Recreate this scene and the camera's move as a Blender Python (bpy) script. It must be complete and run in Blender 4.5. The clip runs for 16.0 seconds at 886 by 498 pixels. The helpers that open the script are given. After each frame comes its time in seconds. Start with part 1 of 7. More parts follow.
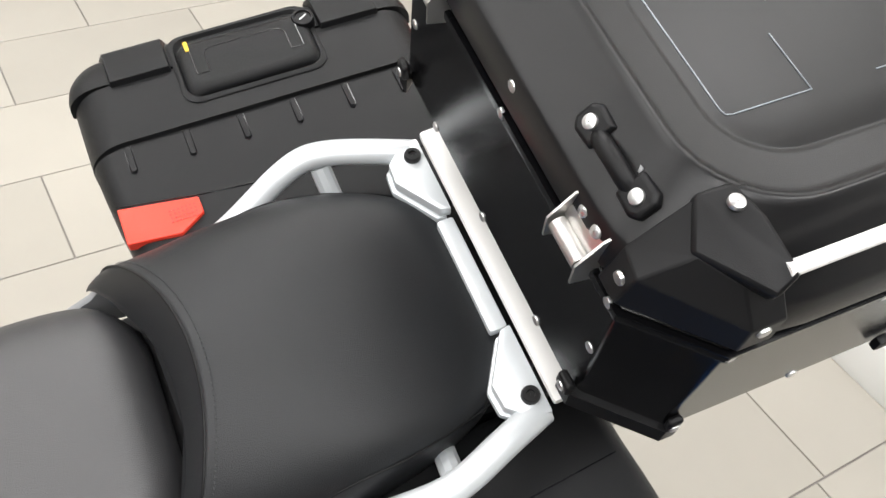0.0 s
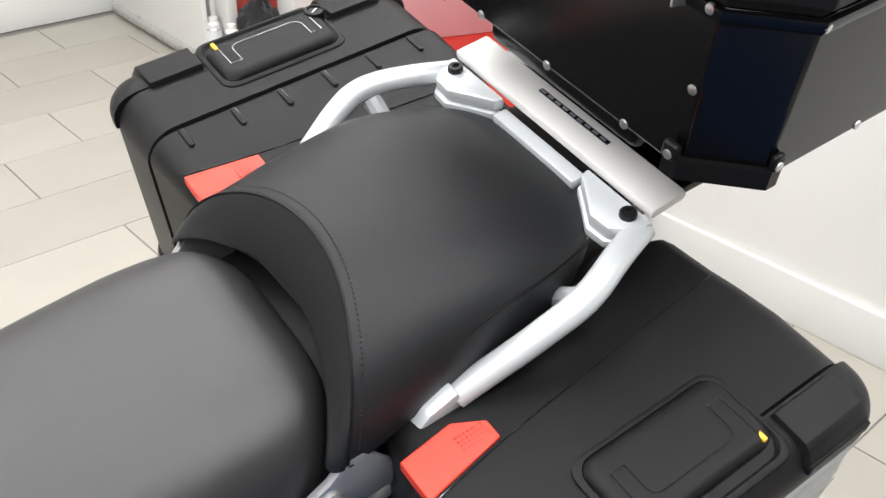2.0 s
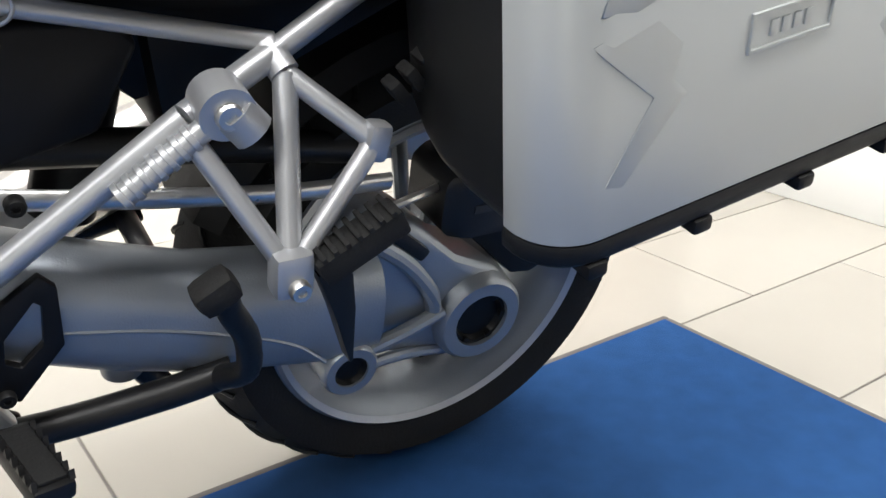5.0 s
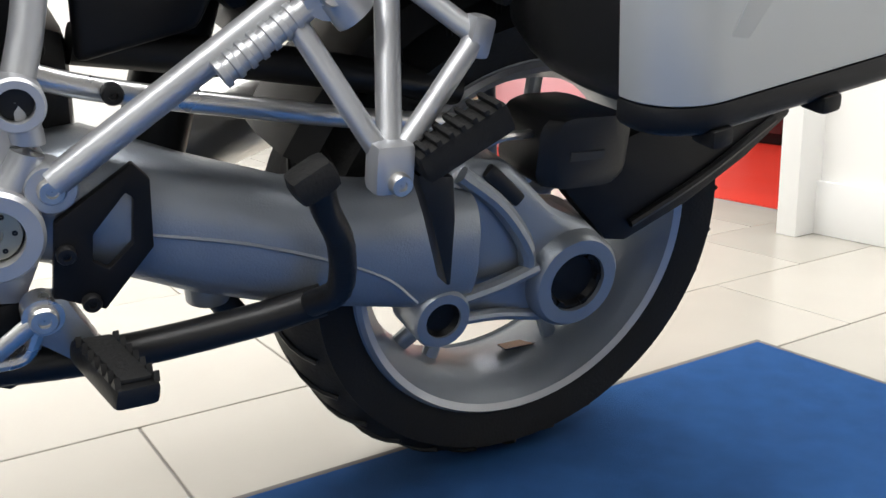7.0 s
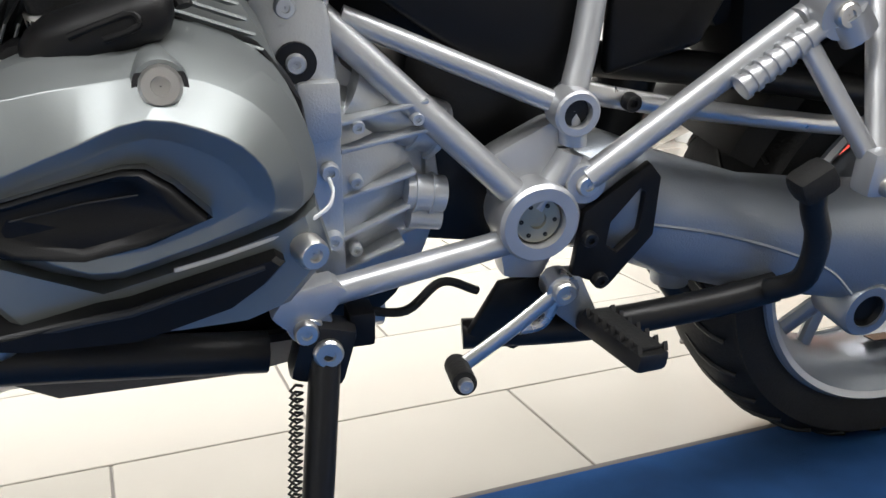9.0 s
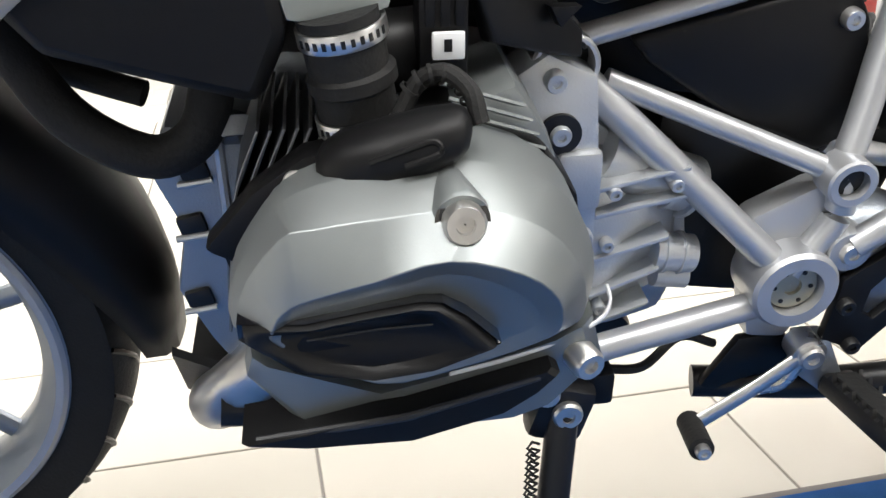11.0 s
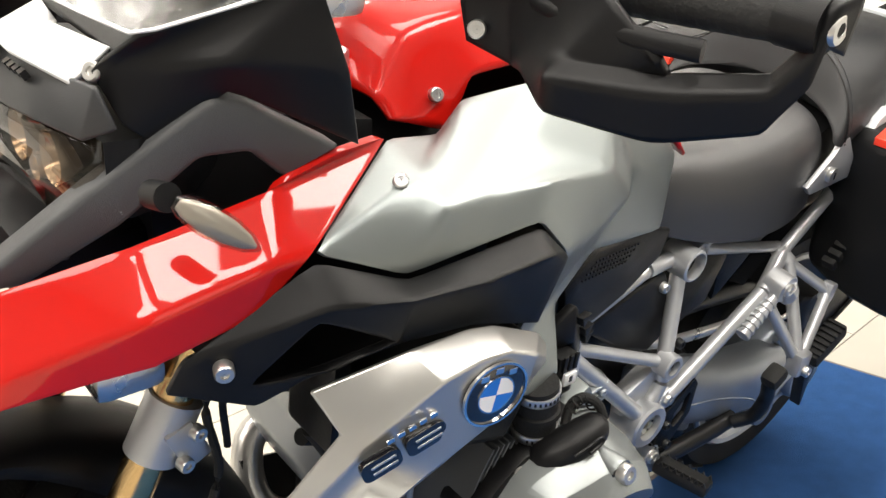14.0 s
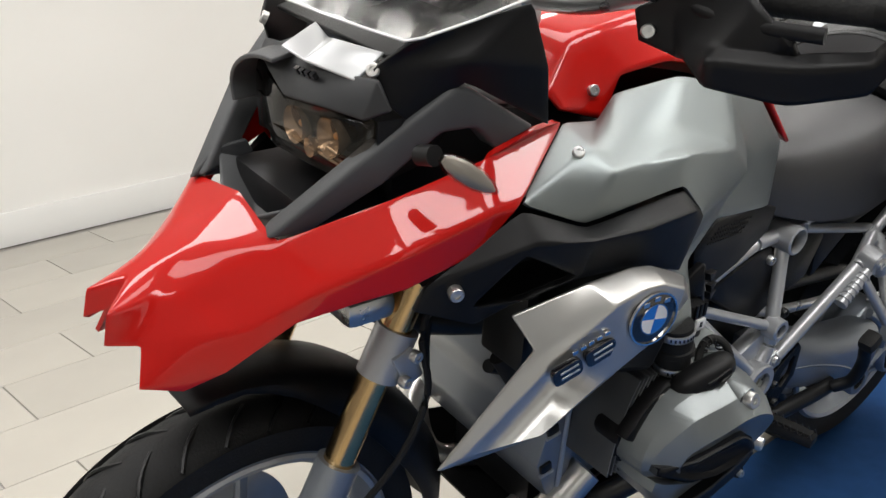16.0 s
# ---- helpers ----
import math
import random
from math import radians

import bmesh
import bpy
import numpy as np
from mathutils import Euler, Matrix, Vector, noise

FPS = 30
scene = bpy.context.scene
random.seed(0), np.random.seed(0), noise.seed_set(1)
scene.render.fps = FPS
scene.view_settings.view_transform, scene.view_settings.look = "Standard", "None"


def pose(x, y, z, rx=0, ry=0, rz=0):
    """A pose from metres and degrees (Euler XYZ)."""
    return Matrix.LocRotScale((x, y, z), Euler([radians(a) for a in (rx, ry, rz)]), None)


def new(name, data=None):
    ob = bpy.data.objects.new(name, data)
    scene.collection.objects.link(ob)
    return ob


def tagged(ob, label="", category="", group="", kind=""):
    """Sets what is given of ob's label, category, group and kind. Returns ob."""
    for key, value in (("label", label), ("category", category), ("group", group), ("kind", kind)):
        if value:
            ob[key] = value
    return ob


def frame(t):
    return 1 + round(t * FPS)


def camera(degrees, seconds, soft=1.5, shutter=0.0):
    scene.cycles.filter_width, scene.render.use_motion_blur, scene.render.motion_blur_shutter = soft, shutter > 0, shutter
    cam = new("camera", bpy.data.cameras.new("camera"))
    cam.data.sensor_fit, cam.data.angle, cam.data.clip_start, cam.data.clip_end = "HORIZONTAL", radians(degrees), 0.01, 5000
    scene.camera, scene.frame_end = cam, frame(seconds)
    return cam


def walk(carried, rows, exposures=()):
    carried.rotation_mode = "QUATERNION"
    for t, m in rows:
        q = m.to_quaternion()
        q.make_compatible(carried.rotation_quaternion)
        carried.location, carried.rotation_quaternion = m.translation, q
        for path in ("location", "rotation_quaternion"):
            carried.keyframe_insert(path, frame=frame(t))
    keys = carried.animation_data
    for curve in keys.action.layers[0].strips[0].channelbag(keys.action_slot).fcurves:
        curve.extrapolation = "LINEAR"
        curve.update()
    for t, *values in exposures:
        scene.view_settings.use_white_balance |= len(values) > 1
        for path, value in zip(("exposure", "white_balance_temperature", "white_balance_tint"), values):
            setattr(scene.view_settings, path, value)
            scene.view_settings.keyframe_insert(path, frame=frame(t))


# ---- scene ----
cam = camera(51.47, 16.0)
PATH = [
    (0.0, -0.314, -0.733, 1.682, 44.62, -6.66, -30.48),
    (0.5, -0.342, -0.740, 1.660, 48.29, -6.45, -33.86),
    (1.0, -0.432, -0.754, 1.597, 53.35, -5.20, -41.26),
    (1.5, -0.543, -0.772, 1.518, 57.23, -3.25, -45.60),
    (2.0, -0.590, -0.848, 1.436, 57.98, -0.77, -41.61),
    (2.5, -0.615, -0.884, 1.356, 60.76, -0.41, -39.60),
    (3.0, -0.651, -0.909, 1.238, 62.84, 0.00, -40.01),
    (3.5, -0.673, -0.938, 1.129, 64.67, -1.41, -39.56),
    (4.0, -0.678, -0.966, 1.004, 66.15, -0.94, -38.55),
    (4.5, -0.649, -0.996, 0.883, 66.30, 0.18, -37.44),
    (4.7, -0.629, -1.002, 0.834, 66.81, 0.12, -36.73),
    (6.8, -0.645, -0.993, 0.557, 75.95, 1.64, -33.17),
    (7.0, -0.676, -0.990, 0.566, 76.02, 1.36, -32.69),
    (7.5, -0.769, -0.984, 0.597, 76.08, 1.06, -31.12),
    (8.0, -0.852, -0.983, 0.621, 76.12, 0.59, -28.45),
    (8.5, -0.911, -0.974, 0.619, 75.88, 1.24, -25.23),
    (9.0, -0.976, -0.962, 0.610, 75.04, 1.76, -21.30),
    (9.2, -1.002, -0.953, 0.604, 74.72, 1.77, -19.60),
    (11.3, -1.056, -0.876, 0.807, 67.58, 1.53, -12.04),
    (11.5, -1.071, -0.888, 0.857, 66.73, 0.80, -12.40),
    (12.0, -1.172, -0.920, 0.959, 64.43, 0.45, -22.41),
    (12.5, -1.293, -0.948, 1.043, 66.47, -0.52, -30.59),
    (13.0, -1.412, -1.004, 1.105, 68.05, -0.44, -31.76),
    (13.5, -1.554, -0.983, 1.159, 68.23, 0.09, -37.62),
    (14.0, -1.715, -0.901, 1.179, 70.03, 1.57, -45.38),
    (14.5, -1.838, -0.924, 1.193, 71.09, 1.73, -46.28),
    (15.0, -1.929, -0.980, 1.203, 72.98, 2.21, -45.38),
    (15.5, -1.973, -1.008, 1.209, 73.23, 3.10, -44.28),
    (16.0, -1.994, -1.005, 1.184, 72.38, 3.88, -41.81),
]
walk(cam, [(t, pose(x, y, z, rx, ry, rz)) for t, x, y, z, rx, ry, rz in PATH],
     [(0.0, 0.1, 6400, 10), (2.5, 0.12, 6300, 10), (3.5, 0.42, 6350, 10), (4.0, 0.74, 6750, 10), (4.5, 0.58, 6400, 10), (8.0, 0.5, 6350, 10), (8.5, 0.58, 6350, 10), (9.2, 0.58, 6400, 10), (11.5, 0.98, 6600, 10), (12.5, 0.98, 7400, 10), (13.0, 0.7, 7600, 10), (13.5, 0.74, 7350, 10), (14.0, 0.68, 7000, 10), (14.5, 0.5, 6850, 10), (15.0, 0.12, 6650, 10), (16.0, -0.2, 6500, 10)])

# ---- light: a showroom lit by ceiling panels ----
world = bpy.data.worlds.new("world")
scene.world = world
world.use_nodes = True
world.node_tree.nodes["Background"].inputs[0].default_value = (1.0, 0.97, 0.93, 1)
world.node_tree.nodes["Background"].inputs[1].default_value = 1.3
LAMP_POWER, LAMP_COLOUR = 26, (1.0, 0.985, 0.965)
CEILING_Z = 2.8
LAMPS = [(x, y) for x in (-3.7, -2.2, -0.7, 0.78) for y in (-1.3, 0.05, 1.4)] + [(2.6, 1.6)]
for x, y in LAMPS:
    light = bpy.data.lights.new("ceiling_lamp", "AREA")
    light.shape, light.size, light.size_y, light.energy, light.color = "RECTANGLE", 1.15, 0.55, LAMP_POWER * (0.5 if y == 0.05 else 1.0), LAMP_COLOUR
    new("ceiling_lamp", light).matrix_world = pose(x, y, CEILING_Z - 0.03)
scene.view_settings.exposure = 0.0


# ---- materials ----
def material(name, colour, rough=0.5, metal=0.0, vary=0.12, scale=6.0, grain=0.0, grain_scale=300.0, coat=0.0, spread=0.1, sheen=0.0, second=None, spec=0.5):
    """A surface with blotches at one scale and grain at another. second: a colour that the blotches run to."""
    m = bpy.data.materials.new(name)
    m.use_nodes = True
    n, l = m.node_tree.nodes, m.node_tree.links
    b = n["Principled BSDF"]
    b.inputs["Metallic"].default_value, b.inputs["Coat Weight"].default_value = metal, coat
    b.inputs["Coat Roughness"].default_value = 0.04
    b.inputs["Sheen Weight"].default_value = sheen
    b.inputs["Specular IOR Level"].default_value = spec
    at = n.new("ShaderNodeTexCoord")
    big = n.new("ShaderNodeTexNoise")
    big.inputs["Scale"].default_value, big.inputs["Detail"].default_value = scale, 5
    l.new(at.outputs["Object"], big.inputs["Vector"])
    mix = n.new("ShaderNodeMix")
    mix.data_type = "RGBA"
    low = second or [c * (1 - vary) for c in colour]
    high = colour if second else [min(1, c * (1 + vary)) for c in colour]
    mix.inputs["A"].default_value, mix.inputs["B"].default_value = (*low, 1), (*high, 1)
    l.new(big.outputs["Fac"], mix.inputs["Factor"])
    l.new(mix.outputs["Result"], b.inputs["Base Color"])
    rr = n.new("ShaderNodeMapRange")
    rr.inputs["To Min"].default_value, rr.inputs["To Max"].default_value = max(0.02, rough - spread), min(1, rough + spread)
    l.new(big.outputs["Fac"], rr.inputs["Value"])
    l.new(rr.outputs["Result"], b.inputs["Roughness"])
    if grain:
        fine = n.new("ShaderNodeTexNoise")
        fine.inputs["Scale"].default_value, fine.inputs["Detail"].default_value = grain_scale, 3
        l.new(at.outputs["Object"], fine.inputs["Vector"])
        bump = n.new("ShaderNodeBump")
        bump.inputs["Strength"].default_value, bump.inputs["Distance"].default_value = grain, 0.002
        l.new(fine.outputs["Fac"], bump.inputs["Height"])
        l.new(bump.outputs["Normal"], b.inputs["Normal"])
    return m


BLACK_PLASTIC = material("black_plastic", (0.006, 0.006, 0.0065), 0.42, spec=0.21, grain=0.12, grain_scale=1300, scale=9)
BLACK_CASE = material("black_case_plastic", (0.0085, 0.0088, 0.0095), 0.4, spec=0.22, grain=0.3, grain_scale=1200, scale=5)
DARK_FRAME = material("dark_painted_steel", (0.008, 0.008, 0.0085), 0.4, grain=0.1, scale=12, spec=0.35)
GREY_PLASTIC = material("dark_grey_plastic", (0.026, 0.027, 0.029), 0.48, grain=0.2, grain_scale=900, spec=0.35)
BLACK_METAL = material("black_powder_coated_aluminium", (0.003, 0.003, 0.0035), 0.2, 0.0, grain=0.04, grain_scale=1100, scale=3, spec=0.32)
LID_METAL = material("matt_black_lid_aluminium", (0.006, 0.006, 0.0065), 0.31, 0.0, grain=0.08, grain_scale=1100, scale=3, spec=0.32)
STRUT_GREY = material("charcoal_plastic", (0.055, 0.057, 0.06), 0.5, grain=0.25, grain_scale=900, spec=0.4)
SEAT_SKIN = material("black_seat_vinyl", (0.0135, 0.0145, 0.016), 0.42, spec=0.36, grain=0.28, grain_scale=950, scale=7, spread=0.08)
SEAT_SKIN_GREY = material("charcoal_seat_vinyl", (0.026, 0.0258, 0.0275), 0.4, spec=0.75, grain=0.28, grain_scale=950, scale=7, spread=0.08)
RUBBER = material("tyre_rubber", (0.011, 0.011, 0.011), 0.7, spec=0.3, grain=0.4, grain_scale=250, scale=15)
FRAME_SILVER = material("silver_frame_paint", (0.47, 0.48, 0.495), 0.36, 0.62, grain=0.06, scale=20)
GEAR_ALU = material("pale_cast_aluminium", (0.5, 0.52, 0.54), 0.33, 0.6, grain=0.2, grain_scale=500, scale=14)
CAST_GREY = material("grey_cast_aluminium", (0.28, 0.305, 0.335), 0.35, 0.6, grain=0.2, grain_scale=500, scale=14)
FIN_DARK = material("dark_cast_aluminium", (0.1, 0.105, 0.11), 0.45, 0.6, grain=0.2, grain_scale=500, scale=14)
FIN_EDGE = material("dull_fin_edge", (0.2, 0.21, 0.22), 0.45, 0.6)
ALU = material("brushed_aluminium", (0.62, 0.62, 0.62), 0.3, 0.95, grain=0.1, scale=30)
STEEL = material("bright_steel", (0.58, 0.57, 0.55), 0.3, 0.9, scale=30, spread=0.05)
HEAD_GREY = material("satin_grey_engine_paint", (0.235, 0.253, 0.255), 0.42, 0.7, grain=0.035, grain_scale=900)
TANK_GREY = material("satin_grey_metallic_paint", (0.26, 0.287, 0.287), 0.39, 0.8, vary=0.05, grain=0.05, grain_scale=1500)
SHROUD_SILVER = material("satin_silver_paint", (0.5, 0.495, 0.48), 0.31, 0.82, vary=0.04, grain=0.04, grain_scale=1500)
RED_PAINT = material("glossy_red_paint", (0.43, 0.0065, 0.004), 0.4, spec=0.06, vary=0.04, coat=0.8, spread=0.03)
RED_GLASS = material("red_reflector_plastic", (0.78, 0.05, 0.025), 0.3, grain=0.12, grain_scale=700)
RED_DARK = material("dark_red_plastic", (0.5, 0.03, 0.02), 0.4)
GOLD = material("gold_anodised_tube", (0.66, 0.45, 0.22), 0.2, 1.0, scale=20)
PANNIER_SILVER = material("silver_pannier_skin", (0.43, 0.45, 0.45), 0.33, 0.35, vary=0.03, grain=0.03, grain_scale=1400)
RAIL_SILVER = material("pale_silver_cast_rail", (0.66, 0.69, 0.71), 0.38, 0.3, vary=0.05, grain=0.1, grain_scale=900)
RACK_WHITE = material("pale_rack_aluminium", (0.8, 0.79, 0.77), 0.4, 0.1, vary=0.05, grain=0.12)
CHROME = material("chrome", (0.8, 0.8, 0.8), 0.08, 1.0, spread=0.02)
YELLOW = material("yellow_plastic", (0.8, 0.5, 0.03), 0.45)
WHITE_ENAMEL = material("white_enamel", (0.8, 0.8, 0.8), 0.15, coat=0.8)
BLUE_ENAMEL = material("blue_enamel", (0.02, 0.16, 0.6), 0.15, coat=0.8)
BLACK_ENAMEL = material("black_enamel", (0.008, 0.008, 0.01), 0.12, coat=0.8)
WALL_WHITE = material("white_wall_paint", (0.84, 0.83, 0.8), 0.6, vary=0.03, scale=2, grain=0.08, grain_scale=200)
# Used on unseen walls only; kept dark to hold reflections down.
WALL_GREY = material("unseen_wall_grey", (0.2, 0.2, 0.2), 0.65, vary=0.03, scale=2, grain=0.08, grain_scale=200)
TRIM_WHITE = material("white_skirting_paint", (0.82, 0.82, 0.8), 0.35, vary=0.03, scale=3)
GROUT = material("grey_grout", (0.23, 0.215, 0.2), 0.85, grain=0.3)
MAT_BLUE = material("blue_carpet", (0.028, 0.1, 0.28), 0.95, vary=0.35, scale=22, grain=1.0, grain_scale=900, second=(0.016, 0.06, 0.18), spec=0.1)
MAT_EDGE = material("grey_rubber_edging", (0.12, 0.11, 0.105), 0.7, grain=0.2)
RED_FLOOR = material("red_floor_paint", (0.6, 0.035, 0.02), 0.35, vary=0.1, scale=3)
PINK = material("pink_painted_board", (0.72, 0.42, 0.44), 0.4, vary=0.05)
WOOD = material("pale_grained_wood", (0.5, 0.36, 0.26), 0.5, second=(0.36, 0.25, 0.18), scale=3, grain=0.1)
CLOTH = material("black_cloth", (0.015, 0.015, 0.016), 0.9, grain=0.8, grain_scale=400, sheen=0.2)
CAN_WHITE = material("white_can_lacquer", (0.78, 0.79, 0.8), 0.3)
COPPER = material("copper_strip", (0.5, 0.24, 0.14), 0.35, 0.8)
BRASSY = material("dull_brassy_metal", (0.4, 0.38, 0.3), 0.4, 0.7)
BRIGHT_PLATE = material("bright_silver_plate", (0.5, 0.51, 0.52), 0.3, 0.4)
WARM_BOWL = material("warm_bright_reflector", (0.85, 0.68, 0.5), 0.18, 0.7, grain=0.5, grain_scale=120)
AMBER = material("amber_bulb", (0.75, 0.4, 0.15), 0.25)


def clear(name, tint, rough=0.02):
    """Thin clear plastic or glass: mostly see-through, with a glossy skin."""
    m = bpy.data.materials.new(name)
    m.use_nodes = True
    n, l = m.node_tree.nodes, m.node_tree.links
    n.remove(n["Principled BSDF"])
    see, gloss, mix, fr = n.new("ShaderNodeBsdfTransparent"), n.new("ShaderNodeBsdfGlossy"), n.new("ShaderNodeMixShader"), n.new("ShaderNodeLayerWeight")
    see.inputs["Color"].default_value = (*tint, 1)
    gloss.inputs["Roughness"].default_value = rough
    fr.inputs["Blend"].default_value = 0.5
    bend, rise = n.new("ShaderNodeMath"), n.new("ShaderNodeMath")
    bend.operation, rise.operation = "POWER", "MULTIPLY_ADD"
    bend.inputs[1].default_value, rise.inputs[1].default_value, rise.inputs[2].default_value = 5.0, 0.9, 0.035
    l.new(fr.outputs["Facing"], bend.inputs[0])
    l.new(bend.outputs["Value"], rise.inputs[0])
    l.new(rise.outputs["Value"], mix.inputs["Fac"])
    l.new(see.outputs["BSDF"], mix.inputs[1])
    l.new(gloss.outputs["BSDF"], mix.inputs[2])
    l.new(mix.outputs["Shader"], n["Material Output"].inputs["Surface"])
    return m


SCREEN = clear("smoked_screen", (0.93, 0.93, 0.92))
LENS = clear("dark_headlight_lens", (0.46, 0.41, 0.36))
PANE = clear("window_glass", (0.97, 0.98, 0.97))
LENS_CLEAR = clear("clear_indicator_lens", (0.72, 0.68, 0.62), 0.08)


def tile_material():
    m = material("beige_floor_tile", (0.44, 0.415, 0.365), 0.22, vary=0.06, scale=3.5, grain=0.06, grain_scale=120, spread=0.06)
    n, l = m.node_tree.nodes, m.node_tree.links
    b = n["Principled BSDF"]
    info, hue = n.new("ShaderNodeObjectInfo"), n.new("ShaderNodeHueSaturation")
    rr = n.new("ShaderNodeMapRange")
    rr.inputs["To Min"].default_value, rr.inputs["To Max"].default_value = 0.93, 1.05
    l.new(info.outputs["Random"], rr.inputs["Value"])
    l.new(rr.outputs["Result"], hue.inputs["Value"])
    l.new(b.inputs["Base Color"].links[0].from_socket, hue.inputs["Color"])
    l.new(hue.outputs["Color"], b.inputs["Base Color"])
    return m


TILE = tile_material()


# ---- mesh helpers ----
def part(name, bm, mat, parent=None, label="", angle=35, solid=0.0, bevel=0.0, segments=2, offset=-1.0, soft=0.0):
    bmesh.ops.recalc_face_normals(bm, faces=bm.faces)
    if soft:
        soften(bm, soft)
        angle = 170
    data = bpy.data.meshes.new(name)
    bm.to_mesh(data)
    bm.free()
    data.materials.append(mat)
    for p in data.polygons:
        p.use_smooth = True
    data.set_sharp_from_angle(angle=radians(angle))
    ob = new(name, data)
    ob.parent = parent
    if soft:
        mod = ob.modifiers.new("soft", "SUBSURF")
        mod.levels = mod.render_levels = 3
    if solid:
        mod = ob.modifiers.new("solid", "SOLIDIFY")
        mod.thickness, mod.offset = solid, offset
    if bevel:
        mod = ob.modifiers.new("bevel", "BEVEL")
        mod.width, mod.segments, mod.limit_method, mod.angle_limit = bevel, segments, "ANGLE", radians(14)
        mod.harden_normals = False
    if label:
        ob["label"] = label
    return ob


def thing(name, label, category, m=None, group="", kind=""):
    ob = new(name)
    ob.matrix_world = m if m is not None else Matrix.Identity(4)
    return tagged(ob, label, category, group, kind)


def poly(bm, verts, faces):
    made = [bm.verts.new(v) for v in verts]
    for f in faces:
        bm.faces.new([made[i] for i in f])
    return bm


def bevelled(bm, width, segments=2, sharp=25):
    edges = [e for e in bm.edges if len(e.link_faces) == 2 and e.calc_face_angle(0) > radians(sharp)]
    bmesh.ops.bevel(bm, geom=edges, offset=width, segments=segments, affect="EDGES", profile=0.6, clamp_overlap=True)
    return bm


def soften(bm, inner=0.4, rim=0.45, corner=30):
    """Weights for a subdivided panel: its corners stay sharp, its inner folds stay soft."""
    fold, pin = bm.edges.layers.float.new("crease_edge"), bm.verts.layers.float.new("crease_vert")
    for e in bm.edges:
        if len(e.link_faces) == 2:
            e[fold] = inner * min(1.0, e.calc_face_angle(0) / radians(14))
    for v in bm.verts:
        rims = [e for e in v.link_edges if e.is_boundary]
        if len(rims) == 2:
            a, b = (e.other_vert(v).co - v.co for e in rims)
            v[pin] = 0.95 if a.angle(-b, 0) > radians(corner) else rim
    return bm


def merged(bm, other):
    data = bpy.data.meshes.new("scratch")
    other.to_mesh(data)
    other.free()
    bm.from_mesh(data)
    bpy.data.meshes.remove(data)
    return bm


def prism(points, a, b, axis="y", bevel=0.0, segments=2):
    """A polygon, in x and z (axis y), in x and y (axis z) or in y and z (axis x), drawn out from a to b."""
    bm = bmesh.new()
    put = {"y": lambda p, d: (p[0], d, p[1]), "z": lambda p, d: (p[0], p[1], d), "x": lambda p, d: (d, p[0], p[1])}[axis]
    n = len(points)
    low, high = [bm.verts.new(put(p, a)) for p in points], [bm.verts.new(put(p, b)) for p in points]
    bm.faces.new(low)
    bm.faces.new(high)
    for i in range(n):
        bm.faces.new((low[i], low[(i + 1) % n], high[(i + 1) % n], high[i]))
    bmesh.ops.recalc_face_normals(bm, faces=bm.faces)
    if bevel:
        bevelled(bm, bevel, segments)
    return bm


def ring_prism(outer, inner, a, b, bevel=0.0):
    """A flat plate in x and z with a hole; outer and inner have as many points."""
    bm = bmesh.new()
    n = len(outer)
    rows = [[bm.verts.new((p[0], d, p[1])) for p in pts] for d, pts in ((a, outer), (b, outer), (b, inner), (a, inner))]
    for k in range(4):
        r, s = rows[k], rows[(k + 1) % 4]
        for i in range(n):
            bm.faces.new((r[i], r[(i + 1) % n], s[(i + 1) % n], s[i]))
    bmesh.ops.recalc_face_normals(bm, faces=bm.faces)
    if bevel:
        bevelled(bm, bevel)
    return bm


def block(lo, hi, bevel=0.0, segments=2):
    return prism([(lo[0], lo[2]), (hi[0], lo[2]), (hi[0], hi[2]), (lo[0], hi[2])], lo[1], hi[1], "y", bevel, segments)


def spline(points, steps=6):
    """A smooth line through points."""
    p = [Vector(q) for q in points]
    if len(p) < 3:
        return p
    out = []
    ext = [p[0] * 2 - p[1], *p, p[-1] * 2 - p[-2]]
    for i in range(1, len(ext) - 2):
        for k in range(steps):
            t = k / steps
            a, b, c, d = ext[i - 1:i + 3]
            out.append(0.5 * (2 * b + (c - a) * t + (2 * a - 5 * b + 4 * c - d) * t * t + (3 * b - a - 3 * c + d) * t ** 3))
    return out + [p[-1]]


def tube(points, r, seg=14, smooth=True, flat=1.0, up=(0, 0, 1), cap=True, taper=None):
    """A round bar along a line; flat squeezes it across."""
    bm = bmesh.new()
    line = spline(points) if smooth else [Vector(q) for q in points]
    rings, n = [], len(line)
    for i, p in enumerate(line):
        t = (line[min(i + 1, n - 1)] - line[max(i - 1, 0)]).normalized()
        side = t.cross(Vector(up)).normalized() if abs(t.dot(Vector(up))) < 0.98 else t.cross(Vector((1, 0, 0))).normalized()
        top = side.cross(t)
        rad = r * (1 + (taper - 1) * i / (n - 1)) if taper else r
        rings.append([bm.verts.new(p + rad * (math.cos(a) * side * flat + math.sin(a) * top)) for a in (2 * math.pi * k / seg for k in range(seg))])
    for a, b in zip(rings, rings[1:]):
        for k in range(seg):
            bm.faces.new((a[k], a[(k + 1) % seg], b[(k + 1) % seg], b[k]))
    if cap:
        bm.faces.new(rings[0])
        bm.faces.new(rings[-1])
    return bm


def rod(a, b, r, seg=20, bevel=0.0):
    bm = tube([a, b], r, seg, False)
    return bevelled(bm, bevel, 2, 50) if bevel else bm


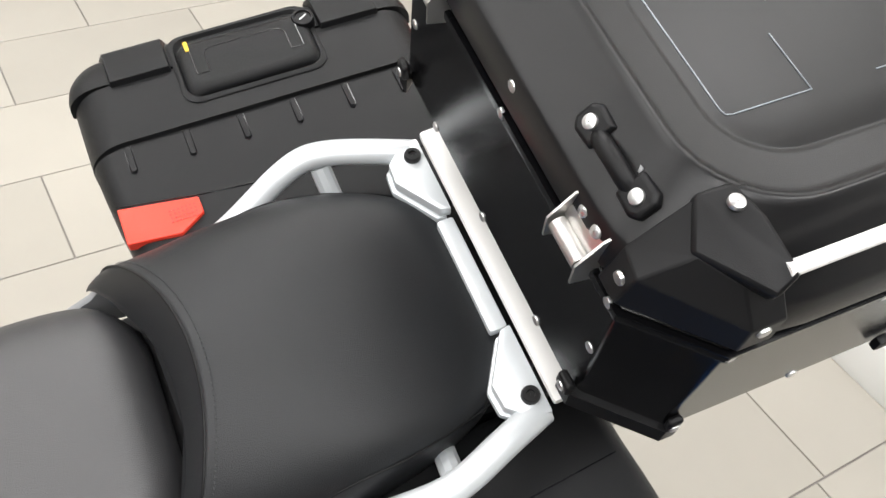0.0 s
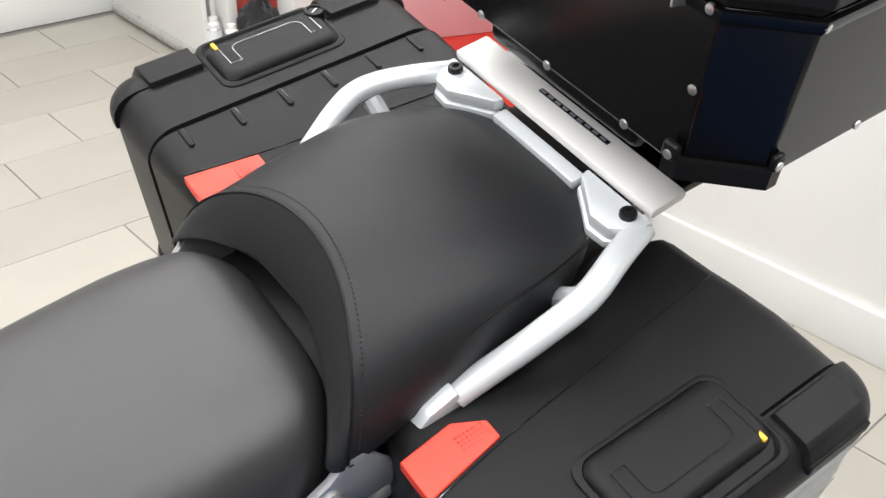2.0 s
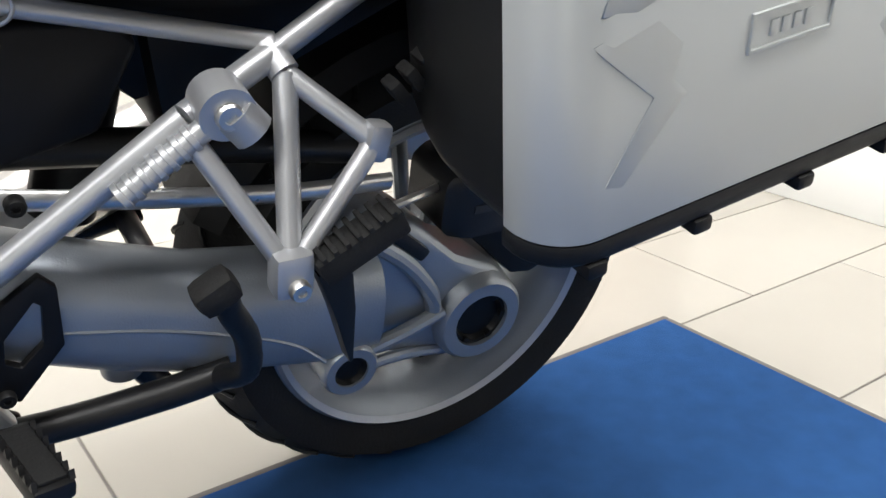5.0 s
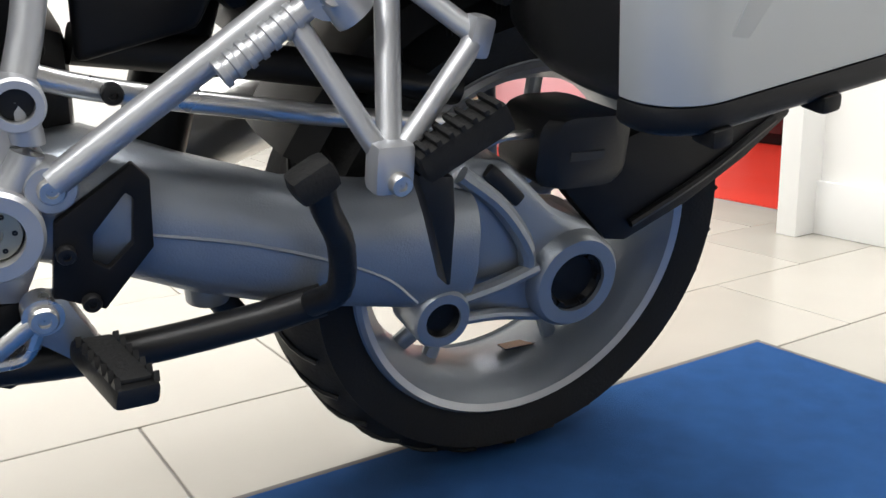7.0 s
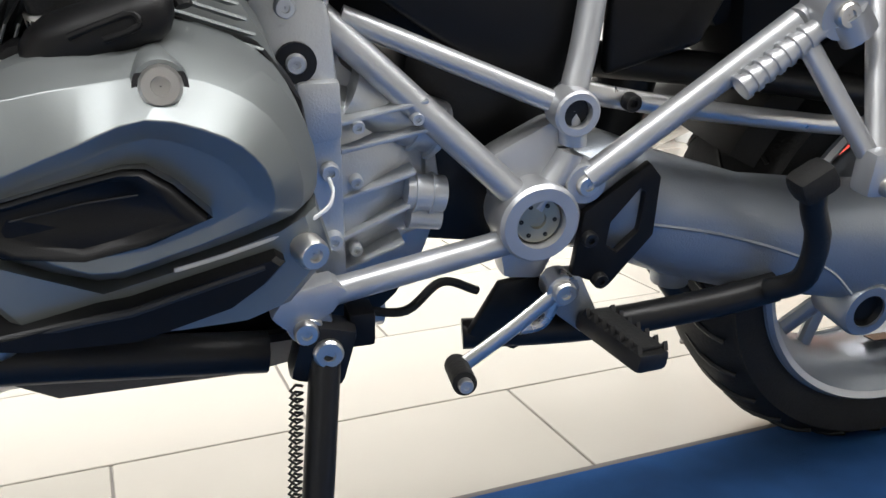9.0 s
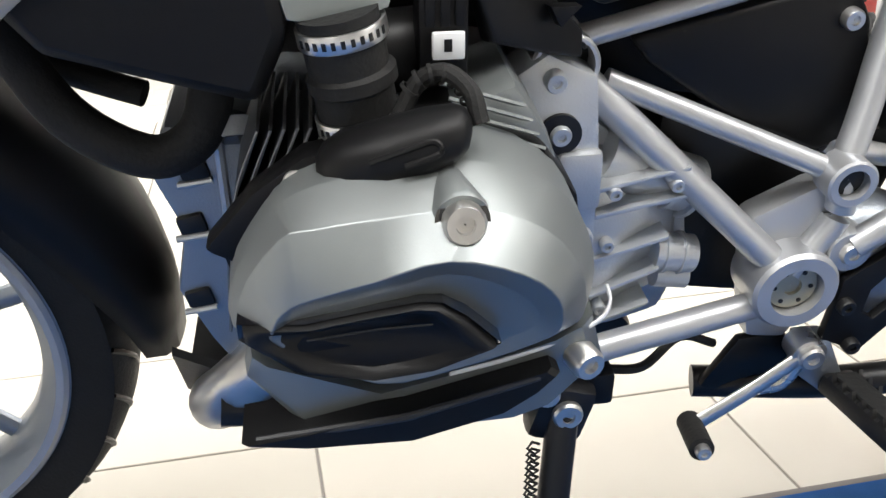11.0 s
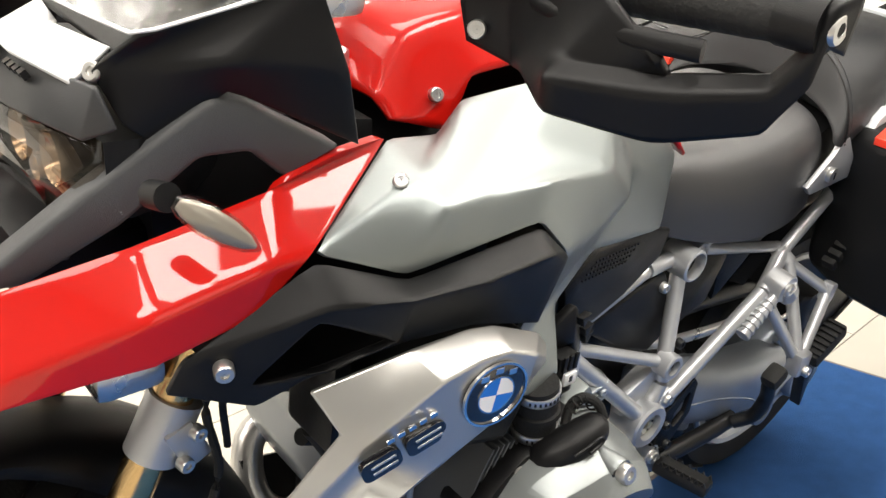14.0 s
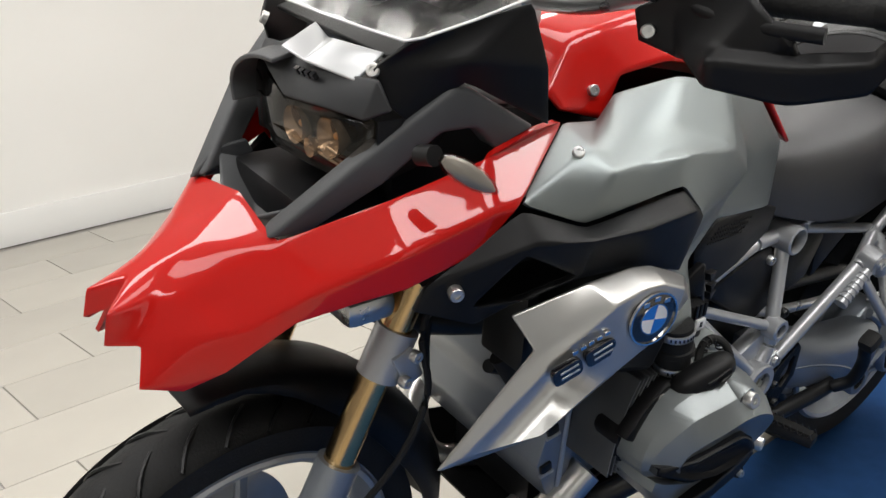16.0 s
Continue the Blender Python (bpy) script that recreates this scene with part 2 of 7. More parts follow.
def loft(rings, caps=True):
    bm = bmesh.new()
    rows = [[bm.verts.new(p) for p in r] for r in rings]
    n = len(rows[0])
    for a, b in zip(rows, rows[1:]):
        for k in range(n):
            bm.faces.new((a[k], a[(k + 1) % n], b[(k + 1) % n], b[k]))
    if caps:
        bm.faces.new(rows[0])
        bm.faces.new(rows[-1])
    return bm


def turned(profile, seg=48, arc=360.0, start=0.0, closed=True):
    """A profile of (radius, y) spun round the y axis."""
    bm = bmesh.new()
    whole = arc > 359
    count = seg if whole else seg + 1
    rows = []
    for i in range(count):
        a = radians(start + arc * i / seg)
        rows.append([bm.verts.new((r * math.cos(a), y, r * math.sin(a))) for r, y in profile])
    m = len(profile)
    for i in range(seg):
        a, b = rows[i], rows[(i + 1) % count]
        for k in range(m if closed else m - 1):
            bm.faces.new((a[k], a[(k + 1) % m], b[(k + 1) % m], b[k]))
    if not whole and closed:
        bm.faces.new(rows[0])
        bm.faces.new(rows[-1])
    return bm


def moved(bm, m):
    bmesh.ops.transform(bm, matrix=m, verts=bm.verts)
    return bm


def rounded(u0, u1, w0, w1, r, steps=5):
    """A rectangle with round corners, as a list of points."""
    out = []
    for cu, cw, a0 in ((u1 - r, w1 - r, 0), (u0 + r, w1 - r, 90), (u0 + r, w0 + r, 180), (u1 - r, w0 + r, 270)):
        for k in range(steps + 1):
            a = radians(a0 + 90 * k / steps)
            out.append((cu + r * math.cos(a), cw + r * math.sin(a)))
    return out


def bolt(at, way, r, mat, parent, name="bolt", label="", depth=0.006, socket=True):
    """A screw head with a socket, facing along way."""
    q = Vector(way).normalized().to_track_quat("Y", "Z").to_matrix().to_4x4()
    prof = [(0.0005, depth * 0.55), (r * 0.42, depth * 0.55), (r * 0.45, depth), (r * 0.85, depth), (r, depth * 0.6), (r, -depth), (0.0005, -depth)] if socket else \
        [(0.0005, depth), (r * 0.6, depth * 0.95), (r * 0.92, depth * 0.6), (r, 0), (r, -depth), (0.0005, -depth)]
    return part(name, moved(turned(prof, 16), Matrix.Translation(at) @ q), mat, parent, label)


# ---- the room ----
WALL_X, FAR_Y = 1.415, 3.6
SIDE_X, BACK_Y = -5.0, -3.6


def slab(name, lo, hi, mat, label="", bevel=0.0):
    ob = part(name, block(lo, hi, bevel), mat)
    return tagged(ob, label, "", "", "structure")


floor = slab("floor", (SIDE_X, BACK_Y, -0.12), (1.6, FAR_Y, -0.004), GROUT, "beige rectangular floor tiles with dark grey joints")
slab("floor_red", (1.6, 0.2, -0.12), (5.0, 5.5, -0.002), RED_FLOOR, "glossy red floor beyond the doorway")
slab("wall_rear", (WALL_X, BACK_Y, -0.1), (WALL_X + 0.12, 0.5, CEILING_Z), WALL_WHITE, "plain white painted showroom wall")
slab("wall_rear_upper", (WALL_X, 0.5, 2.15), (WALL_X + 0.12, 2.36, CEILING_Z), WALL_WHITE, "white painted wall above the doorway")
slab("wall_far", (SIDE_X, FAR_Y, -0.1), (1.2, FAR_Y + 0.12, CEILING_Z), WALL_WHITE, "plain white painted showroom wall")
# Side and back walls are unseen, added to close the room and dim reflections.
slab("wall_side", (SIDE_X - 0.12, BACK_Y, -0.1), (SIDE_X, FAR_Y + 0.12, CEILING_Z), WALL_GREY, "unseen grey wall closing the room")
WX0, WX1, WZ0, WZ1 = -4.5, -2.5, 0.35, 2.3
slab("wall_back_1", (SIDE_X, BACK_Y - 0.12, -0.1), (WX0, BACK_Y, CEILING_Z), WALL_GREY, "unseen grey wall closing the room")
slab("wall_back_2", (WX1, BACK_Y - 0.12, -0.1), (1.6, BACK_Y, CEILING_Z), WALL_GREY, "unseen grey wall closing the room")
slab("wall_back_sill", (WX0, BACK_Y - 0.12, -0.1), (WX1, BACK_Y, WZ0), WALL_GREY, "unseen grey wall below the assumed window")
slab("wall_back_head", (WX0, BACK_Y - 0.12, WZ1), (WX1, BACK_Y, CEILING_Z), WALL_GREY, "unseen grey wall above the assumed window")
# Unseen window, added so the left side has something bright to reflect.
window = thing("window_1", "assumed unseen window with a white frame and clear glass", "window", pose(0, BACK_Y - 0.06, 0), "", "structure")
part("window_frame", ring_prism([(WX0, WZ0), (WX1, WZ0), (WX1, WZ1), (WX0, WZ1)], [(WX0 + 0.06, WZ0 + 0.06), (WX1 - 0.06, WZ0 + 0.06), (WX1 - 0.06, WZ1 - 0.06), (WX0 + 0.06, WZ1 - 0.06)], -0.04, 0.04), TRIM_WHITE, window)
part("mullion", block((-3.53, -0.03, WZ0 + 0.062), (-3.47, 0.03, WZ1 - 0.062)), TRIM_WHITE, window)
for x0, x1 in ((WX0 + 0.062, -3.532), (-3.468, WX1 - 0.062)):
    pane = part("pane", block((x0, -0.003, WZ0 + 0.062), (x1, 0.003, WZ1 - 0.062)), PANE, window)
    pane.visible_shadow = False
slab("wall_partition", (1.2, 2.6, -0.1), (1.32, FAR_Y + 0.12, CEILING_Z), WALL_WHITE, "white partition beside the doorway")
slab("wall_beyond", (5.0, -0.2, -0.1), (5.1, 5.6, CEILING_Z), WALL_WHITE, "white wall of the room beyond")
slab("wall_beyond_far", (1.2, 5.5, -0.1), (5.0, 5.6, CEILING_Z), WALL_WHITE, "white wall of the room beyond")
slab("wall_beyond_near", (1.55, -0.3, -0.1), (5.0, -0.2, CEILING_Z), WALL_WHITE, "white wall of the room beyond")
slab("ceiling", (SIDE_X, BACK_Y, CEILING_Z), (5.1, 5.6, CEILING_Z + 0.1), WALL_WHITE, "white showroom ceiling")
slab("baseboard_rear", (WALL_X - 0.016, BACK_Y, 0), (WALL_X, 0.5, 0.14), TRIM_WHITE, "white skirting board", 0.004)
slab("baseboard_far", (SIDE_X, FAR_Y - 0.016, 0), (1.18, FAR_Y, 0.165), TRIM_WHITE, "white skirting board", 0.004)
slab("baseboard_side", (SIDE_X, BACK_Y, 0), (SIDE_X + 0.016, FAR_Y - 0.02, 0.165), TRIM_WHITE, "white skirting board", 0.004)
slab("trim_door_near", (WALL_X - 0.09, 0.47, 0), (WALL_X + 0.14, 0.53, 2.15), TRIM_WHITE, "white door post", 0.004)
slab("trim_door_far", (1.4, 2.28, 0), (1.56, 2.4, 2.15), TRIM_WHITE, "white door post", 0.004)
slab("trim_door_strip", (1.58, 2.24, 0), (1.62, 2.32, 2.15), WOOD, "narrow pale wooden door lining", 0.003)
door = slab("door_1", (1.22, 2.5, 0.05), (1.27, 2.62, 2.1), TRIM_WHITE, "open white door edge", 0.004)

# the pink-fronted counter beyond the doorway
counter = thing("counter", "counter with a pink lower panel and pale wooden front", "counter", pose(1.72, 2.42, 0, 0, 0, -20))
part("wooden_front", block((0, 0, 0.32), (1.9, 0.5, 1.9), 0.006), WOOD, counter, "pale grained wooden panel")
part("kick_panel", block((0, -0.006, 0), (1.9, 0.5, 0.317), 0.004), PINK, counter, "pink painted lower panel")


# the dark cabinet with a copper edge
cabinet = thing("cabinet", "tall black cabinet with a thin copper edge strip", "cabinet", pose(2.7, 0.3, 0))
part("door", block((0, 0.02, 0.05), (0.02, 0.75, 2.1), 0.003), BLACK_ENAMEL, cabinet, "glossy black cabinet door")
part("door", block((0, 0.8, 0.05), (0.02, 1.45, 2.1), 0.003), BLACK_ENAMEL, cabinet, "glossy black cabinet door")
part("edge_strip", block((-0.004, 0.752, 0.05), (0.02, 0.798, 2.1), 0.003), COPPER, cabinet, "thin copper edge strip")
part("body", block((0.021, 0.0, 0.0), (0.5, 1.47, 2.12), 0.004), BLACK_PLASTIC, cabinet)


# spray cans and a black cloth bag by the doorway
def spray_can(m):
    can = thing("spray_can", "white aerosol can standing on the floor tiles", "spray can", m, "spray cans by the doorway")
    part("body", turned([(0.0005, 0), (0.03, 0), (0.033, 0.004), (0.033, 0.165), (0.03, 0.178), (0.0005, 0.178)], 28), CAN_WHITE, can)
    part("cap", turned([(0.0005, 0.179), (0.026, 0.179), (0.026, 0.2), (0.018, 0.208), (0.018, 0.228), (0.0005, 0.23)], 24), TRIM_WHITE, can, "white ribbed spray cap")
    part("print", turned([(0.0334, 0.07), (0.0334, 0.1), (0.0338, 0.1), (0.0338, 0.07)], 10, 60, 200), BLACK_PLASTIC, can, "small dark printed block")
    part("rim", turned([(0.031, 0.176), (0.034, 0.18), (0.031, 0.184), (0.028, 0.18)], 24), ALU, can, "thin metal rim")
    return can


spray_can(pose(1.19, 2.42, 0, 90, 0, 0))
spray_can(pose(1.18, 2.55, 0, 90, 0, 40))
bag = thing("cloth_bag", "crumpled black cloth bag slumped by the door post", "bag", pose(1.34, 2.45, 0))
bm = bmesh.new()
bmesh.ops.create_icosphere(bm, subdivisions=4, radius=1)
for v in bm.verts:
    k = 1 + 0.22 * noise.noise(v.co * 2.2) + 0.1 * noise.noise(v.co * 6)
    v.co = Vector((v.co.x * 0.1 * k, v.co.y * 0.1 * k, max(0.0, 0.14 + v.co.z * 0.15 * k)))
part("sack", bm, CLOTH, bag)
part("drawstring", tube([(0, -0.03, 0.29), (-0.03, -0.06, 0.34), (0.01, -0.05, 0.37), (0.03, -0.02, 0.3)], 0.006, 8), CLOTH, bag)

# a printed white carton by the partition
carton = thing("display_panel", "white printed display panel on a grey foot rail", "panel", pose(1.17, 2.9, 0, 0, 0, 88))
part("board", block((-0.35, 0, 0.05), (0.6, 0.02, 1.1), 0.004), TRIM_WHITE, carton)
part("foot_rail", tube([(-0.36, 0.01, 0.035), (0.61, 0.01, 0.035)], 0.03, 14, False), ALU, carton, "round grey metal foot rail")
part("foot", block((-0.3, -0.2, 0.0), (-0.25, 0.0, 0.014), 0.005), ALU, carton)
part("foot", block((0.45, -0.2, 0.0), (0.5, 0.0, 0.014), 0.005), ALU, carton)
for k, (z, w) in enumerate(((0.36, 0.28), (0.31, 0.16), (0.27, 0.2))):
    part("printed_line", block((0.02, -0.003, z), (0.02 + w, 0.0, z + (0.028 if k == 0 else 0.012))), GREY_PLASTIC, carton, "dark line of print")

# the blue carpet mat under the near side
carpet = thing("floor_mat", "blue carpet mat with a grey rubber edge on the tiles", "mat", pose(0, 0, 0))
MX0, MX1, MY0, MY1 = -2.3, 0.61, -1.5, 0.012
part("carpet", block((MX0 + 0.012, MY0 + 0.012, 0.0), (MX1 - 0.012, MY1 - 0.012, 0.008), 0.002), MAT_BLUE, carpet)
for a, b in (((MX0, MY1 - 0.012), (MX1, MY1)), ((MX0, MY0), (MX1, MY0 + 0.012)), ((MX0, MY0 + 0.0121), (MX0 + 0.012, MY1 - 0.0121)), ((MX1 - 0.012, MY0 + 0.0121), (MX1, MY1 - 0.0121))):
    part("edging", block((*a, 0.0), (*b, 0.0065), 0.002), MAT_EDGE, carpet, "grey rubber edging")


def ceiling_light(x, y):
    lamp = thing("ceiling_light", "white rectangular ceiling light panel", "ceiling light", pose(x, y, CEILING_Z), "ceiling light panels")
    part("frame", ring_prism([(-0.6, 0.3), (0.6, 0.3), (0.6, -0.3), (-0.6, -0.3)], [(-0.575, 0.275), (0.575, 0.275), (0.575, -0.275), (-0.575, -0.275)], -0.02, 0.0), TRIM_WHITE, lamp)
    lamp.children[0].rotation_euler = (radians(-90), 0, 0)
    lamp.children[0].location = (0, 0, -0.021)


for x, y in LAMPS:
    ceiling_light(x, y)


# ---- the motorcycle, built upright with its rear axle over the origin, then leant on its side stand ----
BIKE = pose(0, 0, 0.002, 12.21, 0, -5.02)
bike = thing("motorcycle", "grey and red adventure motorcycle leaning on its side stand", "motorcycle", BIKE)
BP = bike


def mid(x):
    """The middle of the machine across its width: the front is turned a little to its right."""
    return -0.033 * (x + 0.6) if x < -0.6 else 0.0


def both(name, verts, faces, mat, label="", solid=0.004, bevel=0.006, segments=2, sides=(-1, 1), parent=None, soft=0.0, corner=30, rim=0.45, far=0.0):
    """A panel of the left side (y is counted from the middle) and its mirror, which stands closer by far."""
    made = []
    for s in sides:
        bm = bmesh.new()
        poly(bm, [(x, mid(x) - s * y - (far if s < 0 else 0.0), z) for x, y, z in verts], faces)
        bmesh.ops.recalc_face_normals(bm, faces=bm.faces)
        # outward is away from the middle plane
        f = max(bm.faces, key=lambda q: q.calc_area())
        c = f.calc_center_median()
        if f.normal.y * (c.y - mid(c.x)) < 0:
            bmesh.ops.reverse_faces(bm, faces=bm.faces)
        if soft:
            soften(bm, soft, rim, corner)
        data = bpy.data.meshes.new(name)
        bm.to_mesh(data)
        bm.free()
        data.materials.append(mat)
        for p in data.polygons:
            p.use_smooth = True
        data.set_sharp_from_angle(angle=radians(170 if soft else 40))
        ob = new(name, data)
        ob.parent = parent or bike
        if soft:
            mod = ob.modifiers.new("soft", "SUBSURF")
            mod.levels = mod.render_levels = 3
        mod = ob.modifiers.new("solid", "SOLIDIFY")
        mod.thickness, mod.offset = solid, -1
        if bevel:
            mod = ob.modifiers.new("bevel", "BEVEL")
            mod.width, mod.segments, mod.limit_method, mod.angle_limit = (0.0015, 2, "ANGLE", radians(60)) if soft else (bevel, segments, "ANGLE", radians(8))
        if label:
            ob["label"] = label
        made.append(ob)
    return made


# wheels
def wheel(name, at, radius, rim_r, width, steer=0.0, spokes=5):
    base = new(name)
    base.parent = bike
    base.matrix_local = pose(*at, 0, 0, steer)
    h = width / 2
    prof = [(rim_r - 0.004, -h * 0.78), (rim_r + 0.02, -h * 0.93), (rim_r + 0.05, -h), (radius - 0.035, -h * 0.93), (radius - 0.015, -h * 0.72), (radius - 0.004, -h * 0.38), (radius, 0)]
    prof = prof + [(r, -y) for r, y in reversed(prof[:-1])]
    tyre = part("tyre", turned(prof, 96), RUBBER, base, "black road tyre with tread grooves", 60)
    # tread grooves: thin dark bars just out of the tread, for their shade
    grooves = bmesh.new()
    for k in range(30):
        for s in (-1, 1):
            a = radians(360 * (k + (0.5 if s > 0 else 0)) / 30)
            pts = []
            for i in range(6):
                f = i / 5
                yy = s * h * (0.12 + 0.72 * f)
                rr = radius - 0.0035 - 0.034 * max(0, abs(yy) / h - 0.35) ** 2 / 0.42
                aa = a + 0.16 * f
                pts.append((rr * math.cos(aa), yy, rr * math.sin(aa)))
            merged(grooves, tube(pts, 0.0034, 6, False))
    part("tread_groove", grooves, DARK_FRAME, tyre)["kind"] = "stuff"
    rim = [(rim_r, -h * 0.8), (rim_r + 0.006, -h * 0.86), (rim_r - 0.004, -h * 0.88), (rim_r - 0.012, -h * 0.7), (rim_r - 0.026, -h * 0.45), (rim_r - 0.03, 0)]
    rim = rim + [(r, -y) for r, y in reversed(rim[:-1])] + [(rim_r - 0.016, h * 0.4), (rim_r - 0.018, 0), (rim_r - 0.016, -h * 0.4)]
    part("rim", turned(rim, 96), CAST_GREY, base, "grey cast alloy rim")
    for side in (-1, 1):
        part("rim_lip", turned([(rim_r - 0.002, side * h * 0.86), (rim_r + 0.004, side * h * 0.9), (rim_r - 0.001, side * h * 0.96), (rim_r - 0.009, side * h * 0.9)], 96), FRAME_SILVER, base, "bright rim lip")
    part("hub", turned([(0.0005, -0.06), (0.045, -0.06), (0.05, -0.05), (0.04, 0), (0.05, 0.05), (0.045, 0.06), (0.0005, 0.06)], 32), CAST_GREY, base)
    for k in range(spokes):
        for d in (-9, 9):
            a = radians(360 * k / spokes + 20)
            b = a + radians(d)
            p0 = (0.04 * math.cos(a), 0.03 if d > 0 else -0.03, 0.04 * math.sin(a))
            p1 = ((rim_r - 0.024) * math.cos(b), 0.004 * (1 if d > 0 else -1), (rim_r - 0.024) * math.sin(b))
            part("spoke", tube([p0, p1], 0.0125, 10, False, 0.8), CAST_GREY, base)
    return base


REAR_R = 0.312
rear = wheel("rear_wheel", (0, 0, 0.318), REAR_R, 0.226, 0.17)
front_x = -1.515
front = wheel("front_wheel", (front_x, mid(front_x), 0.325), 0.322, 0.25, 0.12, 4.0)
for s in (-1, 1):
    disc = part("brake_disc", turned([(0.1, -0.0025), (0.152, -0.0025), (0.152, 0.0025), (0.1, 0.0025)], 60), STEEL, front, "drilled steel brake disc")
    disc.location = (0, s * 0.075, 0)
disc = part("brake_disc", turned([(0.09, -0.0025), (0.138, -0.0025), (0.138, 0.0025), (0.09, 0.0025)], 60), STEEL, rear, "steel brake disc")
disc.location = (0, 0.09, 0)
part("wheel_label", moved(block((-0.03, -0.001, -0.011), (0.03, 0.001, 0.011)), pose(0.055, 0.0, -0.186, 78, 0, 0)), BLACK_ENAMEL, rear, "small black printed label")
bolt((0.215, -0.071, 0.1), (0.3, -1, 0.1), 0.006, YELLOW, rear, "paint_dot", "yellow paint dot on the tyre", 0.0015, False)

# front mudguard: a curved shell over the wheel
fm = pose(front_x, mid(front_x), 0.325, 0, 0, 4)
rings = []
for k in range(19):
    f = k / 18
    a = radians(-4 + 104 * f)
    w = 0.06 + 0.032 * math.sin(math.pi * min(1, f * 1.25)) * (1 if f < 0.8 else math.sqrt((1 - f) / 0.2) * 0.65 + 0.35)
    r = 0.372 + 0.012 * f + 0.01 * f ** 4
    drop = 0.07 * math.sin(math.pi * min(1.0, f + 0.12)) + 0.012
    sect = []
    for t, d in ((-1.0, 1.0), (-0.96, 0.45), (-0.7, 0.12), (-0.35, 0.02), (0, -0.03), (0.35, 0.02), (0.7, 0.12), (0.96, 0.45), (1.0, 1.0)):
        rr = r - drop * d
        sect.append((rr * math.cos(a), t * w, rr * math.sin(a)))
    rings.append(sect)
bm = bmesh.new()
rows = [[bm.verts.new(p) for p in r] for r in rings]
for a, b in zip(rows, rows[1:]):
    for k in range(8):
        bm.faces.new((a[k], a[k + 1], b[k + 1], b[k]))
guard = part("front_mudguard", moved(bm, fm), BLACK_PLASTIC, BP, "matt black plastic front mudguard", 50, solid=0.004)

# fork: gold tubes, silver clamps, grey lower legs
for s in (-1, 1):
    yy = lambda x: mid(x) + s * 0.112
    top, low, foot = (-1.235, yy(-1.235), 0.965), (-1.425, yy(-1.425), 0.535), (-1.512, yy(-1.512), 0.335)
    part("fork_tube", rod(top, low, 0.0215, 28), GOLD, BP, "gold anodised fork tube")
    part("fork_leg", tube([(-1.40, yy(-1.4), 0.59), low, foot], 0.03, 20, False), CAST_GREY, BP, "grey cast lower fork leg")
    clamp = part("fork_clamp", rod((-1.316, yy(-1.316), 0.772), (-1.345, yy(-1.345), 0.708), 0.029, 28, 0.003), FRAME_SILVER, BP, "silver fork clamp with two bolts")
    part("lug", moved(block((-0.016, -0.01, -0.028), (0.016, 0.01, 0.028), 0.006), pose(-1.318, yy(-1.32) + s * 0.022, 0.728, 0, -24, 0)), FRAME_SILVER, clamp)
    for dz in (-0.017, 0.017):
        bolt((-1.318 - dz * 0.42 * -1, yy(-1.32) + s * 0.035, 0.728 + dz), (0.15, s, 0.05), 0.0085, STEEL, clamp)
part("fork_bridge", block((-1.40, mid(-1.37) - 0.13, 0.80), (-1.33, mid(-1.37) + 0.13, 0.835), 0.012), ALU, BP, "cast aluminium fork bridge")
part("telelever_arm", tube([(-1.36, mid(-1.36), 0.79), (-1.25, mid(-1.2) + 0.06, 0.74), (-1.08, 0.09, 0.70)], 0.022, 12), DARK_FRAME, BP)
part("telelever_arm", tube([(-1.36, mid(-1.36), 0.79), (-1.25, mid(-1.2) - 0.06, 0.74), (-1.08, -0.07, 0.70)], 0.022, 12), DARK_FRAME, BP)
part("front_damper", rod((-1.18, mid(-1.2), 0.72), (-1.14, mid(-1.1), 0.98), 0.03, 20), DARK_FRAME, BP)
part("brake_hose", tube([(-1.25, -0.11, 0.86), (-1.30, -0.12, 0.78), (-1.29, -0.125, 0.68), (-1.33, -0.12, 0.58), (-1.42, -0.1, 0.47)], 0.005, 8), RUBBER, BP, "black rubber brake hose")
part("brake_hose", tube([(-1.22, -0.06, 0.88), (-1.26, -0.08, 0.76), (-1.25, -0.07, 0.66)], 0.0045, 8), RUBBER, BP)
part("horn", moved(turned([(0.0005, -0.02), (0.03, -0.02), (0.042, -0.006), (0.042, 0.01), (0.02, 0.02), (0.0005, 0.02)], 24), pose(-1.27, 0.02, 0.76, 0, 0, 60)), DARK_FRAME, BP)
part("radiator", block((-1.22, -0.22, 0.74), (-1.2, -0.14, 0.87), 0.006), DARK_FRAME, BP, "black radiator core")
part("radiator", block((-1.22, 0.18, 0.74), (-1.2, 0.26, 0.87), 0.006), DARK_FRAME, BP, "black radiator core")

# red beak with side wings
BEAK = [(-1.612, 0, 0.872), (-1.651, 0.034, 0.85), (-1.658, 0.036, 0.812), (-1.622, 0, 0.838), (-1.622, 0.056, 0.812), (-1.635, 0.074, 0.768),
        (-1.592, 0.094, 0.762), (-1.552, 0.121, 0.79), (-1.486, 0.162, 0.857), (-1.424, 0.198, 0.885), (-1.384, 0.224, 0.903), (-1.302, 0.24, 0.935), (-1.256, 0.246, 0.984),
        (-1.527, 0.128, 0.843), (-1.476, 0.166, 0.888), (-1.548, 0.088, 0.862), (-1.482, 0.112, 0.934), (-1.378, 0.178, 0.99), (-1.268, 0.196, 1.024), (-1.19, 0.186, 1.042), (-1.12, 0.158, 1.034),
        (-1.472, 0, 0.95), (-1.55, 0.03, 0.908), (-1.60, 0.045, 0.862),
        (-1.39, 0.224, 0.945), (-1.292, 0.247, 0.984)]
